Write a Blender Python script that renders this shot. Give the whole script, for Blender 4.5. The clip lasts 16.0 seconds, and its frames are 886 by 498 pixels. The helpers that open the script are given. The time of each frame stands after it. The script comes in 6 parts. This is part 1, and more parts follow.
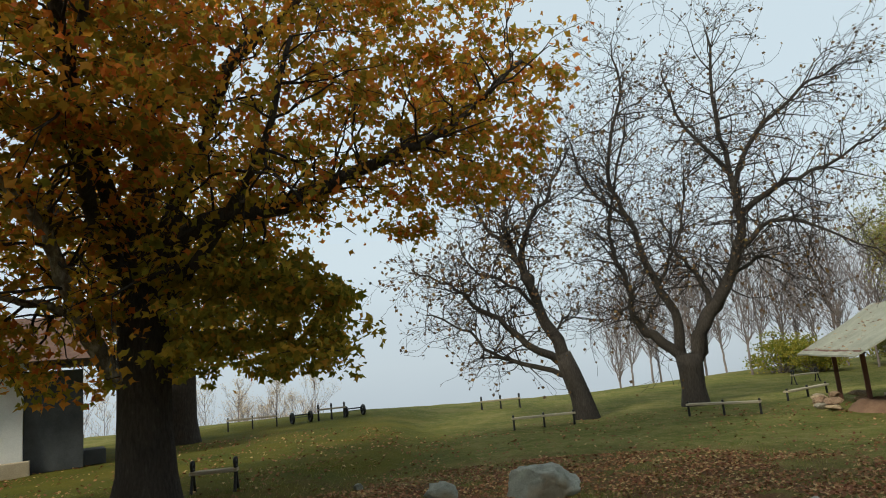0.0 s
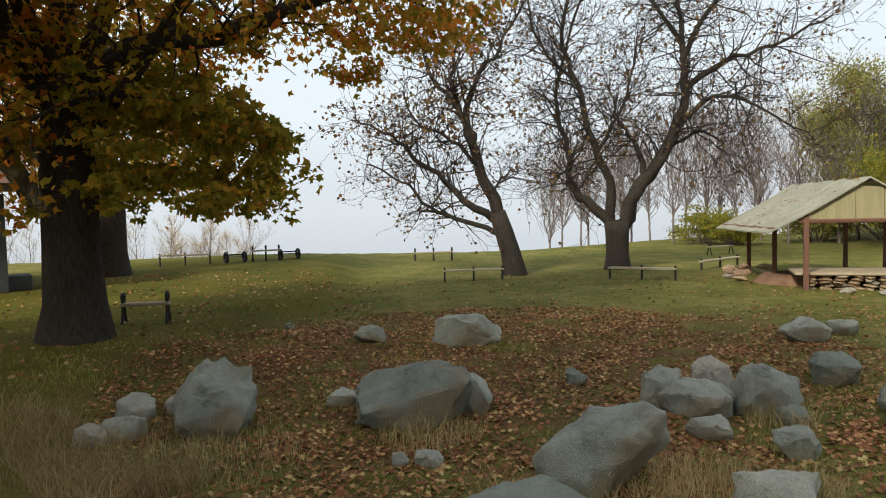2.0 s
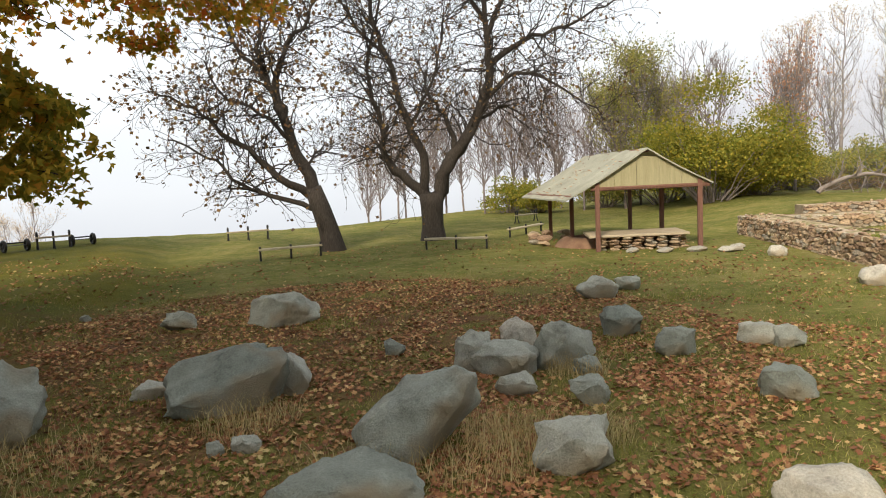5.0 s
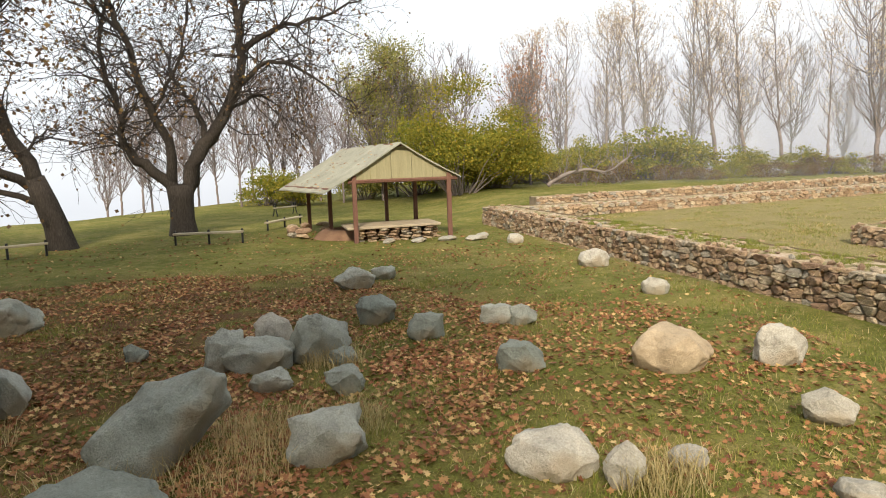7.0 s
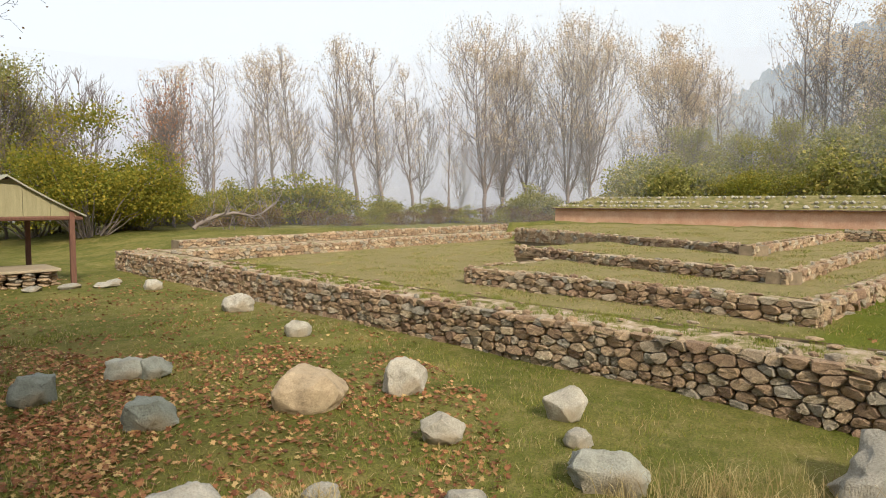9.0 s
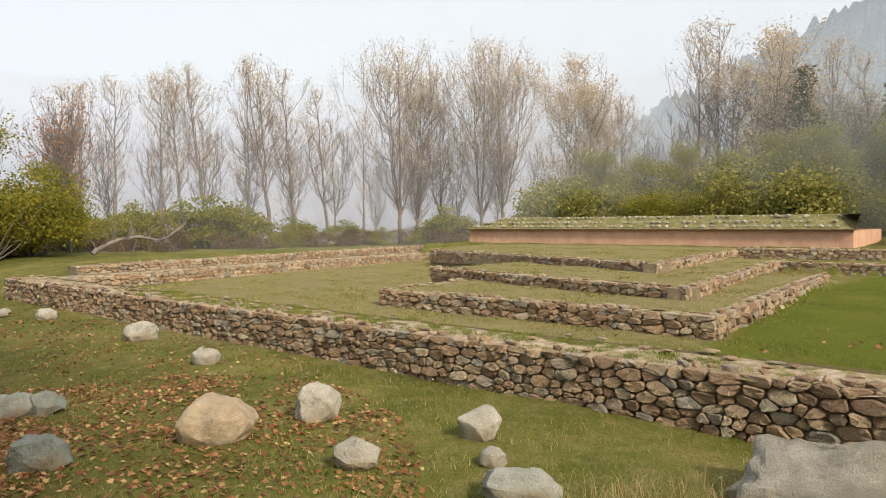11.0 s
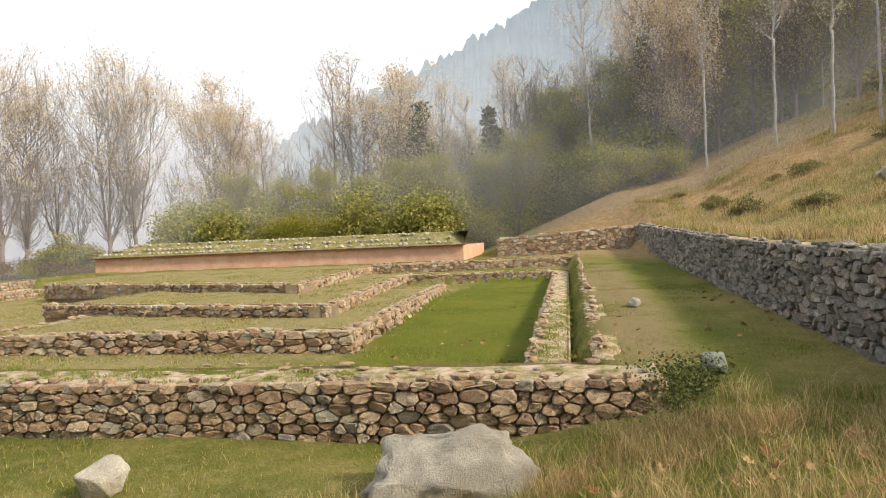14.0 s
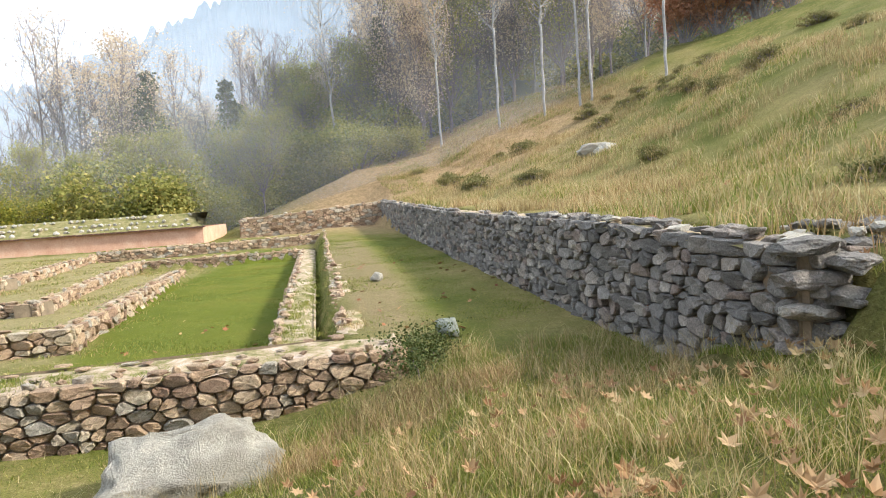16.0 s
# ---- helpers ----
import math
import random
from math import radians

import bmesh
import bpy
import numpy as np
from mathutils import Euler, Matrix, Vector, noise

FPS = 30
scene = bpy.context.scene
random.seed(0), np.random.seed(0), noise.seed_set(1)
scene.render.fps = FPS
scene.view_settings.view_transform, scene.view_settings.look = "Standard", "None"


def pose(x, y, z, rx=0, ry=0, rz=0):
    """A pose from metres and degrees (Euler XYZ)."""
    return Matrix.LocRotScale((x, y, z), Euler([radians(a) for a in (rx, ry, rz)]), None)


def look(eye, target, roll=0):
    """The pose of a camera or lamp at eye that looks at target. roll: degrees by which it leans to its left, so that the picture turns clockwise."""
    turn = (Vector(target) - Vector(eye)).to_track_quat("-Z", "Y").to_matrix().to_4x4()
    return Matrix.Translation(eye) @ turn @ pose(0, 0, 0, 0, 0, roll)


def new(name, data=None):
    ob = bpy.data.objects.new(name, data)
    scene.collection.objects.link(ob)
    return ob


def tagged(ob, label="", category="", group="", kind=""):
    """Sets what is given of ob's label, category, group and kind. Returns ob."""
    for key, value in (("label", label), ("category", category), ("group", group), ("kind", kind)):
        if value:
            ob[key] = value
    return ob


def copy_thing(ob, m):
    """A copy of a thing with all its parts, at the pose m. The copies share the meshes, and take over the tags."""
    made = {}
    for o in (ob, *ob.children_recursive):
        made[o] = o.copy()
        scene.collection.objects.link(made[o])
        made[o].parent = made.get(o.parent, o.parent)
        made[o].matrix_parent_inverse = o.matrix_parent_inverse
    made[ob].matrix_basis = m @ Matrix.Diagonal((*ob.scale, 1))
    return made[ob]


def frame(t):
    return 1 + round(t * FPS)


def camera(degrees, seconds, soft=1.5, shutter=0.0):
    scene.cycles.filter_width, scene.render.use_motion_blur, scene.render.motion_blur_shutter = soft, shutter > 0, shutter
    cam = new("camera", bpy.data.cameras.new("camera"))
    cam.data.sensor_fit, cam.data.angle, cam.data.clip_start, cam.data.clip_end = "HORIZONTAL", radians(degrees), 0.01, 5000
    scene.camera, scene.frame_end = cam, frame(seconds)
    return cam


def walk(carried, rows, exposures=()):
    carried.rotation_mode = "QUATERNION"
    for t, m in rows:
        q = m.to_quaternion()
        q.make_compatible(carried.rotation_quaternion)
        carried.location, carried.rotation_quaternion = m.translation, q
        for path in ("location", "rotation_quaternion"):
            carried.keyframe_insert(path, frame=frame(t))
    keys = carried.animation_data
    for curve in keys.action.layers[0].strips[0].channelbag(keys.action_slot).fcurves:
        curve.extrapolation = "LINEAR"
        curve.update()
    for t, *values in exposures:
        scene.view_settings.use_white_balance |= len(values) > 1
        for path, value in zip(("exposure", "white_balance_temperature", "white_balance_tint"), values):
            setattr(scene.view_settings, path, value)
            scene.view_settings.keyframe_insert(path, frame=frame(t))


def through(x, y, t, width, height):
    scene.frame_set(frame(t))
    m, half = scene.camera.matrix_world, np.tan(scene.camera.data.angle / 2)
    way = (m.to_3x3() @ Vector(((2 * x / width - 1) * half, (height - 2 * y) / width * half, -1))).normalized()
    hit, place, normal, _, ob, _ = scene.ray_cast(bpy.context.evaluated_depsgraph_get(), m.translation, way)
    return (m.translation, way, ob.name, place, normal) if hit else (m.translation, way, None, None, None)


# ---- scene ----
cam = camera(66.4, 16.0, 1.0)
ROWS = [
    (0.0, 0.000, 0.350, 2.600, 99.72, 5.24, 0.90),
    (0.5, 0.011, 0.350, 2.600, 96.74, 3.55, -1.37),
    (1.0, 0.018, 0.350, 2.600, 93.40, 2.62, -2.84),
    (1.5, 0.031, 0.349, 2.600, 90.12, 2.20, -5.00),
    (2.0, 0.026, 0.349, 2.600, 87.01, 1.41, -4.39),
    (2.5, 0.033, 0.348, 2.600, 86.31, 0.73, -5.53),
    (3.0, 0.062, 0.344, 2.600, 85.95, -0.26, -10.18),
    (3.5, 0.082, 0.340, 2.600, 85.09, 0.00, -13.48),
    (6.0, 0.153, 0.315, 2.600, 85.15, 2.20, -26.15),
    (6.5, 0.182, 0.299, 2.600, 85.39, 1.12, -31.51),
    (7.0, 0.222, 0.271, 2.600, 82.82, 2.03, -39.58),
    (7.5, 0.280, 0.210, 2.600, 82.82, 0.78, -53.22),
    (8.0, 0.306, 0.170, 2.600, 83.66, 0.20, -60.98),
    (8.5, 0.318, 0.145, 2.600, 84.88, 0.31, -65.47),
    (9.0, 0.325, 0.129, 2.600, 86.05, -0.09, -68.32),
    (11.5, 0.343, 0.069, 2.600, 88.06, 0.37, -78.62),
    (12.0, 0.348, 0.041, 2.600, 88.38, 0.33, -83.31),
    (12.5, 0.350, 0.005, 2.600, 88.74, 0.61, -89.23),
    (13.0, 0.349, -0.027, 2.600, 88.84, 0.70, -94.41),
    (13.5, 0.346, -0.055, 2.600, 88.53, 1.64, -99.06),
    (14.0, 0.339, -0.089, 2.600, 89.08, 2.36, -104.70),
    (14.5, 0.329, -0.118, 2.600, 88.74, 2.67, -109.77),
    (15.0, 0.316, -0.150, 2.600, 87.73, 2.44, -115.46),
    (15.5, 0.303, -0.175, 2.600, 86.85, 3.00, -120.16),
    (16.0, 0.285, -0.203, 2.600, 86.04, 3.99, -125.82),
]
EXPOSURES = [(0.0, -0.36, 5950, 0), (1.5, -0.16, 6200, 5), (2.5, 0.08, 6300, 6), (3.5, 0.2, 6450, 8), (6.0, 0.28, 6500, 9), (7.5, 0.33, 6500, 9), (9.0, 0.1, 6400, 9), (11.5, 0.0, 6500, 10), (12.5, 0.05, 6600, 10), (14.0, 0.34, 6500, 10), (15.0, 0.5, 6350, 10), (16.0, 0.85, 5700, 9)]
walk(cam, [(t, pose(x, y, z, a, b, c)) for t, x, y, z, a, b, c in ROWS], EXPOSURES)

# ---- world and light: bright overcast with lake mist, soft sun from the south ----
world = bpy.data.worlds.new("misty_sky")
scene.world = world
world.use_nodes = True
wt = world.node_tree
wt.nodes.clear()
sky = wt.nodes.new("ShaderNodeTexSky")
sky.sky_type = "NISHITA"
sky.sun_disc = False
sky.sun_elevation, sky.sun_rotation = radians(36), radians(222)
sky.air_density, sky.dust_density = 1.0, 3.0
scale = wt.nodes.new("ShaderNodeVectorMath")
scale.operation = "SCALE"
scale.inputs["Scale"].default_value = 0.10
mist = wt.nodes.new("ShaderNodeMix")
mist.data_type = "RGBA"
mist.inputs[0].default_value = 0.9
mist.inputs[7].default_value = (0.86, 0.9, 0.94, 1)
back = wt.nodes.new("ShaderNodeBackground")
wout = wt.nodes.new("ShaderNodeOutputWorld")
wt.links.new(sky.outputs[0], scale.inputs[0])
wt.links.new(scale.outputs[0], mist.inputs[6])
wt.links.new(mist.outputs[2], back.inputs[0])
back.inputs[1].default_value = 1.12
wt.links.new(back.outputs[0], wout.inputs[0])

sun_data = bpy.data.lights.new("sun", "SUN")
sun_data.energy, sun_data.angle, sun_data.color = 4.4, radians(9), (1.0, 0.87, 0.68)
sun = new("sun", sun_data)
sun.matrix_world = look((-33.5, -37, 36.3), (0, 0, 0))


# ---- materials ----
def material(name, rough=0.85, spec=0.25):
    m = bpy.data.materials.new(name)
    m.use_nodes = True
    b = m.node_tree.nodes["Principled BSDF"]
    b.inputs["Roughness"].default_value = rough
    b.inputs["Specular IOR Level"].default_value = spec
    return m, m.node_tree, b


def noise_tex(nt, size, detail=4, rough=0.6, coords="Object", stretch=None):
    tc = nt.nodes.new("ShaderNodeTexCoord")
    n = nt.nodes.new("ShaderNodeTexNoise")
    n.inputs["Scale"].default_value = 1 / size
    n.inputs["Detail"].default_value = detail
    n.inputs["Roughness"].default_value = rough
    src = tc.outputs[coords]
    if stretch:
        mp = nt.nodes.new("ShaderNodeMapping")
        mp.inputs["Scale"].default_value = stretch
        nt.links.new(src, mp.inputs[0])
        src = mp.outputs[0]
    nt.links.new(src, n.inputs["Vector"])
    return n.outputs["Fac"]


def ramp(nt, fac, stops):
    r = nt.nodes.new("ShaderNodeValToRGB")
    e = r.color_ramp.elements
    while len(e) < len(stops):
        e.new(0.5)
    for k, (p, c) in enumerate(stops):
        e[k].position, e[k].color = p, (*c, 1)
    nt.links.new(fac, r.inputs[0])
    return r.outputs["Color"]


def mixc(nt, fac, a, b, how="MIX"):
    m = nt.nodes.new("ShaderNodeMix")
    m.data_type, m.blend_type = "RGBA", how
    for k, s in ((0, fac), (6, a), (7, b)):
        if isinstance(s, (int, float)):
            m.inputs[k].default_value = s
        elif isinstance(s, tuple):
            m.inputs[k].default_value = (*s, 1)
        else:
            nt.links.new(s, m.inputs[k])
    return m.outputs[2]


def bump(nt, b, height, strength, dist=0.02):
    n = nt.nodes.new("ShaderNodeBump")
    n.inputs["Strength"].default_value, n.inputs["Distance"].default_value = strength, dist
    nt.links.new(height, n.inputs["Height"])
    nt.links.new(n.outputs[0], b.inputs["Normal"])


def value_shift(nt, col, fac, lo, hi, sat=(1.0, 1.0)):
    """Vary a colour's value and saturation piece by piece."""
    h = nt.nodes.new("ShaderNodeHueSaturation")
    for key, (a, c) in (("Value", (lo, hi)), ("Saturation", sat)):
        mr = nt.nodes.new("ShaderNodeMapRange")
        mr.inputs[3].default_value, mr.inputs[4].default_value = a, c
        nt.links.new(fac, mr.inputs[0])
        nt.links.new(mr.outputs[0], h.inputs[key])
    nt.links.new(col, h.inputs["Color"])
    return h.outputs[0]


def stone_material(name, stops, big=0.5, moss=0.0, island=False, stain=None, grit=0.6, relief=0.9):
    """Weathered stone; each piece takes its own colour along the ramp."""
    m, nt, b = material(name, 0.9, 0.2)
    if island:
        rnd = nt.nodes.new("ShaderNodeNewGeometry").outputs["Random Per Island"]
    else:
        rnd = nt.nodes.new("ShaderNodeObjectInfo").outputs["Random"]
    base = ramp(nt, rnd, stops)
    n1 = noise_tex(nt, big * 0.25, 8, 0.7, "Object")
    n2 = noise_tex(nt, 0.02, 4, 0.7, "Object")
    base = mixc(nt, 0.75, base, ramp(nt, n1, ((0.28, (0.14, 0.14, 0.14)), (0.42, (0.42, 0.42, 0.41)), (0.56, (0.54, 0.54, 0.53)), (0.74, (0.84, 0.83, 0.8)))), "OVERLAY")
    base = mixc(nt, grit, base, ramp(nt, n2, ((0.3, (0.2, 0.2, 0.2)), (0.7, (0.78, 0.78, 0.78)))), "OVERLAY")
    if stain:
        f = ramp(nt, noise_tex(nt, big * 0.8, 3, 0.5), ((0.5, (0, 0, 0)), (0.6, (0.8, 0.8, 0.8))))
        base = mixc(nt, f, base, stain)
    if moss:
        n3 = noise_tex(nt, big * 0.6, 5, 0.6)
        f = ramp(nt, n3, ((0.56, (0, 0, 0)), (0.68, (moss, moss, moss))))
        base = mixc(nt, f, base, (0.16, 0.17, 0.09))
    nt.links.new(base, b.inputs["Base Color"])
    h = nt.nodes.new("ShaderNodeMath")
    h.operation = "ADD"
    nt.links.new(n1, h.inputs[0]), nt.links.new(n2, h.inputs[1])
    bump(nt, b, h.outputs[0], relief, 0.05)
    return m


def plain(name, stops, size=0.3, rough=0.8, bumpy=0.3, stretch=None, fine=0.03):
    m, nt, b = material(name, rough)
    n1 = noise_tex(nt, size, 6, 0.65, "Object", stretch)
    n2 = noise_tex(nt, fine, 4, 0.7, "Object", stretch)
    c = mixc(nt, 0.4, ramp(nt, n1, stops), ramp(nt, n2, ((0.3, (0.3, 0.3, 0.3)), (0.7, (0.7, 0.7, 0.7)))), "OVERLAY")
    nt.links.new(c, b.inputs["Base Color"])
    bump(nt, b, n2, bumpy, 0.02)
    return m


def leaf_material(name, stops, through=0.35):
    """Leaves: colour leaf by leaf, thin enough to let light through."""
    m, nt, b = material(name, 0.6, 0.2)
    rnd = nt.nodes.new("ShaderNodeNewGeometry").outputs["Random Per Island"]
    c = ramp(nt, rnd, stops)
    patch = noise_tex(nt, 1.6, 2, 0.5)
    c = mixc(nt, 0.5, c, ramp(nt, patch, ((0.35, (0.35, 0.4, 0.3)), (0.65, (0.62, 0.55, 0.5)))), "OVERLAY")
    nt.links.new(c, b.inputs["Base Color"])
    t = nt.nodes.new("ShaderNodeBsdfTranslucent")
    nt.links.new(c, t.inputs[0])
    mx = nt.nodes.new("ShaderNodeMixShader")
    mx.inputs[0].default_value = through
    nt.links.new(b.outputs[0], mx.inputs[1]), nt.links.new(t.outputs[0], mx.inputs[2])
    nt.links.new(mx.outputs[0], nt.nodes["Material Output"].inputs[0])
    return m


# ---- plan: u runs along the front wall, v into the ruin ----
U = (0.4251, 0.9051)
OX, OY = 9.1, -1.3


def to_uv(x, y):
    return (x - OX) * U[0] + (y - OY) * U[1], (x - OX) * U[1] - (y - OY) * U[0]


def to_xy(u, v):
    return OX + u * U[0] + v * U[1], OY + u * U[1] - v * U[0]


def ss(a, b, x):
    k = min(1.0, max(0.0, (x - a) / (b - a)))
    return k * k * (3 - 2 * k)


def lerp_pts(pts, x):
    if x <= pts[0][0]:
        return pts[0][1]
    for (a, p), (b, q) in zip(pts, pts[1:]):
        if x <= b:
            return p + (q - p) * (x - a) / (b - a)
    return pts[-1][1]


def ret_top(v):
    return lerp_pts(((-5, 2.0), (0.6, 2.2), (11.6, 2.35), (32, 3.0), (60, 3.2)), v)


def hill(u, v):
    """Hillside south of the long retaining wall."""
    s = -6.9 - u
    return ret_top(v) + 0.13 * s * ss(0, 3, s) + 0.3 * max(0, s - 4) * ss(-8, 14, v) + 0.2 * max(0, s - 4) * ss(14, -8, v) + 0.2 * max(0, min(v, 48) - 30)


def ground(x, y):
    u, v = to_uv(x, y)
    d = math.hypot(x, y)
    # the bank on which the viewer stands
    s = u + 3.4 * ss(-7.5, -1.2, v)
    bank = lerp_pts(((-30, 9.0), (-20, 6.0), (-12, 3.4), (-8, 2.1), (-5.5, 1.3), (-2.7, 1.0), (-0.6, 0.52), (1.2, 0.12), (2.4, 0)), s)
    z = bank
    if v > -6:
        inside = ss(-4.8, -1.2, v)
        if u < -6.9:
            z = bank * (1 - ss(-6, -3, v)) + hill(u, v) * ss(-6, -3, v)
        elif v > 0.6 and u < 26.5:
            if u < -2.8:
                z = 0.75 + 0.027 * v
            elif v < 23.2:
                z = 0.15 + 0.012 * v
                if u > -1.9:
                    z = max(z, 0.7 - 0.75 * max(0.0, v - 1.15))
                if 2.25 < u < 11.4 and 5.75 < v < 18.3:
                    z = 0.68
                if 3.65 + (v - 7.8) * 0.104 < u < 13.6 and v > 8.05 + (u - 3.4) * 0.24:
                    z = 0.97
                if 6.35 + (v - 12.6) * 0.09 < u < 21.5 and v > 12.85 + (u - 6.1) * 0.434:
                    z = 1.12 + 0.02 * (v - 12.6)
            elif v < 26.8:
                z = 1.35 if u > 7.3 else 0.87 + 0.02 * (v - 23.2)
            else:
                z = 1.4
        elif u < -3.4:
            yard = 0.75 + 0.027 * v
            inside *= 1 - ss(-4.9, -3.7, u) * (1 - ss(0.3, 0.9, v))
            z = bank * (1 - inside) + yard * inside
            if u < -6.2:
                z = max(z, bank * (1 - ss(-3, -1, v)))
    # outside the excavation
    if u >= 26.5 and v > -2:
        z = 0.85 * ss(26.5, 28, u) * ss(-2, 6, v)
    if v > 40 and -6.9 < u < 40:
        z = 1.4 - 1.2 * ss(40, 60, v)
    if -6.9 <= u < 4 and v > 31:
        z = 1.4 + ss(31.2, 42, v) * (4 - u) * 0.4
    # raised lawn round the great tree
    edge = lerp_pts(((0, -4.5), (9, -3.6), (13, -3.2), (18, -2.6), (21, -1.2), (26, -1.6)), y)
    z += 0.38 * ss(edge + 0.5, edge - 1.6, x) * ss(2, 8, y) * ss(16, 4, u - 20)
    if u < -7.5:
        z += 0.5 * ss(-8, -13, u) * math.sin(x * 0.35 + 1) * math.cos(y * 0.41)
    if u < -6.9:
        z = min(z, 8.8 + 0.2 * max(0.0, math.degrees(math.atan2(x, y)) - 124))
    # the knoll and the drop to the lake
    z += 0.35 * math.exp(-((x + 6) ** 2 / 60 + (y - 40) ** 2 / 30))
    a = math.degrees(math.atan2(x, y))
    far = 44 + 26 * ss(8, 34, a)
    if a < 95:
        z -= 14.0 * ss(far, far + 60, d) * ss(100, 84, a)
    return z


def ground_material():
    m, nt, b = material("grassy_ground", 0.95, 0.1)
    geo = nt.nodes.new("ShaderNodeNewGeometry")

    def zone(cx, cy, rx, ry, turn, soft):
        """1 inside an ellipse of the plan with a ragged rim, 0 outside."""
        mp = nt.nodes.new("ShaderNodeMapping")
        mp.vector_type = "TEXTURE"
        mp.inputs["Location"].default_value = (cx, cy, 0)
        mp.inputs["Rotation"].default_value = (0, 0, radians(turn))
        mp.inputs["Scale"].default_value = (rx, ry, 1e6)
        nt.links.new(geo.outputs["Position"], mp.inputs[0])
        ln = nt.nodes.new("ShaderNodeVectorMath")
        ln.operation = "LENGTH"
        nt.links.new(mp.outputs[0], ln.inputs[0])
        wob = nt.nodes.new("ShaderNodeMath")
        wob.operation = "MULTIPLY_ADD"
        wob.inputs[1].default_value = 0.5
        nt.links.new(noise_tex(nt, 1.3, 5, 0.7), wob.inputs[0])
        nt.links.new(ln.outputs["Value"], wob.inputs[2])
        mr = nt.nodes.new("ShaderNodeMapRange")
        mr.inputs[1].default_value, mr.inputs[2].default_value = 1.25 + soft, 1.25 - soft
        nt.links.new(wob.outputs[0], mr.inputs[0])
        return mr.outputs[0]

    n1 = noise_tex(nt, 2.4, 6, 0.65)
    n2 = noise_tex(nt, 0.35, 6, 0.75)
    n3 = noise_tex(nt, 0.035, 4, 0.8)
    green = ramp(nt, n1, ((0.3, (0.085, 0.1, 0.018)), (0.5, (0.135, 0.14, 0.03)), (0.68, (0.225, 0.195, 0.06))))
    dry = ramp(nt, n2, ((0.3, (0.19, 0.15, 0.06)), (0.6, (0.36, 0.275, 0.13)), (0.8, (0.46, 0.36, 0.2))))
    litter = ramp(nt, n2, ((0.3, (0.085, 0.05, 0.025)), (0.5, (0.13, 0.07, 0.034)), (0.7, (0.18, 0.095, 0.045))))
    litter = mixc(nt, ramp(nt, noise_tex(nt, 0.9, 6, 0.7), ((0.45, (0, 0, 0)), (0.6, (0.75, 0.75, 0.75)))), litter, green)
    lawn = ramp(nt, n1, ((0.3, (0.09, 0.115, 0.013)), (0.55, (0.125, 0.14, 0.018)), (0.75, (0.17, 0.155, 0.03))))
    gold = ramp(nt, n1, ((0.3, (0.065, 0.075, 0.01)), (0.6, (0.12, 0.105, 0.014)), (0.8, (0.15, 0.115, 0.02))))
    c = mixc(nt, ramp(nt, n2, ((0.45, (0, 0, 0)), (0.75, (0.6, 0.6, 0.6)))), green, dry)
    gx, gy = to_xy(-0.2, 12.5)
    rx, ry = to_xy(13, 13)
    worn = mixc(nt, ramp(nt, n2, ((0.3, (0.25, 0.25, 0.25)), (0.7, (0.85, 0.85, 0.85)))), (0.17, 0.165, 0.045), (0.33, 0.26, 0.14))
    c = mixc(nt, zone(rx, ry, 13.5, 13.0, 0, 0.08), c, worn)
    c = mixc(nt, zone(-9, 22, 8.5, 17, 0, 0.2), c, gold)
    c = mixc(nt, zone(2.0, 12.0, 6.0, 6.2, 0, 0.35), c, litter)
    c = mixc(nt, zone(5.2, 7.0, 4.6, 2.6, 40, 0.7), c, mixc(nt, 0.3, green, litter))
    c = mixc(nt, zone(gx, gy, 12.5, 2.6, -25.2, 0.1), c, lawn)
    yx, yy = to_xy(-4.7, 14)
    c = mixc(nt, zone(yx, yy, 18, 1.9, -25.2, 0.2), c, mixc(nt, 0.5, lawn, green))
    hx, hy = to_xy(-17, 10)
    patch = ramp(nt, noise_tex(nt, 5.0, 5, 0.6), ((0.4, (0.1, 0.1, 0.1)), (0.6, (0.9, 0.9, 0.9))))
    c = mixc(nt, zone(hx, hy, 60, 11.5, -25.2, 0.12), c, mixc(nt, patch, green, mixc(nt, 0.35, dry, green)))
    fx, fy = to_xy(-11, 38)
    c = mixc(nt, zone(fx, fy, 16, 11, -25.2, 0.3), c, mixc(nt, ramp(nt, n2, ((0.4, (0.1, 0.1, 0.1)), (0.6, (0.9, 0.9, 0.9)))), (0.24, 0.17, 0.08), (0.4, 0.27, 0.15)))
    px, py = to_xy(-3.75, 10)
    c = mixc(nt, zone(px, py, 11, 0.8, -25.2, 0.3), c, mixc(nt, n2, (0.14, 0.13, 0.04), (0.3, 0.22, 0.13)))
    bx, by = to_xy(-4.5, -5)
    c = mixc(nt, zone(bx, by, 4.5, 4.5, 0, 0.3), c, mixc(nt, ramp(nt, n2, ((0.5, (0.0, 0.0, 0.0)), (0.75, (0.4, 0.4, 0.4)))), mixc(nt, 0.5, green, (0.07, 0.065, 0.025)), dry))
    c = mixc(nt, 0.75, c, ramp(nt, n3, ((0.3, (0.2, 0.2, 0.2)), (0.7, (0.75, 0.75, 0.75)))), "OVERLAY")
    nt.links.new(c, b.inputs["Base Color"])
    h = nt.nodes.new("ShaderNodeMath")
    h.operation = "ADD"
    nt.links.new(n2, h.inputs[0]), nt.links.new(n3, h.inputs[1])
    bump(nt, b, h.outputs[0], 0.8, 0.05)
    return m



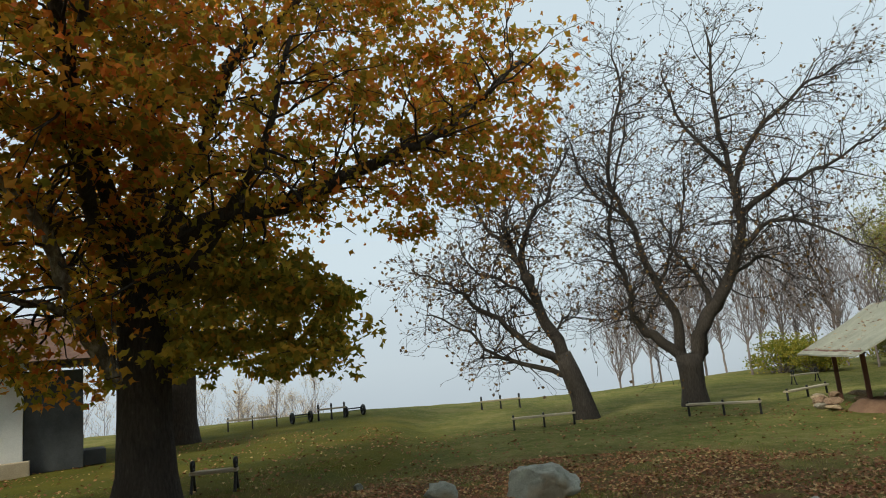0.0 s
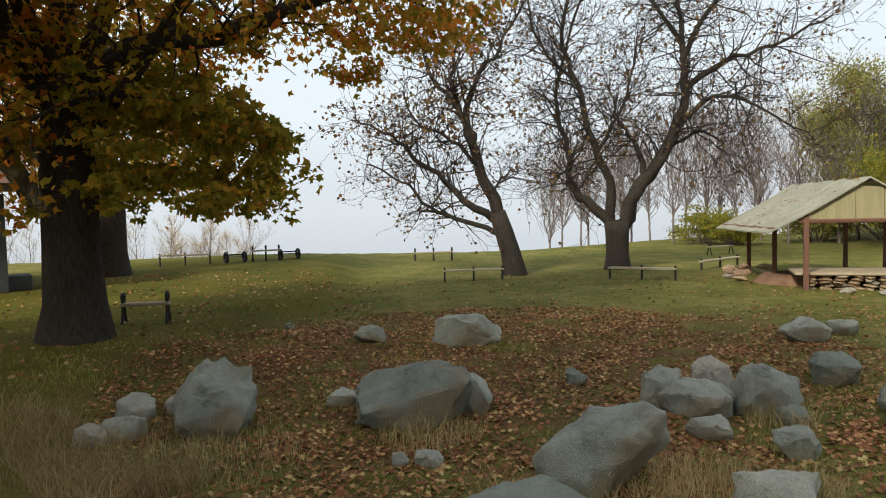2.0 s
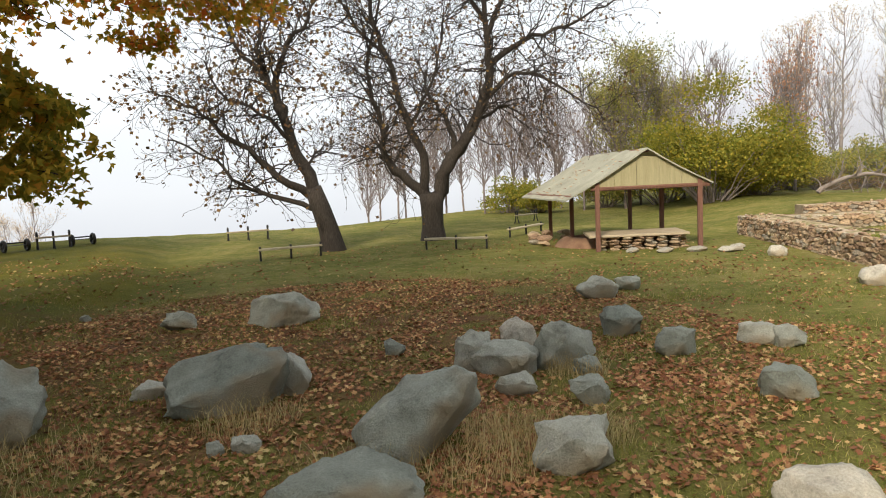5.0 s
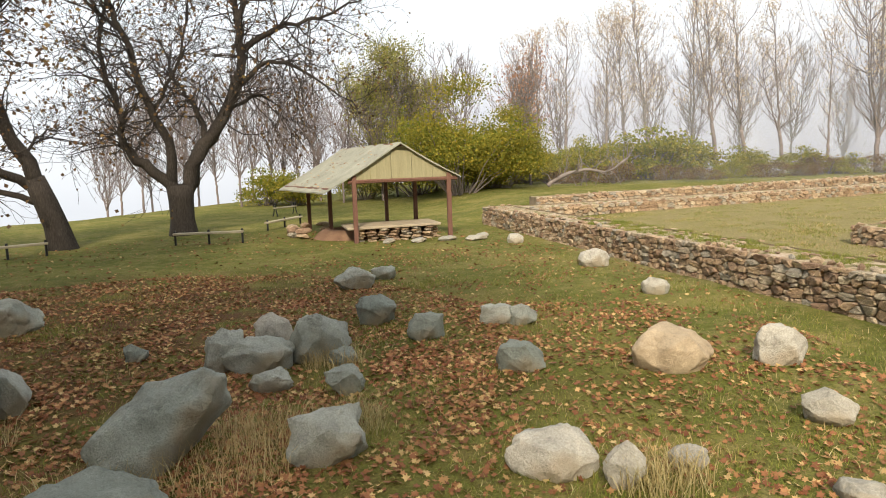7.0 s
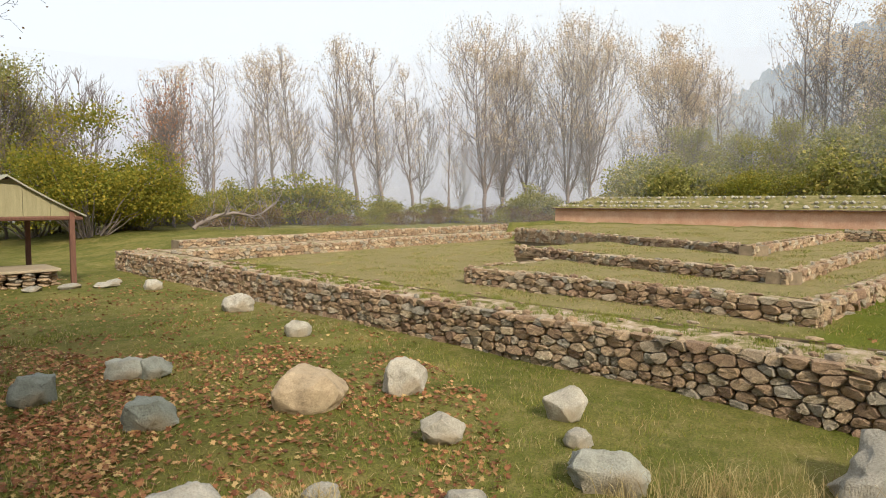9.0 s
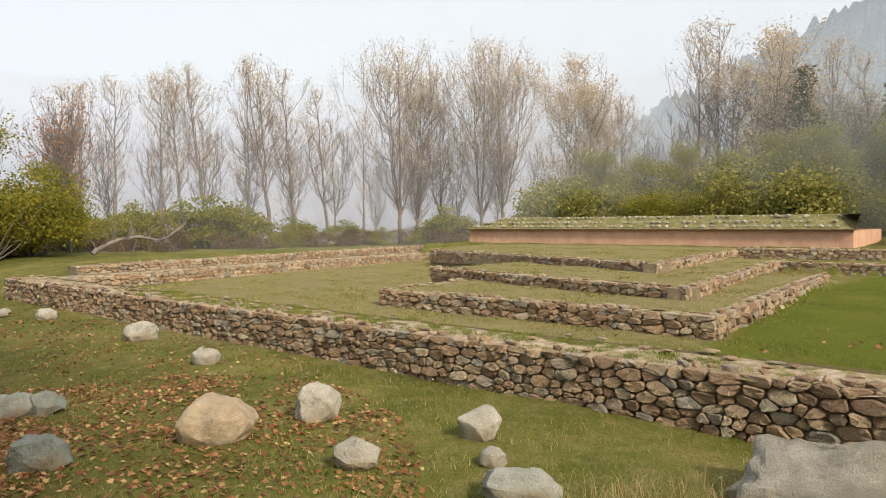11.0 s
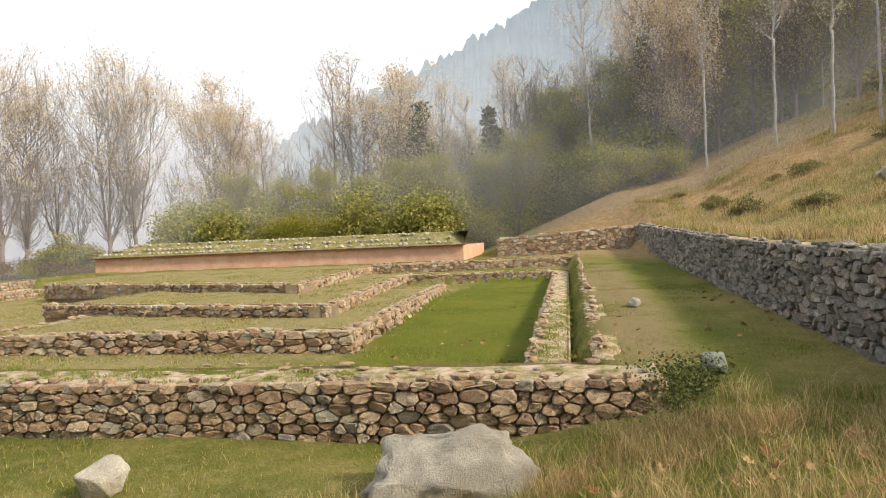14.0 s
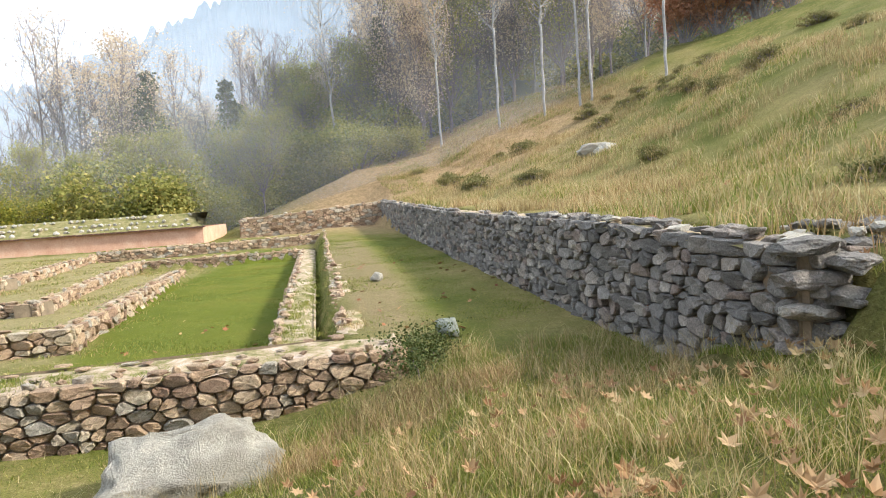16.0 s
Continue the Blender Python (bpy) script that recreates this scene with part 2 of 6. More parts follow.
RUBBLE = ((0.0, (0.29, 0.19, 0.13)), (0.2, (0.37, 0.26, 0.175)), (0.45, (0.44, 0.31, 0.2)), (0.7, (0.5, 0.38, 0.26)), (0.88, (0.34, 0.31, 0.26)), (1.0, (0.58, 0.47, 0.33)))
GREYS = ((0.0, (0.168, 0.156, 0.144)), (0.35, (0.252, 0.234, 0.216)), (0.65, (0.324, 0.294, 0.264)), (0.85, (0.288, 0.228, 0.192)), (1.0, (0.456, 0.414, 0.36)))
M_RUBBLE = stone_material("reddish_rubble", RUBBLE, 0.4, 0.3)
M_RUBBLE_REST = stone_material("reddish_rubble_far", RUBBLE, 0.4, 0.3, True)
M_GREY = stone_material("grey_rubble", GREYS, 0.4, 0.12)
M_GREY_REST = stone_material("grey_rubble_far", GREYS, 0.4, 0.12, True)
M_BOULDER = stone_material("grey_green_boulder", ((0.0, (0.23, 0.25, 0.22)), (0.5, (0.31, 0.325, 0.285)), (1.0, (0.42, 0.42, 0.365))), 1.6, 0.25, False, (0.25, 0.195, 0.125), 0.35, 0.8)
M_PALE = stone_material("pale_fieldstone", ((0.0, (0.33, 0.31, 0.265)), (0.5, (0.39, 0.365, 0.31)), (1.0, (0.46, 0.43, 0.37))), 1.0, 0.15, False, (0.34, 0.28, 0.2), 0.4, 0.6)
M_ROCK = stone_material("rugged_grey_rock", ((0.0, (0.42, 0.39, 0.33)), (1.0, (0.45, 0.415, 0.345))), 1.4, 0.2, False, (0.27, 0.245, 0.2), 0.4, 1.0)
M_TAN = stone_material("tan_fieldstone", ((0.0, (0.38, 0.3, 0.2)), (1.0, (0.42, 0.33, 0.23))), 1.2, 0.1, False, None, 0.25, 0.45)
M_MORTAR = plain("earth_joint", ((0.3, (0.16, 0.125, 0.085)), (0.7, (0.3, 0.235, 0.16))), 0.3, 0.95)
M_TURF = plain("turf_and_rubble_top", ((0.32, (0.1, 0.105, 0.03)), (0.43, (0.22, 0.19, 0.08)), (0.52, (0.36, 0.28, 0.18)), (0.66, (0.5, 0.4, 0.32))), 0.28, 0.95, 1.0, None, 0.04)
M_ROOF_TURF = plain("turf_roof", ((0.32, (0.1, 0.105, 0.03)), (0.5, (0.18, 0.16, 0.06)), (0.68, (0.3, 0.24, 0.13))), 0.35, 0.95, 1.0, None, 0.05)
M_BRICK = plain("worn_mud_brick", ((0.3, (0.52, 0.29, 0.19)), (0.55, (0.62, 0.38, 0.26)), (0.75, (0.66, 0.46, 0.33))), 0.8, 0.95, 0.5, None, 0.06)
M_TILE = plain("dark_tile", ((0.3, (0.1, 0.055, 0.04)), (0.7, (0.17, 0.1, 0.075))), 0.2)
M_GROUND = ground_material()
M_BARK = plain("dark_bark", ((0.3, (0.024, 0.02, 0.017)), (0.6, (0.058, 0.048, 0.04)), (0.8, (0.11, 0.095, 0.08))), 0.18, 0.95, 1.0, (4, 4, 1), 0.03)
M_PLANE_BARK = plain("mottled_bark", ((0.35, (0.06, 0.05, 0.04)), (0.5, (0.15, 0.13, 0.1)), (0.62, (0.34, 0.31, 0.26))), 0.35, 0.9, 0.7, (2, 2, 1), 0.03)
M_TWIG = plain("grey_twigs", ((0.3, (0.16, 0.13, 0.12)), (0.7, (0.28, 0.24, 0.22))), 0.4)
M_FAR_BARK = plain("pale_grey_bark", ((0.3, (0.15, 0.12, 0.11)), (0.7, (0.25, 0.205, 0.19))), 0.6)
M_BIRCH = plain("white_birch_bark", ((0.3, (0.221, 0.204, 0.187)), (0.6, (0.383, 0.365, 0.34))), 0.5)
M_LEAF_GREAT = leaf_material("turning_leaves", ((0.0, (0.2, 0.19, 0.027)), (0.3, (0.36, 0.27, 0.034)), (0.6, (0.56, 0.32, 0.042)), (0.85, (0.6, 0.24, 0.036)), (1.0, (0.56, 0.15, 0.04))), 0.7)
M_LEAF_GREEN = leaf_material("olive_maple_leaves", ((0.0, (0.2, 0.2, 0.03)), (0.5, (0.36, 0.3, 0.045)), (0.85, (0.52, 0.36, 0.05)), (1.0, (0.6, 0.3, 0.05))), 0.72)
M_LEAF_BROWN = leaf_material("withered_leaves", ((0.0, (0.09, 0.06, 0.035)), (0.6, (0.16, 0.09, 0.045)), (1.0, (0.24, 0.16, 0.06))), 0.3)
M_LEAF_YELLOW = leaf_material("yellow_green_leaves", ((0.0, (0.14, 0.172, 0.0273)), (0.5, (0.242, 0.234, 0.0351)), (1.0, (0.39, 0.312, 0.0468))), 0.4)
M_LEAF_OLIVE = leaf_material("olive_leaves", ((0.0, (0.15, 0.165, 0.045)), (0.5, (0.28, 0.28, 0.08)), (0.85, (0.4, 0.37, 0.11)), (1.0, (0.52, 0.42, 0.14))), 0.45)
# orange leaf colour paled to imitate haze on the far trees
M_LEAF_POPLAR = leaf_material("haze_paled_leaves", ((0.0, (0.56, 0.42, 0.28)), (0.5, (0.64, 0.5, 0.35)), (1.0, (0.7, 0.6, 0.46))), 0.5)
M_LEAF_RED = leaf_material("rust_leaves", ((0.0, (0.34, 0.15, 0.085)), (1.0, (0.5, 0.28, 0.17))), 0.4)
M_NEEDLE = leaf_material("dark_green_needles", ((0.0, (0.06, 0.075, 0.04)), (1.0, (0.13, 0.135, 0.075))), 0.1)
M_FALLEN = leaf_material("fallen_leaves", ((0.0, (0.15, 0.06, 0.03)), (0.45, (0.27, 0.115, 0.055)), (0.78, (0.37, 0.2, 0.09)), (1.0, (0.55, 0.4, 0.19))), 0.2)
M_BUFF = leaf_material("buff_leaves", ((0.0, (0.2, 0.1, 0.045)), (0.4, (0.33, 0.2, 0.1)), (1.0, (0.46, 0.33, 0.19))), 0.25)
M_GRASS = leaf_material("green_blades", ((0.0, (0.13, 0.169, 0.0286)), (0.6, (0.208, 0.234, 0.0455)), (1.0, (0.338, 0.299, 0.091))), 0.3)
M_DRY = leaf_material("dry_blades", ((0.0, (0.3, 0.22, 0.11)), (0.6, (0.46, 0.36, 0.18)), (1.0, (0.56, 0.48, 0.28))), 0.3)
M_RUSSET = leaf_material("russet_stalks", ((0.0, (0.22, 0.14, 0.07)), (0.6, (0.35, 0.25, 0.13)), (1.0, (0.46, 0.37, 0.21))), 0.3)
M_WOOD = plain("weathered_plank", ((0.3, (0.32, 0.27, 0.19)), (0.7, (0.48, 0.41, 0.29))), 0.3, 0.85, 0.4, (1, 8, 8))
M_POST = plain("red_brown_post", ((0.3, (0.11, 0.055, 0.04)), (0.7, (0.19, 0.095, 0.068))), 0.3, 0.7, 0.4, (6, 6, 1))
M_IRON = plain("black_cast_iron", ((0.3, (0.015, 0.015, 0.016)), (0.7, (0.035, 0.034, 0.034))), 0.1, 0.5)
M_ROOF = plain("faded_roof_felt", ((0.3, (0.24, 0.24, 0.19)), (0.6, (0.33, 0.325, 0.26)), (0.8, (0.4, 0.39, 0.31))), 0.9, 0.8, 0.3, None, 0.05)
M_GABLE = plain("ochre_boards", ((0.3, (0.25, 0.225, 0.13)), (0.7, (0.33, 0.3, 0.18))), 0.5, 0.8, 0.3, (6, 6, 0.6))
M_CLAY = plain("red_clay", ((0.3, (0.13, 0.075, 0.05)), (0.7, (0.23, 0.14, 0.09))), 0.5, 0.95, 0.6)
M_SLAB = plain("sandy_slab", ((0.3, (0.32, 0.26, 0.18)), (0.7, (0.42, 0.35, 0.25))), 0.5, 0.9)
M_PLASTER = plain("white_plaster", ((0.3, (0.6, 0.6, 0.6)), (0.7, (0.75, 0.75, 0.74))), 1.0)
M_DARK = plain("dark_cladding", ((0.3, (0.05, 0.055, 0.06)), (0.7, (0.09, 0.095, 0.1))), 0.6)


# ---- building helpers ----
def mesh(name, verts, faces, mat, smooth=False):
    me = bpy.data.meshes.new(name)
    me.from_pydata(verts, [], faces)
    me.materials.append(mat)
    if smooth:
        me.polygons.foreach_set("use_smooth", [True] * len(me.polygons))
    me.update()
    return me


def thing(name, label, category, at=(0, 0, 0), turn=0.0, group="", kind=""):
    ob = new(name)
    ob.empty_display_size = 0.2
    ob.matrix_world = pose(*at, 0, 0, turn)
    return tagged(ob, label, category, group, kind)


def piece(name, me, parent, label="", m=None):
    ob = new(name, me)
    ob.parent = parent
    if m is not None:
        ob.matrix_basis = m
    if label:
        ob["label"] = label
    return ob


def box(cx, cy, cz, sx, sy, sz, bevel=0.0, turn=None):
    """Verts and faces of a box with chamfered edges along its length."""
    bm = bmesh.new()
    bmesh.ops.create_cube(bm, size=1.0)
    for v in bm.verts:
        v.co = Vector((v.co.x * sx, v.co.y * sy, v.co.z * sz))
    if bevel:
        bmesh.ops.bevel(bm, geom=bm.edges[:], offset=bevel, segments=2, affect="EDGES", profile=0.5)
    if turn is not None:
        bmesh.ops.transform(bm, matrix=turn, verts=bm.verts)
    vs = [(v.co.x + cx, v.co.y + cy, v.co.z + cz) for v in bm.verts]
    bm.verts.index_update()
    fs = [[v.index for v in f.verts] for f in bm.faces]
    bm.free()
    return vs, fs


def join(*chunks):
    vs, fs = [], []
    for v, f in chunks:
        k = len(vs)
        vs += v
        fs += [[i + k for i in p] for p in f]
    return vs, fs


def tube(pts, radii, sides=6, close=True):
    """Verts and faces of a tapering tube along points."""
    vs, fs = [], []
    up = Vector((0.31, 0.17, 0.93))
    n = len(pts)
    for k, p in enumerate(pts):
        d = (Vector(pts[min(k + 1, n - 1)]) - Vector(pts[max(k - 1, 0)]))
        d = d.normalized() if d.length > 1e-6 else Vector((0, 0, 1))
        a = d.cross(up)
        a = a.normalized() if a.length > 1e-3 else d.orthogonal().normalized()
        c = d.cross(a)
        for s in range(sides):
            w = 2 * math.pi * s / sides
            q = Vector(p) + radii[k] * (a * math.cos(w) + c * math.sin(w))
            vs.append(tuple(q))
    for k in range(n - 1):
        for s in range(sides):
            i, j = k * sides + s, k * sides + (s + 1) % sides
            fs.append([i, j, j + sides, i + sides])
    if close:
        fs.append([(n - 1) * sides + s for s in range(sides)])
    return vs, fs


# ---- ground ----
def axis(near, step, far):
    a = list(np.arange(-near, near + step / 2, step))
    d, x = step, near
    while x < far:
        d *= 1.25
        x += d
        a = [-x] + a + [x]
    return a


def build_ground():
    xs = [a + 6 for a in axis(30, 0.26, 700)]
    ys = [a + 14 for a in axis(30, 0.26, 700)]
    vs = []
    for y in ys:
        for x in xs:
            z = ground(x, y)
            z += 0.05 * noise.noise((x * 0.5, y * 0.5, 0)) + 0.025 * noise.noise((x * 1.7, y * 1.7, 3))
            vs.append((x, y, z))
    w = len(xs)
    fs = [(j * w + i, j * w + i + 1, j * w + w + i + 1, j * w + w + i) for j in range(len(ys) - 1) for i in range(w - 1)]
    ob = new("ground", mesh("ground", vs, fs, M_GROUND, True))
    return tagged(ob, "grassy autumn ground with leaf litter and mown lawns", "ground", kind="structure")


GROUND = build_ground()


# ---- rubble walls ----
def clip(poly, a, b, d):
    """The part of a convex polygon where a x + b y <= d."""
    out = []
    m = len(poly)
    for i in range(m):
        p, q = poly[i], poly[(i + 1) % m]
        dp, dq = a * p[0] + b * p[1] - d, a * q[0] + b * q[1] - d
        if dp <= 0:
            out.append(p)
        if dp * dq < 0:
            t = dp / (dp - dq)
            out.append((p[0] + t * (q[0] - p[0]), p[1] + t * (q[1] - p[1])))
    return out


def rubble_cells(L, H, target, rng):
    """Irregular stones that fill a wall face, longer than high, in loose courses."""
    flat = 1.85
    rows = max(2, round(H / (target * 0.52)))
    sites = []
    for r in range(rows):
        x = rng.uniform(-0.5, 0.3) * target
        while x < L:
            step = target * rng.choice((0.4, 0.6, 0.85, 1.0, 1.25, 1.6))
            y = (r + 0.5 + rng.uniform(-0.34, 0.34)) * H / rows
            sites.append((min(L - 0.02, max(0.02, x + step / 2)), y * flat, (step * 0.36) ** 2))
            x += step
    sites.sort()
    out = []
    reach = target * 2.4
    for i, (x, y, w) in enumerate(sites):
        poly = [(max(0, x - reach), 0), (min(L, x + reach), 0), (min(L, x + reach), H * flat), (max(0, x - reach), H * flat)]
        for way in (-1, 1):
            k = i + way
            while 0 <= k < len(sites) and abs(sites[k][0] - x) < reach * 1.4 and len(poly) > 2:
                a, b, v = sites[k]
                poly = clip(poly, 2 * (a - x), 2 * (b - y), a * a - x * x + b * b - y * y + w - v)
                k += way
        if len(poly) > 2:
            xs, ys = [p[0] for p in poly], [p[1] / flat for p in poly]
            if max(xs) - min(xs) > 0.04 and max(ys) - min(ys) > 0.03:
                out.append([(p[0], p[1] / flat) for p in poly])
    return out


def stone_shape(poly, joint, depth, rng):
    """One stone in wall space (along, up, out): a rounded block with a domed, uneven face."""
    cx, cy = sum(p[0] for p in poly) / len(poly), sum(p[1] for p in poly) / len(poly)
    pts = []
    for i, p in enumerate(poly):
        q = poly[(i + 1) % len(poly)]
        e = math.hypot(p[0] - q[0], p[1] - q[1])
        c = min(0.36, 0.045 / max(e, 0.01)) * rng.uniform(0.4, 1.3)
        pts.append((p[0] + (q[0] - p[0]) * c, p[1] + (q[1] - p[1]) * c))
        pts.append((q[0] + (p[0] - q[0]) * c, q[1] + (p[1] - q[1]) * c))
    m = len(pts)
    r = max(0.03, min(max(p[0] for p in pts) - min(p[0] for p in pts), max(p[1] for p in pts) - min(p[1] for p in pts)) / 2)
    vs = []
    tilt_x, tilt_y = rng.uniform(-0.32, 0.32), rng.uniform(-0.32, 0.32)
    for shrink, out in ((joint / r, -0.1), (joint / r, depth * 0.45), (joint / r + 0.11, depth)):
        for p in pts:
            k = 1 - min(0.7, shrink * rng.uniform(0.6, 1.4))
            x, y = cx + (p[0] - cx) * k, cy + (p[1] - cy) * k
            o = out + (tilt_x * (x - cx) + tilt_y * (y - cy) + rng.uniform(-0.012, 0.012) if out > 0 else 0)
            vs.append((x, y, o))
    vs.append((cx, cy, depth * rng.uniform(0.9, 1.15)))
    fs = []
    for ring in range(2):
        for i in range(m):
            j = (i + 1) % m
            fs.append([ring * m + i, ring * m + j, ring * m + m + j, ring * m + m + i])
    for i in range(m):
        fs.append([2 * m + i, 2 * m + (i + 1) % m, 3 * m])
    return vs, fs, (cx, cy)


def rubble_wall(name, label, a, b, base, top, out_dir, target, mat, rest_mat, seed, thick=0.45, singles=300, cap=True, near=None):
    """A dry rubble wall from a to b (u, v): stones on its face, an earth core, turf and flat stones on its top.
    base and top give heights along the way from 0 to 1; out_dir: +1 when the face looks to the right of a-b."""
    rng = random.Random(seed)
    ax, ay = to_xy(*a)
    bx, by = to_xy(*b)
    L = math.hypot(bx - ax, by - ay)
    ex, ey = (bx - ax) / L, (by - ay) / L
    nx, ny = (ey * out_dir, -ex * out_dir)
    H = max(0.1, sum(top(k / 8) - base(k / 8) for k in range(9)) / 9)

    def place(s, h, o):
        k = min(1, max(0, s / L))
        lo, hi = base(k), top(k)
        return (ax + ex * s + nx * o, ay + ey * s + ny * o, lo + (hi - lo) * h / H)

    holder = thing(name, label, "stone wall", kind="structure")
    # core with an uneven turf top
    steps = max(2, int(L / 0.3))
    cv, cf, tv, tf = [], [], [], []
    for i in range(steps + 1):
        s = L * i / steps
        cv += [place(s, -0.25 / max(0.3, H) * H, -0.05), place(s, H * 0.97, -0.05), place(s, H * 0.97, -thick), place(s, -0.25, -thick)]
        for j in range(6):
            o = 0.03 - (thick + 0.06) * j / 5
            p = place(s, H, o)
            tv.append((p[0], p[1], p[2] - 0.02 + 0.05 * noise.noise((p[0] * 2.2, p[1] * 2.2, seed)) + 0.03 * noise.noise((p[0] * 6, p[1] * 6, seed)) - (0.05 if j in (0, 5) else 0)))
    for i in range(steps):
        k = i * 4
        cf += [[k, k + 4, k + 5, k + 1], [k + 2, k + 6, k + 7, k + 3]]
        for j in range(5):
            q = i * 6 + j
            tf.append([q, q + 6, q + 7, q + 1])
    cf += [[0, 1, 2, 3], [steps * 4 + 3, steps * 4 + 2, steps * 4 + 1, steps * 4]]
    piece("wall_core", mesh("wall_core", cv, cf, M_MORTAR), holder)
    piece("turf_top", mesh("turf_top", tv, tf, M_TURF, True), holder, "turf and rubble wall top")
    stones = []
    for p in rubble_cells(L, H, target, rng):
        stones.append(stone_shape(p, 0.007, rng.uniform(0.015, 0.07), rng))
    if cap:
        for _ in range(int(L * thick * 2.5) if thick > 0.8 else 0):
            stones.append(("cap", rng.uniform(0, L - 0.3), target * rng.uniform(0.4, 1.1), -rng.uniform(0.15, thick), rng.random()))
        s = 0.0
        while s < L - 0.1:
            w = target * rng.uniform(0.5, 1.3)
            if rng.random() < 0.55:
                o0 = -rng.uniform(0.0, 0.10)
                stones.append(("cap", s, w, o0, rng.random()))
            s += w * rng.uniform(0.7, 1.3)
    if near is not None:
        stones.sort(key=lambda q: abs((q[2][0] if q[0] != "cap" else q[1]) - near * L))
    rest_v, rest_f = [], []
    for i, st in enumerate(stones):
        if st[0] == "cap":
            _, s, w, o0, r0 = st
            h = rng.uniform(0.05, 0.12) if o0 > -0.14 else rng.uniform(0.02, 0.05)
            vs, fs = lump(rng, 1)
            c = place(s + w / 2, H, o0 - 0.06)
            turn = math.atan2(ey, ex) + rng.uniform(-0.3, 0.3)
            ct, sn = math.cos(turn), math.sin(turn)
            world_v = [(c[0] + ct * x * w * 0.55 - sn * y * w * 0.35, c[1] + sn * x * w * 0.55 + ct * y * w * 0.35, c[2] + 0.02 + z * h * 0.7) for x, y, z in vs]
        else:
            vs, fs, _ = st
            world_v = [place(x, y, o) for x, y, o in vs]
            c = world_v[-1]
            if out_dir < 0:
                fs = [f[::-1] for f in fs]
        if i < singles:
            me = mesh("stone", [(x - c[0], y - c[1], z - c[2]) for x, y, z in world_v], fs, mat)
            piece("stone", me, holder, m=Matrix.Translation(c))
        else:
            k = len(rest_v)
            rest_v += world_v
            rest_f += [[j + k for j in f] for f in fs]
    if rest_v:
        tagged(piece("stonework", mesh("stonework", rest_v, rest_f, rest_mat), holder), kind="stuff")
    return holder


def lump(rng, level=2, rough=0.22, cuts=5, shape=(1, 1, 1)):
    """A unit stone: a ball cut by flat planes and roughened."""
    bm = bmesh.new()
    bmesh.ops.create_icosphere(bm, subdivisions=level, radius=1.0)
    off = Vector((rng.uniform(-50, 50), rng.uniform(-50, 50), rng.uniform(-50, 50)))
    planes = []
    for _ in range(cuts):
        n = Vector((rng.gauss(0, 1), rng.gauss(0, 1), rng.gauss(0, 0.8))).normalized()
        planes.append((n, rng.uniform(0.5, 0.8)))
    for v in bm.verts:
        p = v.co.copy()
        for n, d in planes:
            e = p.dot(n) - d
            if e > 0:
                p -= n * e * 0.92
        q, p = p, Vector((p.x * shape[0], p.y * shape[1], p.z * shape[2]))
        k = 1 + rough * noise.noise(p * 1.3 + off) + 0.5 * rough * noise.noise(p * 3.7 + off) + 0.25 * rough * noise.noise(p * 9 + off) + (0.5 * rough * (0.25 - abs(noise.noise(p * 2.4 + off * 2))) + 0.14 * rough * noise.noise(p * 22 + off) if level > 3 else 0)
        v.co = q * k
    bm.verts.index_update()
    vs = [tuple(v.co) for v in bm.verts]
    fs = [[v.index for v in f.verts] for f in bm.faces]
    bm.free()
    return vs, fs


def const(z):
    return lambda k: z


def line(z0, z1):
    return lambda k: z0 + (z1 - z0) * k


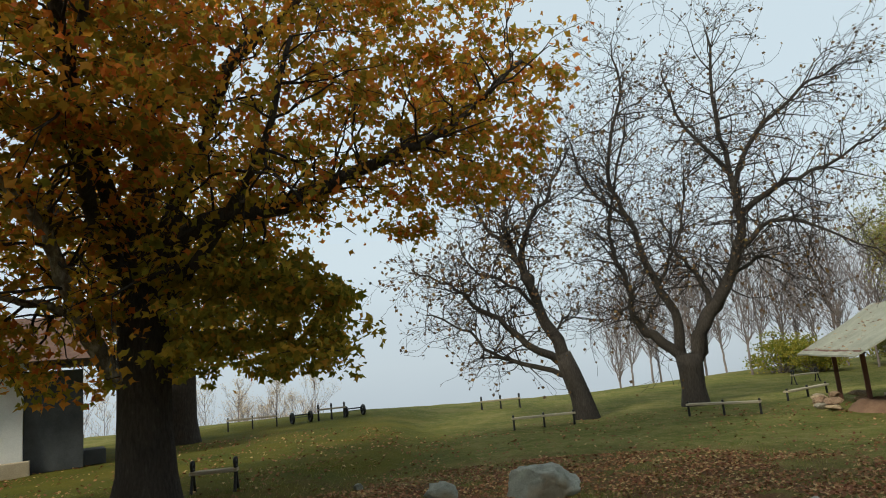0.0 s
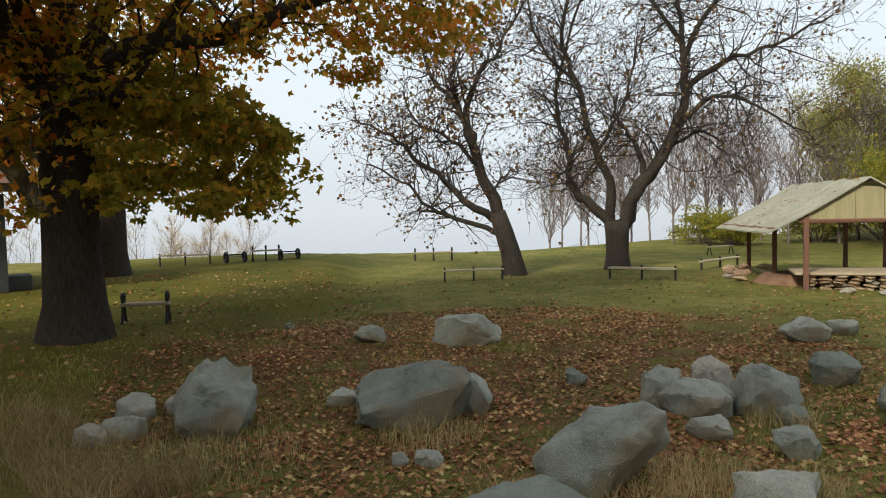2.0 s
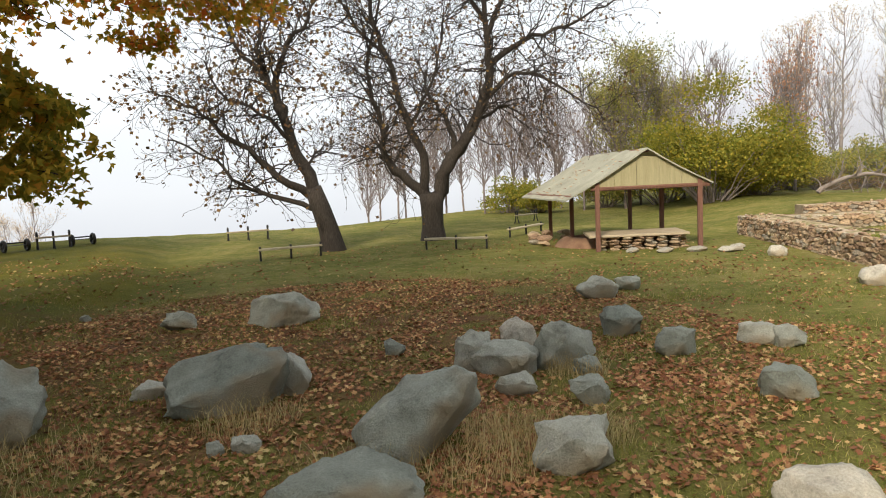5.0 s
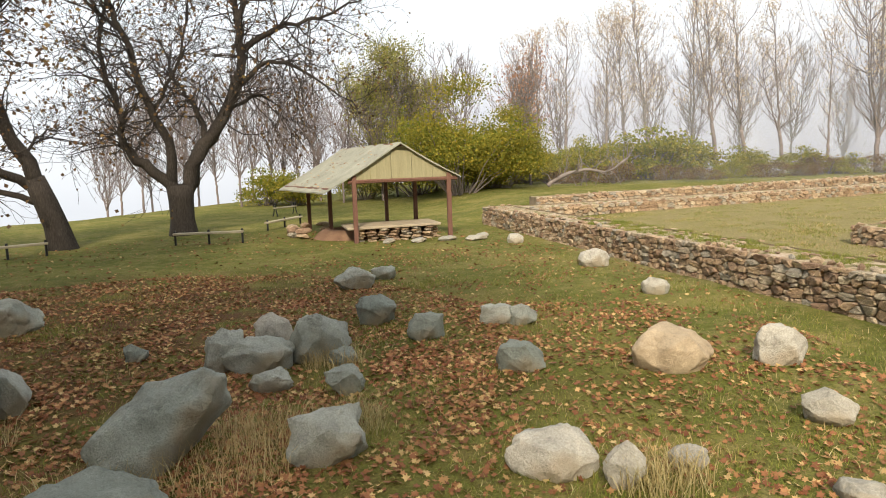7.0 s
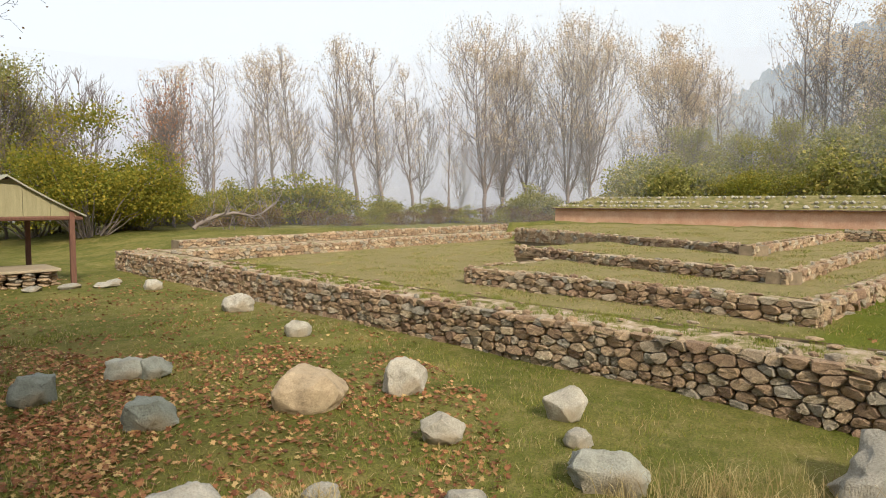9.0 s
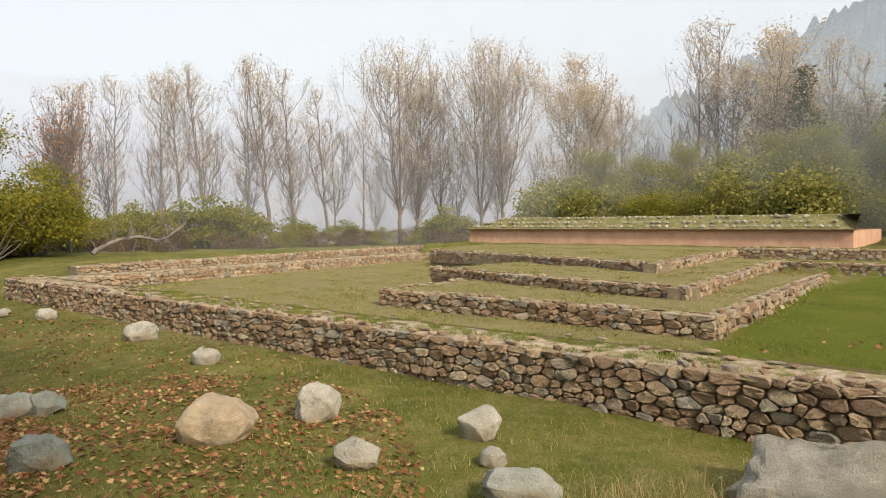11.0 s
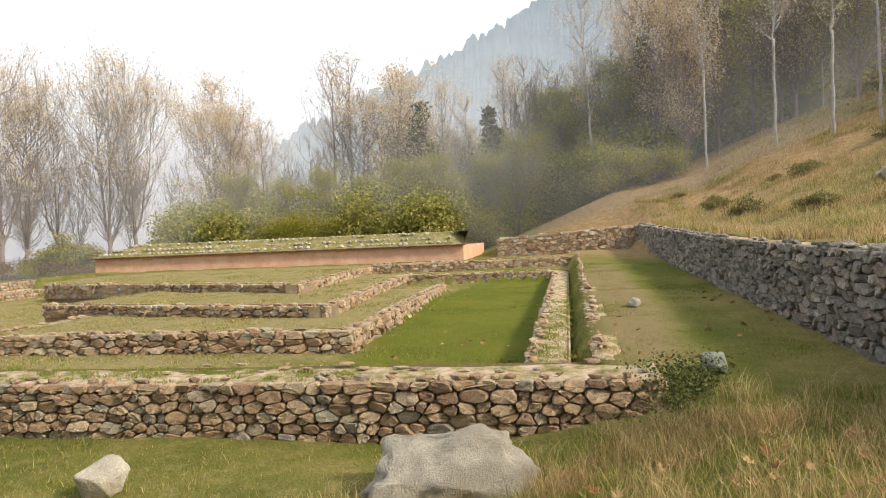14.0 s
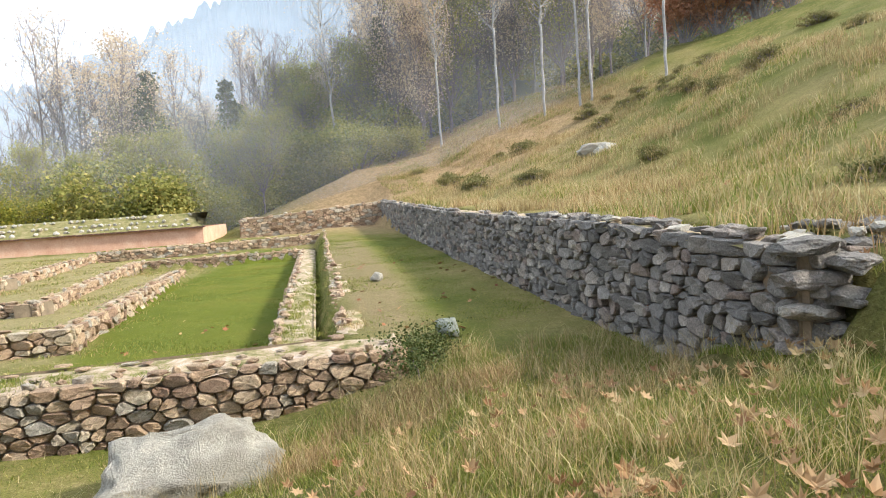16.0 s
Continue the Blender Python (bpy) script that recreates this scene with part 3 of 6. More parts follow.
def build_walls():
    R, RR, G, GR = M_RUBBLE, M_RUBBLE_REST, M_GREY, M_GREY_REST
    rubble_wall("wall_front", "low reddish dry-stone wall with a turf top", (-3.7, 0), (25, 0), const(-0.05), lambda k: 0.8 - 0.06 * ss(0, 0.3, k), -1, 0.25, R, RR, 11, 1.25, 330)
    rubble_wall("wall_front_end", "end of the low dry-stone wall", (-3.7, 1.25), (-3.7, 0), const(0.3), const(0.78), -1, 0.27, R, RR, 12, 0.4, 40)
    rubble_wall("wall_corner", "corner of the low dry-stone wall", (25, 0), (25, 1.5), const(0.0), const(0.74), -1, 0.27, R, RR, 13, 0.5, 40)
    rubble_wall("wall_north_inner", "low dry-stone wall along the lawn", (24, 1.2), (24.6, 27), line(0.15, 0.42), line(0.62, 0.85), 1, 0.26, R, RR, 14, 2.2, 200)
    rubble_wall("wall_north_outer", "upper dry-stone wall behind a turf ledge", (26.4, 3.0), (27.2, 36), line(0.6, 0.9), line(0.95, 1.3), 1, 0.26, R, RR, 15, 0.8, 150)
    rubble_wall("terrace_low_front", "lowest stone-faced terrace", (2, 5.5), (11.6, 5.5), const(0.1), const(0.7), -1, 0.3, R, RR, 16, 0.5, 220)
    rubble_wall("terrace_low_side", "side of the lowest terrace", (2, 5.5), (2.3, 18.5), line(0.1, 0.35), line(0.7, 0.75), 1, 0.3, R, RR, 17, 0.5, 200)
    rubble_wall("terrace_low_end", "short end of the lowest terrace", (11.6, 5.5), (11.8, 9.5), const(0.1), const(0.7), -1, 0.3, R, RR, 18, 0.5, 60)
    rubble_wall("terrace_mid_front", "middle stone-faced terrace", (3.4, 7.8), (13.8, 10.3), const(0.6), const(1.0), -1, 0.28, R, RR, 19, 0.5, 200)
    rubble_wall("terrace_mid_side", "side of the middle terrace", (3.4, 7.8), (5.0, 23.2), line(0.65, 0.6), line(1.0, 0.95), 1, 0.28, R, RR, 20, 0.5, 200)
    rubble_wall("terrace_top_front", "upper stone-faced terrace", (6.1, 12.6), (21.6, 19.35), line(0.9, 0.5), line(1.28, 1.2), -1, 0.3, R, RR, 21, 0.5, 120)
    rubble_wall("terrace_top_side", "side of the upper terrace", (6.1, 12.6), (7.2, 24.7), line(0.95, 0.95), line(1.28, 1.3), 1, 0.3, R, RR, 22, 0.5, 120)
    rubble_wall("wall_back_low", "low wall at the back of the sunken lawn", (5.0, 23.2), (-2.0, 23.2), const(0.38), const(0.9), 1, 0.26, R, RR, 23, 0.6, 150)
    rubble_wall("wall_back_high", "second low wall behind the sunken lawn", (7.2, 24.7), (-3.0, 26.6), const(0.9), const(1.4), 1, 0.26, R, RR, 24, 0.6, 150)
    rubble_wall("wall_channel_near", "narrow stone wall beside a channel", (-1.95, 23.2), (-1.95, 1.3), line(0.38, 0.1), line(0.9, 0.72), 1, 0.26, R, RR, 25, 0.62, 200)
    rubble_wall("wall_channel_far", "narrow stone edge retaining the yard", (-2.98, 29.0), (-2.98, 1.3), line(0.8, 0.1), line(1.5, 0.8), 1, 0.26, R, RR, 26, 0.4, 200)
    rubble_wall("wall_retaining", "tall dark dry-stone retaining wall", (-6.5, -3.6), (-6.5, 31), lambda k: 0.6 + 0.85 * k, lambda k: ret_top(-3.6 + 34.6 * k), -1, 0.27, G, GR, 27, 0.6, 420)
    rubble_wall("wall_retaining_end", "broken end of the retaining wall", (-7.9, -3.45), (-6.6, -3.72), line(1.5, 0.9), line(1.95, 2.05), -1, 0.3, G, GR, 28, 0.5, 60)
    rubble_wall("wall_back_tall", "tall stone wall closing the yard", (1.4, 30.5), (-6.6, 30.5), line(1.2, 1.4), line(2.4, 2.95), 1, 0.3, R, RR, 29, 0.6, 150)
    rubble_wall("wall_back_return", "return of the tall stone wall", (1.4, 36), (1.4, 30.5), const(1.2), line(2.5, 2.4), 1, 0.3, R, RR, 30, 0.5, 60)


build_walls()


# ---- brick platform with a stone-covered roof ----
def build_platform():
    rng = random.Random(5)
    holder = thing("brick_platform", "reddish mud-brick platform capped with sloping stones", "ruin", kind="structure")
    u0, u1, v0, v1 = 2.85, 24.8, 27.0, 36.0

    def P(u, v, z):
        x, y = to_xy(u, v)
        return (x, y, z)

    vs = [P(u0, v0, 1.2), P(u1, v0, 1.2), P(u1, v1, 1.2), P(u0, v1, 1.2), P(u0, v0 + 0.05, 2.2), P(u1, v0 + 0.05, 2.2), P(u1, v1, 2.2), P(u0, v1, 2.2)]
    piece("brick_body", mesh("brick_body", vs, [[0, 4, 5, 1], [1, 5, 6, 2], [3, 2, 6, 7], [0, 3, 7, 4]], M_BRICK), holder)
    # projecting tile course
    for i in range(86):
        u = u0 - 0.15 + (u1 - u0 + 0.3) * (i + 0.5) / 86
        x, y = to_xy(u, v0 - 0.02)
        me = mesh("tile", *box(0, 0, 0, 0.225, 0.36, 0.055, 0.01), M_TILE)
        piece("tile", me, holder, m=pose(x, y, 2.22 + rng.uniform(-0.012, 0.012), rng.uniform(-3, 3), rng.uniform(-2, 2), 90 - 25.16))
    # stepped turf roof
    prof = ((-0.12, 2.25), (0.0, 2.33), (0.9, 2.5), (1.0, 2.62), (2.0, 2.78), (2.1, 2.9), (3.4, 2.98), (9.0, 3.0))
    tv, tf = [], []
    n = 90
    for i in range(n + 1):
        for w, z in prof:
            k = w if w < 3 else 3.0
            u = u0 + min(k, 2.2) * 0.45 + (u1 - u0 - min(k, 2.2) * 0.9) * i / n
            p = P(u, v0 + w, z + (0.05 * noise.noise((u * 1.7, w * 3, 2)) if w > 0 else 0))
            tv.append(p)
    m = len(prof)
    for i in range(n):
        for j in range(m - 1):
            q = i * m + j
            tf.append([q, q + 1, q + m + 1, q + m])
    tf += [list(range(m)), [n * m + j for j in range(m)][::-1]]
    piece("turf_roof", mesh("turf_roof", tv, tf, M_ROOF_TURF, True), holder, "turf between rows of stones")
    for row, (w, z) in enumerate(((0.12, 2.36), (1.0, 2.58), (2.1, 2.86))):
        u = u0 + 0.45 * w
        while u < u1 - 0.45 * w:
            s = rng.uniform(0.14, 0.3)
            if rng.random() < 0.8:
                vs, fs = lump(rng, 1)
                x, y = to_xy(u, v0 + w + rng.uniform(-0.1, 0.1))
                me = mesh("stone", [(a * s * 0.6, b * s * 0.45, c * s * 0.4) for a, b, c in vs], fs, M_PALE)
                piece("stone", me, holder, m=pose(x, y, z + 0.03, 0, 0, rng.uniform(0, 360)))
            u += s * rng.uniform(0.9, 1.6)


build_platform()


# ---- boulders ----
def angular(rng, cuts, rough, squash, points=26):
    """A unit rock: a hull of flat facets with worn edges, split by faint layers."""
    bm = bmesh.new()
    for _ in range(points):
        n = Vector((rng.gauss(0, 1), rng.gauss(0, 1), rng.gauss(0, 1))).normalized()
        big = max(abs(n.x), abs(n.y), abs(n.z))
        bm.verts.new(n * rng.uniform(0.84, 1.0) * (1 + (0.45 if points < 40 else 0.0) * (1 / big - 1)))
    bmesh.ops.convex_hull(bm, input=bm.verts[:])
    bmesh.ops.delete(bm, geom=[v for v in bm.verts if not v.link_faces], context="VERTS")
    bmesh.ops.dissolve_limit(bm, angle_limit=0.3, verts=bm.verts[:], edges=bm.edges[:])
    bmesh.ops.bevel(bm, geom=bm.edges[:], offset=0.07, segments=2, affect="EDGES", profile=0.6, clamp_overlap=True)
    bmesh.ops.triangulate(bm, faces=bm.faces[:])
    long = [e for e in bm.edges if e.calc_length() > 0.16]
    bmesh.ops.subdivide_edges(bm, edges=long, cuts=cuts, use_grid_fill=True)
    bmesh.ops.triangulate(bm, faces=bm.faces[:])
    off = Vector((rng.uniform(-50, 50), rng.uniform(-50, 50), rng.uniform(-50, 50)))
    tip = Vector((rng.uniform(-0.5, 0.5), rng.uniform(-0.5, 0.5), 1)).normalized()
    for v in bm.verts:
        p = Vector((v.co.x * squash[0], v.co.y * squash[1], v.co.z * squash[2]))
        layer = p.dot(tip) * 5.5
        k = 1 + rough * (1.1 * noise.noise(p * 1.6 + off) + 0.7 * noise.noise(p * 4 + off) + 0.4 * noise.noise(p * 10 + off))
        k -= 0.35 * rough * max(0.0, 0.3 - abs(noise.noise(Vector((layer, p.x * 0.8, p.y * 0.8)) + off)))
        v.co = v.co * k
    bm.verts.index_update()
    vs = [tuple(v.co) for v in bm.verts]
    fs = [[v.index for v in f.verts] for f in bm.faces]
    bm.free()
    return vs, fs


def boulder(x, y, w, d, h, mat, label, seed, turn=0.0, sink=0.3, rough=0.14, lift=0.0, tilt=0.0):
    rng = random.Random(seed)
    worn = 0.6 if mat in (M_PALE, M_TAN) else 1
    vs, fs = angular(rng, 5 if w > 0.7 else 3 if w > 0.4 else 2, rough * worn, (1.4, 1.4 * d / w, 1.4 * h / w), 26 if worn == 1 else 44)
    lo, hi = min(v[2] for v in vs), max(v[2] for v in vs)
    x0, x1 = min(v[0] for v in vs), max(v[0] for v in vs)
    y0, y1 = min(v[1] for v in vs), max(v[1] for v in vs)
    vs = [(((a - x0) / (x1 - x0) - 0.5) * w, ((b - y0) / (y1 - y0) - 0.5) * d, ((c - lo) / (hi - lo)) * h * (1 + sink) - h * sink) for a, b, c in vs]
    ob = new("boulder", mesh("boulder", vs, fs, mat, True))
    ob.matrix_world = pose(x, y, ground(x, y) + lift, 0, tilt, turn)
    return tagged(ob, label, "boulder", "boulders on the grass")


GG, PP = "grey-green angular boulder lying on leafy grass", "pale rounded fieldstone lying on the grass"
boulder(-2.20, 8.79, 1.04, 0.88, 0.88, M_BOULDER, GG, 1, 15)
boulder(0.25, 8.95, 1.5, 1.05, 0.74, M_BOULDER, GG, 102, 1, 0.2)
boulder(1.0, 9.05, 0.62, 0.6, 0.56, M_BOULDER, GG, 162, 1)
boulder(-0.70, 9.81, 0.54, 0.39, 0.19, M_BOULDER, GG, 3, 5)
boulder(1.47, 13.83, 1.44, 1.04, 0.57, M_BOULDER, GG, 4, -6)
boulder(-0.49, 14.25, 0.68, 0.49, 0.36, M_BOULDER, GG, 5, 2)
boulder(2.73, 10.21, 0.33, 0.24, 0.26, M_BOULDER, GG, 6, -15)
boulder(3.54, 8.87, 0.68, 0.49, 0.56, M_BOULDER, GG, 7, -22)
boulder(3.82, 8.54, 0.96, 0.69, 0.42, M_BOULDER, GG, 8, -25)
boulder(4.40, 9.34, 0.55, 0.40, 0.55, M_PALE, PP, 9, -26)
boulder(4.63, 8.41, 0.89, 0.64, 0.64, M_BOULDER, GG, 10, -29)
boulder(2.02, 6.55, 1.45, 0.8, 0.6, M_BOULDER, "long slanting grey-green slab of rock on the grass", 11, 8, 0.5, 0.1, 0.1, -24)
boulder(3.56, 7.68, 0.53, 0.38, 0.26, M_BOULDER, GG, 12, -25)
boulder(4.13, 6.93, 0.48, 0.35, 0.32, M_BOULDER, GG, 13, -32)
boulder(3.08, 5.5, 0.72, 0.58, 0.46, M_BOULDER, GG, 14, -30)
boulder(0.98, 5.6, 1.4, 0.94, 0.38, M_BOULDER, GG, 15, -11)
boulder(7.88, 12.67, 0.91, 0.66, 0.47, M_BOULDER, GG, 16, -32)
boulder(8.95, 13.14, 0.59, 0.42, 0.31, M_BOULDER, GG, 17, -35)
boulder(6.41, 9.66, 0.69, 0.49, 0.46, M_BOULDER, GG, 18, -34)
boulder(6.32, 8.19, 0.57, 0.41, 0.38, M_BOULDER, GG, 19, -38)
boulder(7.73, 8.10, 0.60, 0.43, 0.32, M_BOULDER, GG, 20, -45)
boulder(7.95, 7.76, 0.51, 0.36, 0.32, M_BOULDER, GG, 21, -47)
boulder(0.05, 7.28, 0.18, 0.13, 0.14, M_BOULDER, GG, 22, 0)
boulder(0.35, 7.24, 0.31, 0.22, 0.17, M_BOULDER, GG, 23, -2)
boulder(-2.40, 16.25, 0.23, 0.17, 0.16, M_BOULDER, GG, 24, 9)
boulder(7.49, 4.77, 0.97, 0.70, 0.54, M_TAN, "large tan rounded boulder on the grass", 25, -57)
boulder(8.58, 3.96, 0.62, 0.45, 0.51, M_PALE, PP, 26, -65)
boulder(7.02, 2.79, 0.50, 0.36, 0.34, M_PALE, PP, 27, -69)
boulder(8.32, 1.72, 0.55, 0.40, 0.40, M_PALE, PP, 28, -79)
boulder(7.45, 1.40, 0.33, 0.24, 0.19, M_PALE, PP, 29, -80)
boulder(6.57, 0.96, 0.76, 0.56, 0.34, M_BOULDER, "grey rounded fieldstone lying on the grass", 30, -83)
boulder(5.57, 2.01, 0.38, 0.27, 0.17, M_PALE, PP, 31, -71)
boulder(5.23, 1.62, 0.27, 0.20, 0.23, M_PALE, PP, 32, -74)
boulder(4.57, 3.38, 0.35, 0.25, 0.37, M_PALE, PP, 33, -53)
boulder(4.34, 3.95, 0.79, 0.57, 0.37, M_PALE, PP, 34, -47)
boulder(5.21, 3.20, 0.34, 0.24, 0.19, M_PALE, PP, 35, -58)
boulder(6.21, 6.11, 0.63, 0.45, 0.35, M_BOULDER, GG, 36, -45)
boulder(11.34, 7.52, 0.53, 0.38, 0.34, M_PALE, PP, 37, -56)
boulder(13.43, 10.60, 0.77, 0.56, 0.44, M_PALE, PP, 38, -52)
boulder(15.80, 15.59, 0.55, 0.39, 0.30, M_PALE, PP, 39, -45)
boulder(5.54, 0.79, 0.36, 0.26, 0.24, M_PALE, PP, 40, -83)
boulder(5.82, 0.17, 0.30, 0.22, 0.23, M_PALE, PP, 41, -90)
boulder(7.01, -1.80, 1.8, 1.28, 0.64, M_ROCK, "big grey rugged rock beside the low wall", 42, -105, 0.5, 0.16)
boulder(-3.35, 9.3, 0.5, 0.4, 0.35, M_BOULDER, GG, 63, 20)
boulder(-3.2, 8.6, 0.55, 0.4, 0.3, M_BOULDER, GG, 64, 40)
boulder(-3.5, 8.3, 0.4, 0.35, 0.25, M_PALE, PP, 65, 70)
boulder(-2.9, 9.6, 0.35, 0.3, 0.3, M_PALE, PP, 66, 10)
boulder(4.75, 7.95, 0.42, 0.35, 0.24, M_BOULDER, GG, 67, 10)


# ---- trees ----
class Grower:
    """Collects branch tubes and leaves of one tree."""

    def __init__(self, seed):
        self.rng = random.Random(seed)
        self.wood_v, self.wood_f, self.leaf_v, self.leaf_f = [], [], [], []
        self.tips = []
        self.lobed = False

    def add(self, pts, radii, sides):
        v, f = tube(pts, radii, sides)
        k = len(self.wood_v)
        self.wood_v += v
        self.wood_f += [[i + k for i in p] for p in f]

    def limb(self, pts, r0, r1, sides=7, wobble=0.06):
        """A limb through given points, smoothed and made crooked; returns its points."""
        out = []
        n = len(pts)
        for i in range(n - 1):
            p0, p1, p2, p3 = (Vector(pts[max(0, min(n - 1, i + o))]) for o in (-1, 0, 1, 2))
            for s in range(4):
                t = s / 4
                q = 0.5 * ((2 * p1) + (p2 - p0) * t + (2 * p0 - 5 * p1 + 4 * p2 - p3) * t * t + (3 * p1 - p0 - 3 * p2 + p3) * t ** 3)
                out.append(q + Vector((self.rng.uniform(-1, 1), self.rng.uniform(-1, 1), self.rng.uniform(-1, 1))) * wobble * (1 if out else 0))
        out.append(Vector(pts[-1]))
        m = len(out)
        radii = [r0 + (r1 - r0) * (k / (m - 1)) ** 0.8 for k in range(m)]
        self.add(out, radii, sides)
        return out, radii

    def grow(self, p, d, length, r, depth, up=0.15, spread=0.75, bend=0.22, forks=3, min_r=0.006):
        """A crooked branch that forks on until depth is used up."""
        rng = self.rng
        n = 4 if depth > 0 else 3
        pts, dd = [Vector(p)], Vector(d).normalized()
        for k in range(n):
            dd = (dd + Vector((rng.gauss(0, bend), rng.gauss(0, bend), rng.gauss(0, bend) + up * 0.4))).normalized()
            pts.append(pts[-1] + dd * length / n)
        end = max(min_r, r * 0.55)
        self.add(pts, [r + (end - r) * k / n for k in range(n + 1)], 5 if r > 0.03 else 3)
        if depth <= 0:
            self.tips.append((pts[-1], dd))
            self.tips.append((pts[-2], dd))
            return
        for k in range(forks):
            at = pts[rng.randint(1, n)] if k else pts[-1]
            axis_v = Vector((rng.gauss(0, 1), rng.gauss(0, 1), rng.gauss(0, 1)))
            nd = (dd + axis_v.normalized() * spread * rng.uniform(0.6, 1.2) + Vector((0, 0, up))).normalized()
            self.grow(at, nd, length * rng.uniform(0.55, 0.8), max(min_r, end * rng.uniform(0.6, 0.85)), depth - 1, up, spread, bend, forks, min_r)

    def sprout(self, pts, radii, every, length, depth, up=0.15, spread=0.8, start=0.3, forks=3, min_r=0.006):
        n = len(pts)
        for k in range(int(n * start), n):
            for _ in range(every):
                d = pts[min(k + 1, n - 1)] - pts[max(0, k - 1)]
                d = d.normalized() if d.length > 0 else Vector((0, 0, 1))
                rd = Vector((self.rng.gauss(0, 1), self.rng.gauss(0, 1), self.rng.gauss(0, 1))).normalized()
                self.grow(pts[k], d * 0.5 + rd * 0.9, length * self.rng.uniform(0.6, 1.2), min(radii[k] * 0.5, 0.034), depth, up, spread, 0.25, forks, min_r)

    def leaf(self, p, size, droop=0.4):
        """One leaf: a folded, pointed blade of four corners and a lobed waist."""
        rng = self.rng
        a = Vector((rng.gauss(0, 1), rng.gauss(0, 1), rng.gauss(0, 0.6) - droop)).normalized()
        b = a.cross(Vector((rng.gauss(0, 1), rng.gauss(0, 1), rng.gauss(0, 1)))).normalized()
        c = a.cross(b)
        s = size * rng.uniform(0.6, 1.25)
        k = len(self.leaf_v)
        if self.lobed:
            shape = ((0, 0, 0), (0.42, 0.6, 0.15), (0.55, 0.24, 0.04), (1.0, 0, 0.1), (0.55, -0.24, 0.04), (0.42, -0.6, 0.15))
            self.leaf_f += [[k, k + 1, k + 2], [k, k + 2, k + 3], [k, k + 3, k + 4], [k, k + 4, k + 5]]
        else:
            shape = ((0, 0, 0), (0.55, 0.45, 0.12), (1.0, 0, 0.0), (0.55, -0.45, 0.12))
            self.leaf_f += [[k, k + 1, k + 2], [k, k + 2, k + 3]]
        for x, y, z in shape:
            self.leaf_v.append(tuple(p + a * x * s + b * y * s + c * z * s))

    def leaves_at_tips(self, per, size, scatter, share=1.0):
        for p, _ in self.tips:
            if self.rng.random() > share:
                continue
            for _ in range(per):
                q = p + Vector((self.rng.gauss(0, scatter), self.rng.gauss(0, scatter), self.rng.gauss(0, scatter)))
                self.leaf(q, size)

    def finish(self, name, label, bark, leafmat, at, turn=0.0, scale=1.0, group="", crown="crown", category="tree", stems=False):
        t = thing(name, label, category, at, turn, group)
        t.scale = (scale, scale, scale)
        if stems:
            tagged(piece("brushwood", mesh("brushwood", self.wood_v, self.wood_f, bark, True), t), kind="stuff")
        else:
            piece("trunk", mesh("trunk", self.wood_v, self.wood_f, bark, True), t)
        if self.leaf_v:
            piece(crown, mesh(crown, self.leaf_v, self.leaf_f, leafmat), t)
        return t


def facing(at):
    """Turn that lays a tree's x axis across the view from the bank."""
    return -math.degrees(math.atan2(at[0], at[1]))


def flare(r):
    return [(0, 0, -0.3), (0, 0, 0.1), (0, 0, 0.5)], [r * 1.5, r * 1.25, r * 1.02]


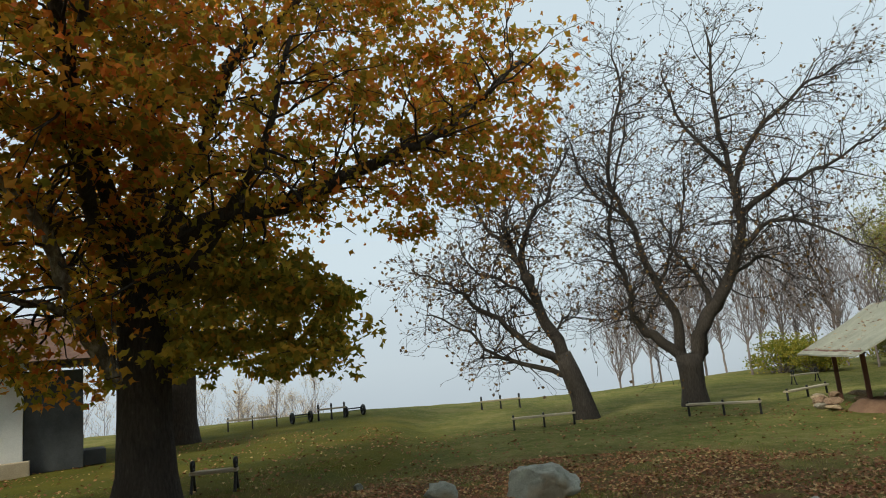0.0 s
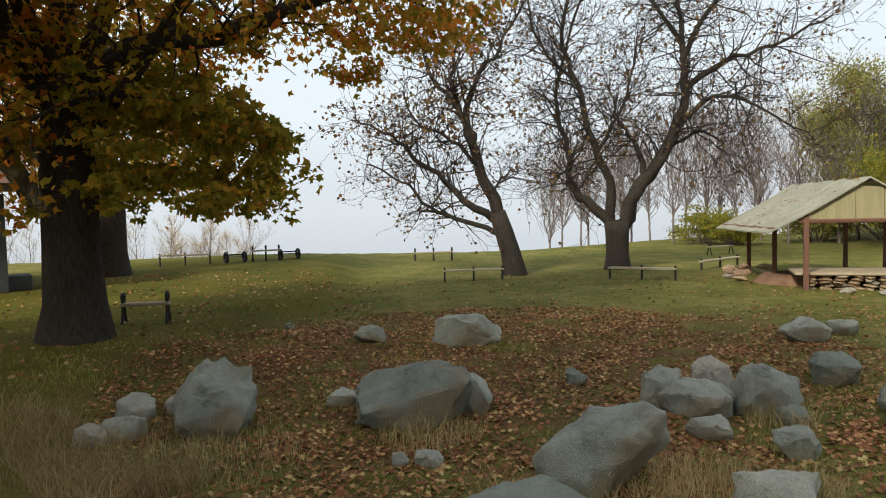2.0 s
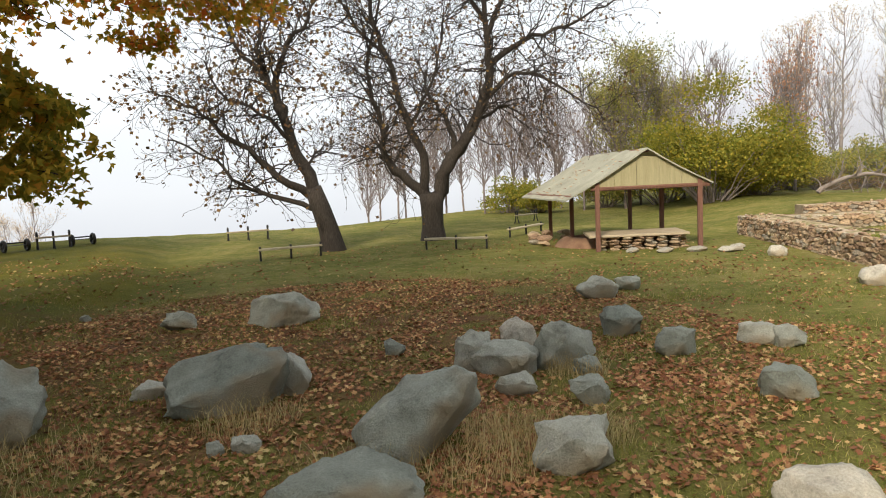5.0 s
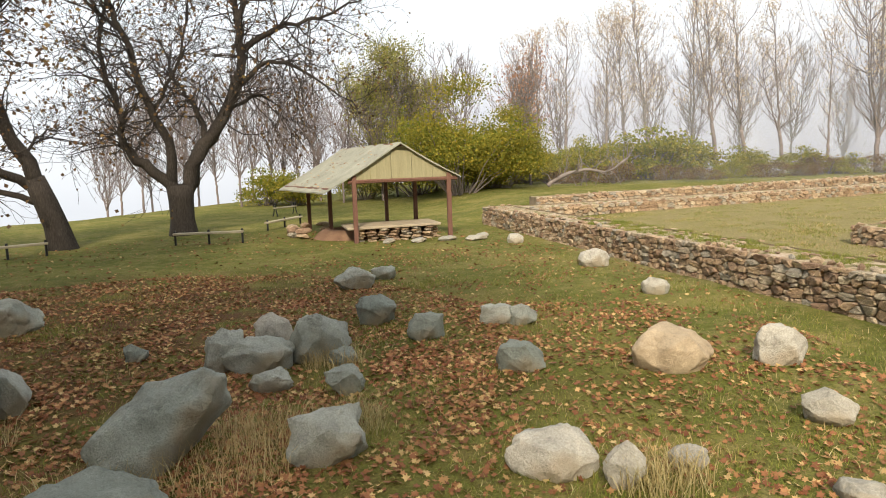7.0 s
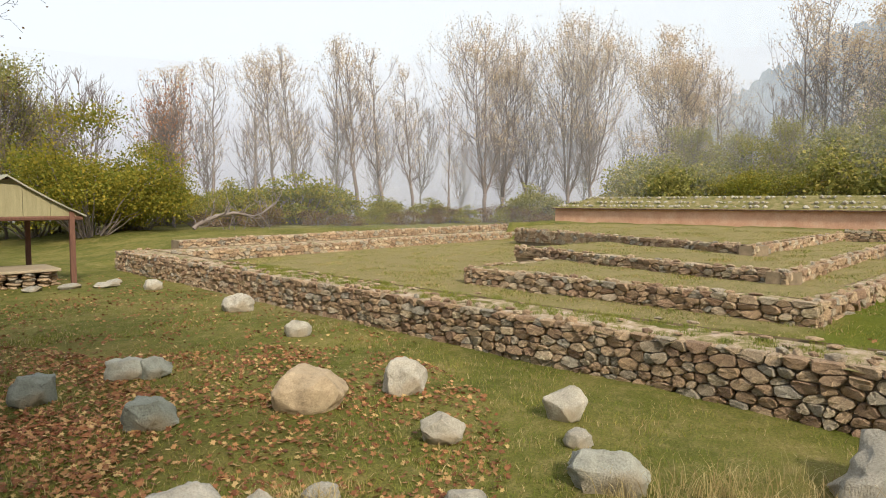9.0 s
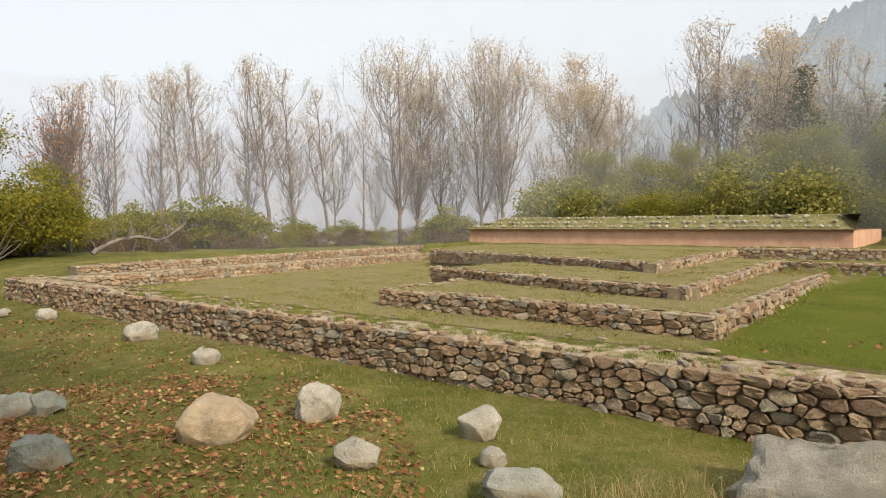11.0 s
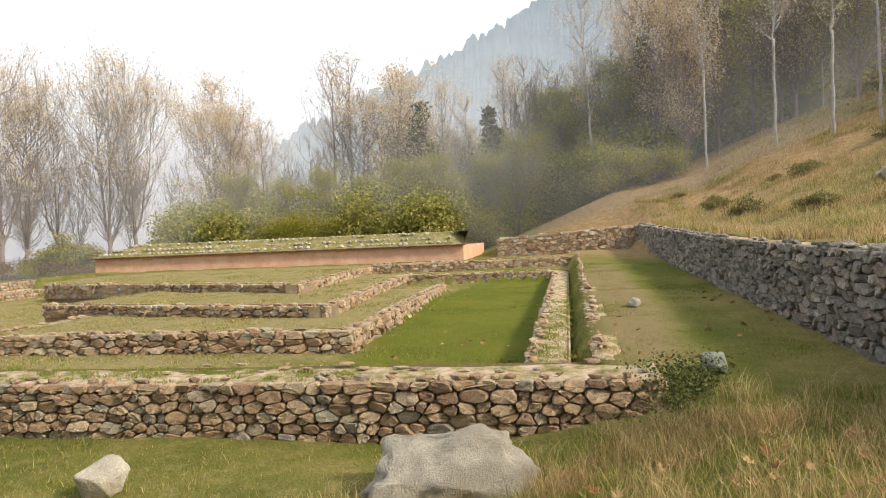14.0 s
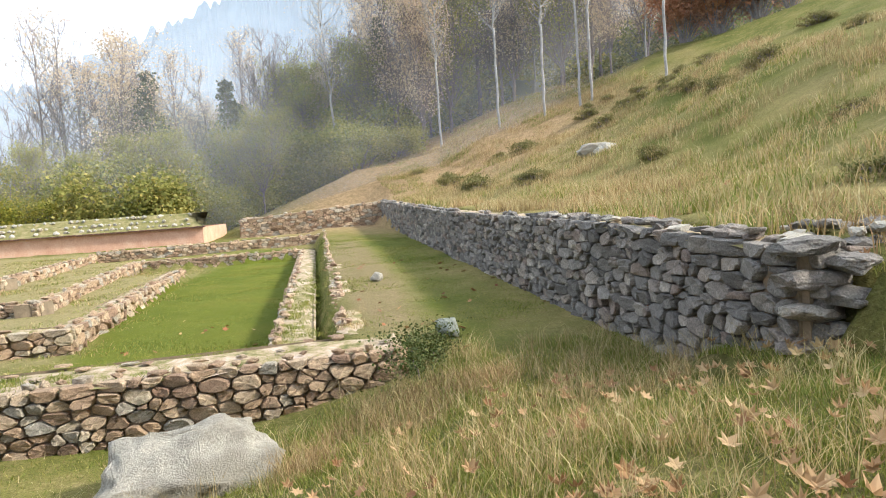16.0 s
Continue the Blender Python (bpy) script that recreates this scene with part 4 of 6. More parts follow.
def great_tree():
    g, low_leaves = Grower(3), Grower(4)
    g.lobed = low_leaves.lobed = True
    rng = g.rng
    at = (-6.0, 13.6)
    z0 = ground(*at)
    g.add([(0, 0, -0.3), (0, 0, 0.15), (0.02, 0, 0.7), (0.0, 0, 1.8), (0.02, 0, 2.8), (0.0, 0.05, 3.9)], [0.78, 0.68, 0.56, 0.5, 0.5, 0.46], 14)
    limbs = (
        ([(0, 0, 3.6), (-0.05, 0.1, 5.0), (0.15, 0.2, 7.4), (0.05, 0.2, 9.4), (0.3, 0.4, 12.5)], 0.38, 0.08),
        ([(0.05, 0, 3.4), (0.8, -0.3, 5.2), (2.7, -0.8, 5.8), (4.1, -1.0, 6.4), (5.3, -1.2, 6.9), (6.8, -1.4, 7.8), (8.4, -1.5, 9.2)], 0.27, 0.05),
        ([(0.1, 0, 4.2), (0.5, 0.2, 5.6), (1.4, 0.4, 7.9), (2.1, 0.6, 9.7), (3.4, 0.9, 11.2), (5.0, 1.0, 13.0)], 0.26, 0.06),
        ([(-0.3, 0, 2.4), (-0.9, -0.5, 3.3), (-1.3, -0.8, 4.4), (-1.7, -1.0, 5.4), (-2.6, -1.3, 6.4), (-4.5, -1.5, 7.2)], 0.22, 0.05),
        ([(-0.1, 0, 3.3), (-1.4, 0.2, 3.9), (-2.6, 0.3, 4.3), (-4.5, 0.4, 5.2)], 0.13, 0.04),
        ([(0, 0.1, 4.0), (-0.8, -1.2, 5.5), (-1.0, -2.6, 7.2), (-0.6, -3.6, 9.2)], 0.2, 0.05),
        ([(0, 0.1, 4.2), (0.9, 1.6, 5.6), (2.4, 3.2, 6.6), (4.4, 4.2, 7.0)], 0.18, 0.04),
        ([(0, 0.1, 4.4), (-1.6, 1.6, 6.2), (-3.6, 2.2, 8.0), (-5.5, 2.4, 10.5)], 0.2, 0.05),
        ([(0, -0.1, 4.4), (-1.0, -2.4, 7.4), (-1.4, -5.0, 10.0), (-1.6, -7.6, 11.4)], 0.2, 0.04),
        ([(0.1, -0.1, 3.6), (1.2, -1.6, 4.8), (2.0, -2.6, 6.4), (2.6, -3.0, 8.4)], 0.16, 0.04),
    )
    pale = Grower(31)
    for k, (pts, r0, r1) in enumerate(limbs):
        own = pale if k in (3, 4) else g
        p, r = own.limb(pts, r0, r1, 9)
        g.sprout(p, r, 2, 1.5, 1, -0.05, 0.8, 0.3, 3)

    def spray(own, c, n, wide, flat=0.3, size=0.165):
        """A flat, drooping spray of lobed leaves on a thin twig."""
        lean = Vector((rng.gauss(0, 0.35), rng.gauss(0, 0.35), 1)).normalized()
        a = lean.orthogonal().normalized()
        b = lean.cross(a)
        g.add([tuple(c + a * wide * 0.7 + lean * 0.05), tuple(c + a * 0.1), tuple(c - a * wide * 0.6 - lean * 0.1)], [0.012, 0.009, 0.005], 3)
        for _ in range(n):
            w, q = rng.uniform(0, 2 * math.pi), math.sqrt(rng.random()) * wide
            own.leaf(c + a * q * math.cos(w) + b * q * math.sin(w) * 0.75 + lean * (rng.uniform(-flat, flat) * wide - 0.35 * q * q), size, 0.7)

    g.leaves_at_tips(5, 0.17, 0.22)
    # the low skirt, from the trunk out to its tip over the lawn
    for _ in range(165):
        x = rng.uniform(0.2, 4.0)
        top = lerp_pts(((0, 6.5), (2.4, 5.6), (3.2, 4.9), (4.4, 4.0)), x)
        z = rng.uniform(2.9 + 0.1 * math.sin(x * 5), top)
        spray(low_leaves, Vector((x, rng.uniform(-2.2, 1.8), z - z0)), 46, rng.uniform(0.35, 0.62))
    for _ in range(150):
        x = rng.uniform(-6.5, -0.3)
        spray(g, Vector((x, rng.uniform(-1.5, 2.5), rng.uniform(2.7, 6.4) - z0)), 42, rng.uniform(0.35, 0.65))
    # the high crown
    for _ in range(430):
        w, q = rng.uniform(0, 2 * math.pi), math.sqrt(rng.random())
        x, y = -1.2 + 5.2 * q * math.cos(w), 3.4 * q * math.sin(w)
        spray(g, Vector((x, y, rng.uniform(6.0, 13.0) - z0)), 44, rng.uniform(0.4, 0.7))
    for _ in range(150):
        spray(g, Vector((rng.uniform(-6.0, 1.0), rng.uniform(-5.0, -1.5), rng.uniform(6.6, 11.5) - z0)), 44, rng.uniform(0.4, 0.7))
    # over the long bough
    for _ in range(300):
        x = 3.2 + 6.0 * rng.random() ** 0.9
        bough = lerp_pts(((3, 6.3), (5.3, 7.2), (6.8, 7.6), (9.4, 8.4)), x)
        hang = 0.2 if x < 5.2 else 1.5
        z = rng.uniform(bough - hang, lerp_pts(((3, 13), (6, 12.6), (8, 11.6), (9.4, 10.2)), x))
        spray(g, Vector((x, rng.uniform(-2.0, 1.8), z - z0)), 34, rng.uniform(0.32, 0.6))
    # out-of-view boughs over the bank, added for the shade they cast
    for _ in range(90):
        spray(g, Vector((rng.uniform(-5, 3.5), rng.uniform(-8.0, -3.0), rng.uniform(9.0, 12.5) - z0)), 44, rng.uniform(0.45, 0.75))
    tree = g.finish("maple_tree", "great old maple with dark trunk and orange-green autumn leaves", M_BARK, M_LEAF_GREAT, (at[0], at[1], z0), facing(at))
    piece("lower_crown", mesh("lower_crown", low_leaves.leaf_v, low_leaves.leaf_f, M_LEAF_GREEN), tree, "olive-green hanging leaves")
    piece("limb", mesh("limb", pale.wood_v, pale.wood_f, M_PLANE_BARK, True), tree, "pale mottled limb")
    return tree


def second_tree():
    g = Grower(4)
    rng = g.rng
    at = (-11.5, 29.2)
    z0 = ground(*at)
    g.add([(0, 0, -0.3), (0, 0, 0.2), (0, 0, 1.0), (0.05, 0, 2.6), (0, 0, 4.2), (-0.2, 0, 7), (0.1, 0, 10.5)], [0.85, 0.72, 0.6, 0.55, 0.5, 0.3, 0.1], 12)
    for k in range(9):
        w = k * 0.7
        p, r = g.limb([(0, 0, 3.6 + k * 0.4), (1.6 * math.cos(w), 1.6 * math.sin(w), 5 + k * 0.5), (4.2 * math.cos(w), 4.2 * math.sin(w), 6 + k * 0.7)], 0.18, 0.04)
        g.sprout(p, r, 1, 1.6, 1, 0.0, 0.8, 0.3, 3)
    g.leaves_at_tips(12, 0.24, 0.5)
    for _ in range(90):
        w = rng.uniform(0, 2 * math.pi)
        rad = rng.uniform(2.5, 5.5)
        c = Vector((rad * math.cos(w), rad * math.sin(w), 3.8 + rng.uniform(0, 5)))
        for _ in range(40):
            g.leaf(c + Vector((rng.gauss(0, 0.6), rng.gauss(0, 0.6), rng.gauss(0, 0.4))), 0.22)
    return g.finish("maple_tree", "dark-trunked maple with orange-green leaves by the fence", M_BARK, M_LEAF_GREAT, (at[0], at[1], z0), facing(at))


def leaning_tree():
    g = Grower(8)
    at = (5.0, 28.2)
    g.add([(0.12, 0, -0.3), (0.1, 0, 0.1), (-0.05, 0, 0.9), (-0.3, 0, 1.75), (-0.58, 0, 2.6)], [0.62, 0.5, 0.42, 0.4, 0.36], 12)
    limbs = (
        ([(-0.5, 0, 2.4), (-1.1, 0.1, 4.1), (-1.65, 0.1, 5.9), (-2.2, 0.2, 7.1), (-2.4, 0.3, 8.2), (-2.0, 0.4, 10.0)], 0.3, 0.05),
        ([(-0.5, 0, 2.3), (-1.6, -0.3, 2.9), (-2.7, -0.5, 4.0), (-3.85, -0.6, 4.9), (-4.8, -0.8, 5.8), (-6.2, -1.0, 6.5)], 0.2, 0.03),
        ([(-0.4, 0, 1.75), (-2.0, 0.4, 2.2), (-3.4, 0.6, 2.9), (-4.8, 0.8, 4.1), (-6.2, 0.8, 4.8)], 0.13, 0.03),
        ([(-1.55, 0.1, 5.6), (-1.7, 0.3, 6.9), (-1.2, 0.5, 8.5), (-0.4, 0.6, 9.4), (0.7, 0.8, 11.4)], 0.2, 0.04),
        ([(-1.2, 0.1, 4.4), (-2.4, -0.6, 5.6), (-3.6, -1.0, 6.2), (-4.2, -1.4, 7.5)], 0.1, 0.03),
        ([(-2.2, 0.2, 7.0), (-3.2, 0.3, 8.4), (-3.6, 0.6, 10.2)], 0.12, 0.03),
        ([(-0.9, 0, 3.4), (-0.2, 0.4, 4.2), (0.5, 0.6, 4.4)], 0.07, 0.02),
    )
    for pts, r0, r1 in limbs:
        p, r = g.limb(pts, r0, r1, 8, 0.1)
        g.sprout(p, r, 3, 1.45, 2, 0.05, 0.95, 0.25, 3, 0.007)
    g.leaves_at_tips(1, 0.16, 0.1, 0.5)
    for _ in range(900):
        q = g.tips[g.rng.randrange(len(g.tips))][0]
        if q.z > 5.5:
            g.leaf(q + Vector((g.rng.gauss(0, 0.15), g.rng.gauss(0, 0.15), g.rng.gauss(0, 0.15))), 0.2)
    z0 = ground(*at)
    return g.finish("walnut_tree", "leaning nearly bare tree with a few brown leaves", M_BARK, M_LEAF_BROWN, (at[0], at[1], z0), facing(at))


def forked_tree():
    g = Grower(9)
    at = (9.8, 29.1)
    g.add([(0, 0, -0.3), (0, 0, 0.1), (0, 0, 0.7), (0.0, 0, 1.5), (0.0, 0, 2.1)], [0.72, 0.58, 0.48, 0.5, 0.56], 12)
    limbs = (
        ([(-0.1, 0, 1.8), (-1.3, 0.1, 3.0), (-2.0, 0.2, 3.8), (-2.05, 0.3, 5.0), (-2.4, 0.4, 6.6), (-2.5, 0.4, 8.4), (-1.2, 0.5, 13.0)], 0.26, 0.04),
        ([(-0.3, 0, 2.1), (-0.35, -0.3, 3.8), (-1.1, -0.4, 6.0), (-1.6, -0.5, 8.0), (-2.2, -0.6, 10.2), (-1.3, -0.8, 13.5), (-1.3, -0.8, 15.7)], 0.24, 0.03),
        ([(0.2, 0, 1.9), (1.1, 0, 3.7), (2.2, 0, 5.2), (2.8, 0, 7.4), (2.7, 0.1, 9.2), (2.6, 0.2, 12.0), (2.75, 0.3, 16.0)], 0.38, 0.04),
        ([(2.5, 0, 6.0), (4.0, -0.4, 7.2), (5.7, -0.7, 6.5), (7.5, -1.0, 5.1)], 0.14, 0.02),
        ([(2.8, 0, 7.5), (4.4, 0.3, 8.6), (6.4, 0.5, 9.3), (8.6, 0.8, 10.3)], 0.16, 0.03),
        ([(1.2, 0, 3.9), (0.8, 0.3, 5.4), (0.2, 0.4, 6.3), (-0.3, 0.5, 8.0)], 0.16, 0.03),
        ([(2.7, 0, 8.8), (4.0, 0.5, 11.0), (6.0, 0.8, 12.8), (7.8, 1.0, 13.6)], 0.14, 0.03),
        ([(-1.7, -0.4, 8.2), (-3.2, -0.5, 9.8), (-3.8, -0.6, 12.4)], 0.1, 0.03),
        ([(2.7, 0.1, 9.6), (1.2, -0.6, 11.6), (0.6, -0.8, 14.2)], 0.12, 0.03),
        ([(-0.7, -0.3, 5.2), (0.4, -0.8, 7.2), (0.9, -1.0, 9.8)], 0.09, 0.03),
        ([(2.1, 0, 5.1), (3.6, 0.9, 5.9), (4.6, 1.4, 5.2)], 0.1, 0.02),
    )
    for pts, r0, r1 in limbs:
        p, r = g.limb(pts, r0, r1, 8, 0.1)
        g.sprout(p, r, 4, 1.9, 2, 0.0, 0.95, 0.25, 3, 0.008)
    g.leaves_at_tips(1, 0.15, 0.1, 0.5)
    z0 = ground(*at)
    return g.finish("walnut_tree", "old forked bare tree with twisted twigs and few brown leaves", M_BARK, M_LEAF_BROWN, (at[0], at[1], z0), facing(at))


def unseen_shade_tree(at, seed):
    """An unseen maple added behind the viewer to shade the hollow."""
    g = Grower(seed)
    rng = g.rng
    g.limb([(0, 0, -0.3), (0.1, 0, 2.5), (0, 0.1, 5), (0.2, 0, 9), (0, 0, 12)], 0.4, 0.06, 10, 0.05)
    for k in range(10):
        w = k * 0.68
        p, r = g.limb([(0, 0, 3.6 + k * 0.5), (2 * math.cos(w), 2 * math.sin(w), 6 + k * 0.4), (4.6 * math.cos(w), 4.6 * math.sin(w), 7.5 + k * 0.4)], 0.15, 0.04)
        g.sprout(p, r, 1, 1.5, 1, 0.0, 0.8, 0.3, 3)
    g.leaves_at_tips(12, 0.2, 0.4)
    for _ in range(150):
        w, rad = rng.uniform(0, 2 * math.pi), 5.2 * math.sqrt(rng.random())
        c = Vector((rad * math.cos(w), rad * math.sin(w), rng.uniform(5.5, 11)))
        for _ in range(45):
            g.leaf(c + Vector((rng.gauss(0, 0.5), rng.gauss(0, 0.5), rng.gauss(0, 0.2))), 0.2)
    return g.finish("maple_tree", "unseen maple added behind the viewer for its shade", M_BARK, M_LEAF_GREAT, (at[0], at[1], ground(*at)), 20)


great_tree()
unseen_shade_tree((-9.7, -2.4), 14)
unseen_shade_tree((-12.5, 2.0), 15)
unseen_shade_tree((-7.2, -3.2), 16).scale = (0.85, 0.85, 1.5)
second_tree()
leaning_tree()
forked_tree()


def poplar(seed, height=15.0, leaves=3, bark=None, leafmat=None, name="poplar_tree", label="tall slender poplar losing its pale orange leaves", fan=0.13, low=0.25, leaders=2, density=2, top=0.4, thick=0.013, lean=0.05):
    """An upswept tree: near-parallel stems with steep side boughs all along and leaves towards the top."""
    g = Grower(seed)
    rng = g.rng
    fork = height * low * rng.uniform(0.75, 1.2)
    lx = rng.uniform(-lean, lean) * height
    g.limb([(0, 0, -0.4), (lx * 0.1, 0, fork * 0.5), (lx * 0.3, 0, fork)], height * thick, height * thick * 0.82, 7, 0.04)
    for q in range(leaders):
        w = 2 * math.pi * q / leaders + rng.uniform(-0.6, 0.6)
        reach = height * fan * rng.uniform(0.25, 0.75) * (0.25 if q == 0 else 1.0)
        tall = height * (1.0 if q == 0 else rng.uniform(0.72, 0.96))
        x, y = math.cos(w) * reach, math.sin(w) * reach
        p, r = g.limb([(lx * 0.3, 0, fork * 0.95), (lx * 0.45 + x * 0.45, y * 0.45, fork + (tall - fork) * 0.25), (lx * 0.8 + x * 0.9, y * 0.9, fork + (tall - fork) * 0.62), (lx + x, y, tall)], height * thick * (0.75 if q == 0 else 0.5), 0.02, 5, 0.09)
        n = len(p)
        for k in range(1, n):
            share = k / n
            wide = height * (fan + 0.05) * (0.45 + 0.9 * share if share < 0.55 else 2.1 * (1.02 - share))
            for _ in range(density):
                a = rng.uniform(0, 2 * math.pi)
                d = Vector((math.cos(a), math.sin(a), rng.uniform(0.45, 1.3)))
                g.grow(p[k] + Vector((0, 0, rng.uniform(-0.3, 0.3))), d, max(0.7, wide) * rng.uniform(0.7, 1.25), 0.035, 2, 0.3, 0.55, 0.13, 3, 0.011)
    loose = 0.34
    for p, _ in g.tips:
        if p.z > height * top and rng.random() < 0.2 + 0.8 * p.z / height:
            for _ in range(leaves):
                g.leaf(p + Vector((rng.gauss(0, loose), rng.gauss(0, loose), rng.gauss(0, loose))), 0.13)
    return g.finish(name, label, bark or M_FAR_BARK, leafmat or M_LEAF_POPLAR, (0, 0, -50), group="far trees")


def conifer(seed, height):
    g = Grower(seed)
    rng = g.rng
    g.limb([(0, 0, -0.3), (0, 0, height * 0.5), (0, 0, height)], 0.2, 0.02, 6, 0.02)
    z = height * 0.12
    while z < height * 0.98:
        r = (height - z) * 0.26 + 0.2
        for _ in range(7):
            w = rng.uniform(0, 2 * math.pi)
            tip = Vector((math.cos(w) * r, math.sin(w) * r, z - r * 0.25))
            g.add([(0, 0, z), tuple(tip)], [0.03, 0.01], 3)
            for k in range(26):
                t = rng.uniform(0.25, 1.05)
                g.leaf(Vector((tip.x * t, tip.y * t, z - r * 0.25 * t)) + Vector((rng.gauss(0, 0.16), rng.gauss(0, 0.16), rng.gauss(0, 0.1))), 0.26, 0.6)
        z += height * 0.04
    return g.finish("spruce_tree", "dark green spruce in the woods", M_FAR_BARK, M_NEEDLE, (0, 0, -50), group="far trees")


def shrub(seed, w, h, leafmat, name="bush", label="dense yellow-green autumn bush", leaves=5200, size=0.16, bark=None):
    g = Grower(seed)
    rng = g.rng
    cl = []
    for _ in range(34):
        a, rr = rng.uniform(0, 2 * math.pi), math.sqrt(rng.random())
        x, y = rr * math.cos(a) * w * 0.45, rr * math.sin(a) * w * 0.45
        z = h * (0.18 + 0.78 * rng.random() * (1.1 - 0.6 * rr))
        cl.append(Vector((x, y, z)))
        g.limb([(x * 0.15, y * 0.15, -0.2), (x * 0.6, y * 0.6, z * 0.55), (x, y, z)], 0.05, 0.012, 4, 0.08)
    for i in range(leaves):
        c = cl[i % len(cl)]
        s = w * 0.085
        q = c + Vector((rng.gauss(0, s), rng.gauss(0, s), rng.gauss(0, h * 0.06)))
        if q.z > 0.02:
            g.leaf(q, size, 0.2)
    return g.finish(name, label, bark or M_TWIG, leafmat, (0, 0, -50), group="bushes", category="bush", stems=True)


def stand(tree, az, dist, scale=1.0, turn=0.0, sink=0.0):
    """A copy at a bearing (degrees right of north) and distance from the bank."""
    x, y = dist * math.sin(radians(az)), dist * math.cos(radians(az))
    c = copy_thing(tree, pose(x, y, ground(x, y) - sink, 0, 0, turn))
    c.scale = (scale, scale, scale)
    return c


def remove(tree):
    for o in (*tree.children_recursive, tree):
        bpy.data.objects.remove(o)


def plant_woods():
    rng = random.Random(21)
    pops = [poplar(100 + k, 14.0, 3, leaders=1 + k % 3, lean=0.17) for k in range(5)]
    bare = [poplar(110 + k, 11.0, 0, name="bare_tree", label="bare grey-brown tree in the mist", fan=0.15, low=0.18, leaders=3, density=2, thick=0.01) for k in range(3)]
    wide = [poplar(120 + k, 15.4, 5, fan=0.21, low=0.16, leaders=4, density=2, label="broad poplar with orange leaves in its crown", top=0.45, lean=0.18) for k in range(3)]
    gilt = poplar(126, 13.4, 11, fan=0.2, low=0.2, leaders=3, density=2, label="poplar with a full crown of orange leaves", top=0.35)
    birch = [poplar(130 + k, 15.0, 2, M_BIRCH, M_LEAF_POPLAR, "birch_tree", "white-trunked birch with thin yellow leaves", 0.08, 0.45, 1, 3, 0.3, 0.0062) for k in range(3)]
    rust = poplar(140, 7.5, 1, None, M_LEAF_RED, "small_tree", "small tree with rust-red leaves", 0.22, 0.25, 4)
    spruce = conifer(145, 13.0)
    yel = shrub(150, 7.0, 5.6, M_LEAF_YELLOW, label="dense round bush with yellow-green autumn leaves", leaves=24000, size=0.115)
    oliv = shrub(151, 6.0, 4.8, M_LEAF_OLIVE, label="olive-green autumn bush at the wood's edge", leaves=15000, size=0.15)
    oliv2 = shrub(152, 5.0, 3.6, M_LEAF_OLIVE, label="low olive-green thicket bush", leaves=8000, size=0.16)
    low = shrub(153, 4.0, 2.4, M_LEAF_YELLOW, label="low yellow-green bush behind the ruin", leaves=5000, size=0.13)
    soft = [poplar(160 + k, 10.0, 13, None, M_LEAF_OLIVE, "broadleaf_tree", "broad misty tree with olive-green leaves", 0.26, 0.2, 4, 2, 0.2, 0.012) for k in range(2)]
    tan = [poplar(165 + k, 12.0, 9, None, M_LEAF_POPLAR, "broadleaf_tree", "broad misty tree with tan leaves", 0.18, 0.2, 3, 2, 0.25, 0.012) for k in range(2)]
    # line of poplars beyond the ruin
    for az, d, s in ((45.5, 66, 0.9), (47.5, 68, 0.95), (49.8, 66, 0.97), (53, 66, 1.0), (54.6, 64, 1.0), (56.4, 64, 1.05), (59.6, 64, 1.06), (61.3, 62, 1.05), (63.4, 62, 1.02), (65.9, 62, 0.9)):
        stand(rng.choice(pops), az, d, s, rng.uniform(0, 360))
    for az, d, s in ((71.8, 60, 1.02), (73.2, 62, 0.9), (78.6, 60, 1.02), (80.6, 60, 0.95)):
        stand(rng.choice(wide), az, d, s, rng.uniform(0, 360))
    stand(gilt, 86.4, 62, 1.08)
    stand(gilt, 87.8, 63, 0.9, 130)
    for az, d, s in ((90.2, 64, 0.85), (68.8, 60, 0.75), (75.2, 62, 0.85), (96, 62, 1.2), (97.3, 64, 1.25), (100.5, 62, 1.1), (105, 58, 1.0), (108, 60, 0.95)):
        stand(rng.choice(pops), az, d, s, rng.uniform(0, 360))
    for az, d, s in ((103.3, 58, 1.05), (102.4, 60, 0.8), (108.9, 58, 0.95), (109.8, 60, 0.8), (121.5, 58, 0.9)):
        stand(spruce, az, d, s, rng.uniform(0, 360))
    for k in range(24):
        stand(rng.choice(bare), 13 + k * 1.2 + rng.uniform(-0.5, 0.5), rng.uniform(50, 64), rng.uniform(0.7, 1.05), rng.uniform(0, 360))
    for k in range(12):
        stand(rng.choice(bare), 46 + k * 3.4, rng.uniform(68, 82), rng.uniform(0.8, 1.1), rng.uniform(0, 360))
    # shore trees in the mist to the north-west
    for az in (-42, -39.5, -37, -35.5, -33, -31, -28.5, -27, -24.5, -23, -21.5, -20, -18, -16.5, -15.6, -14.8, -13.9, -13.1, -12.2, -11.5):
        stand(rng.choice(pops), az, rng.uniform(78, 92), rng.uniform(0.75, 1.0), rng.uniform(0, 360))
    # bushes and the small rust tree behind the shelter
    stand(yel, 41.0, 44, 1.3)
    stand(yel, 44.5, 46, 0.95, 70)
    stand(soft[0], 34.5, 50, 0.95)
    stand(oliv, 33.0, 54, 0.9, 80)
    stand(oliv2, 37.5, 50, 1.35, 80)
    stand(soft[1], 37.5, 54, 0.75, 40)
    stand(rust, 46.8, 50, 1.15)
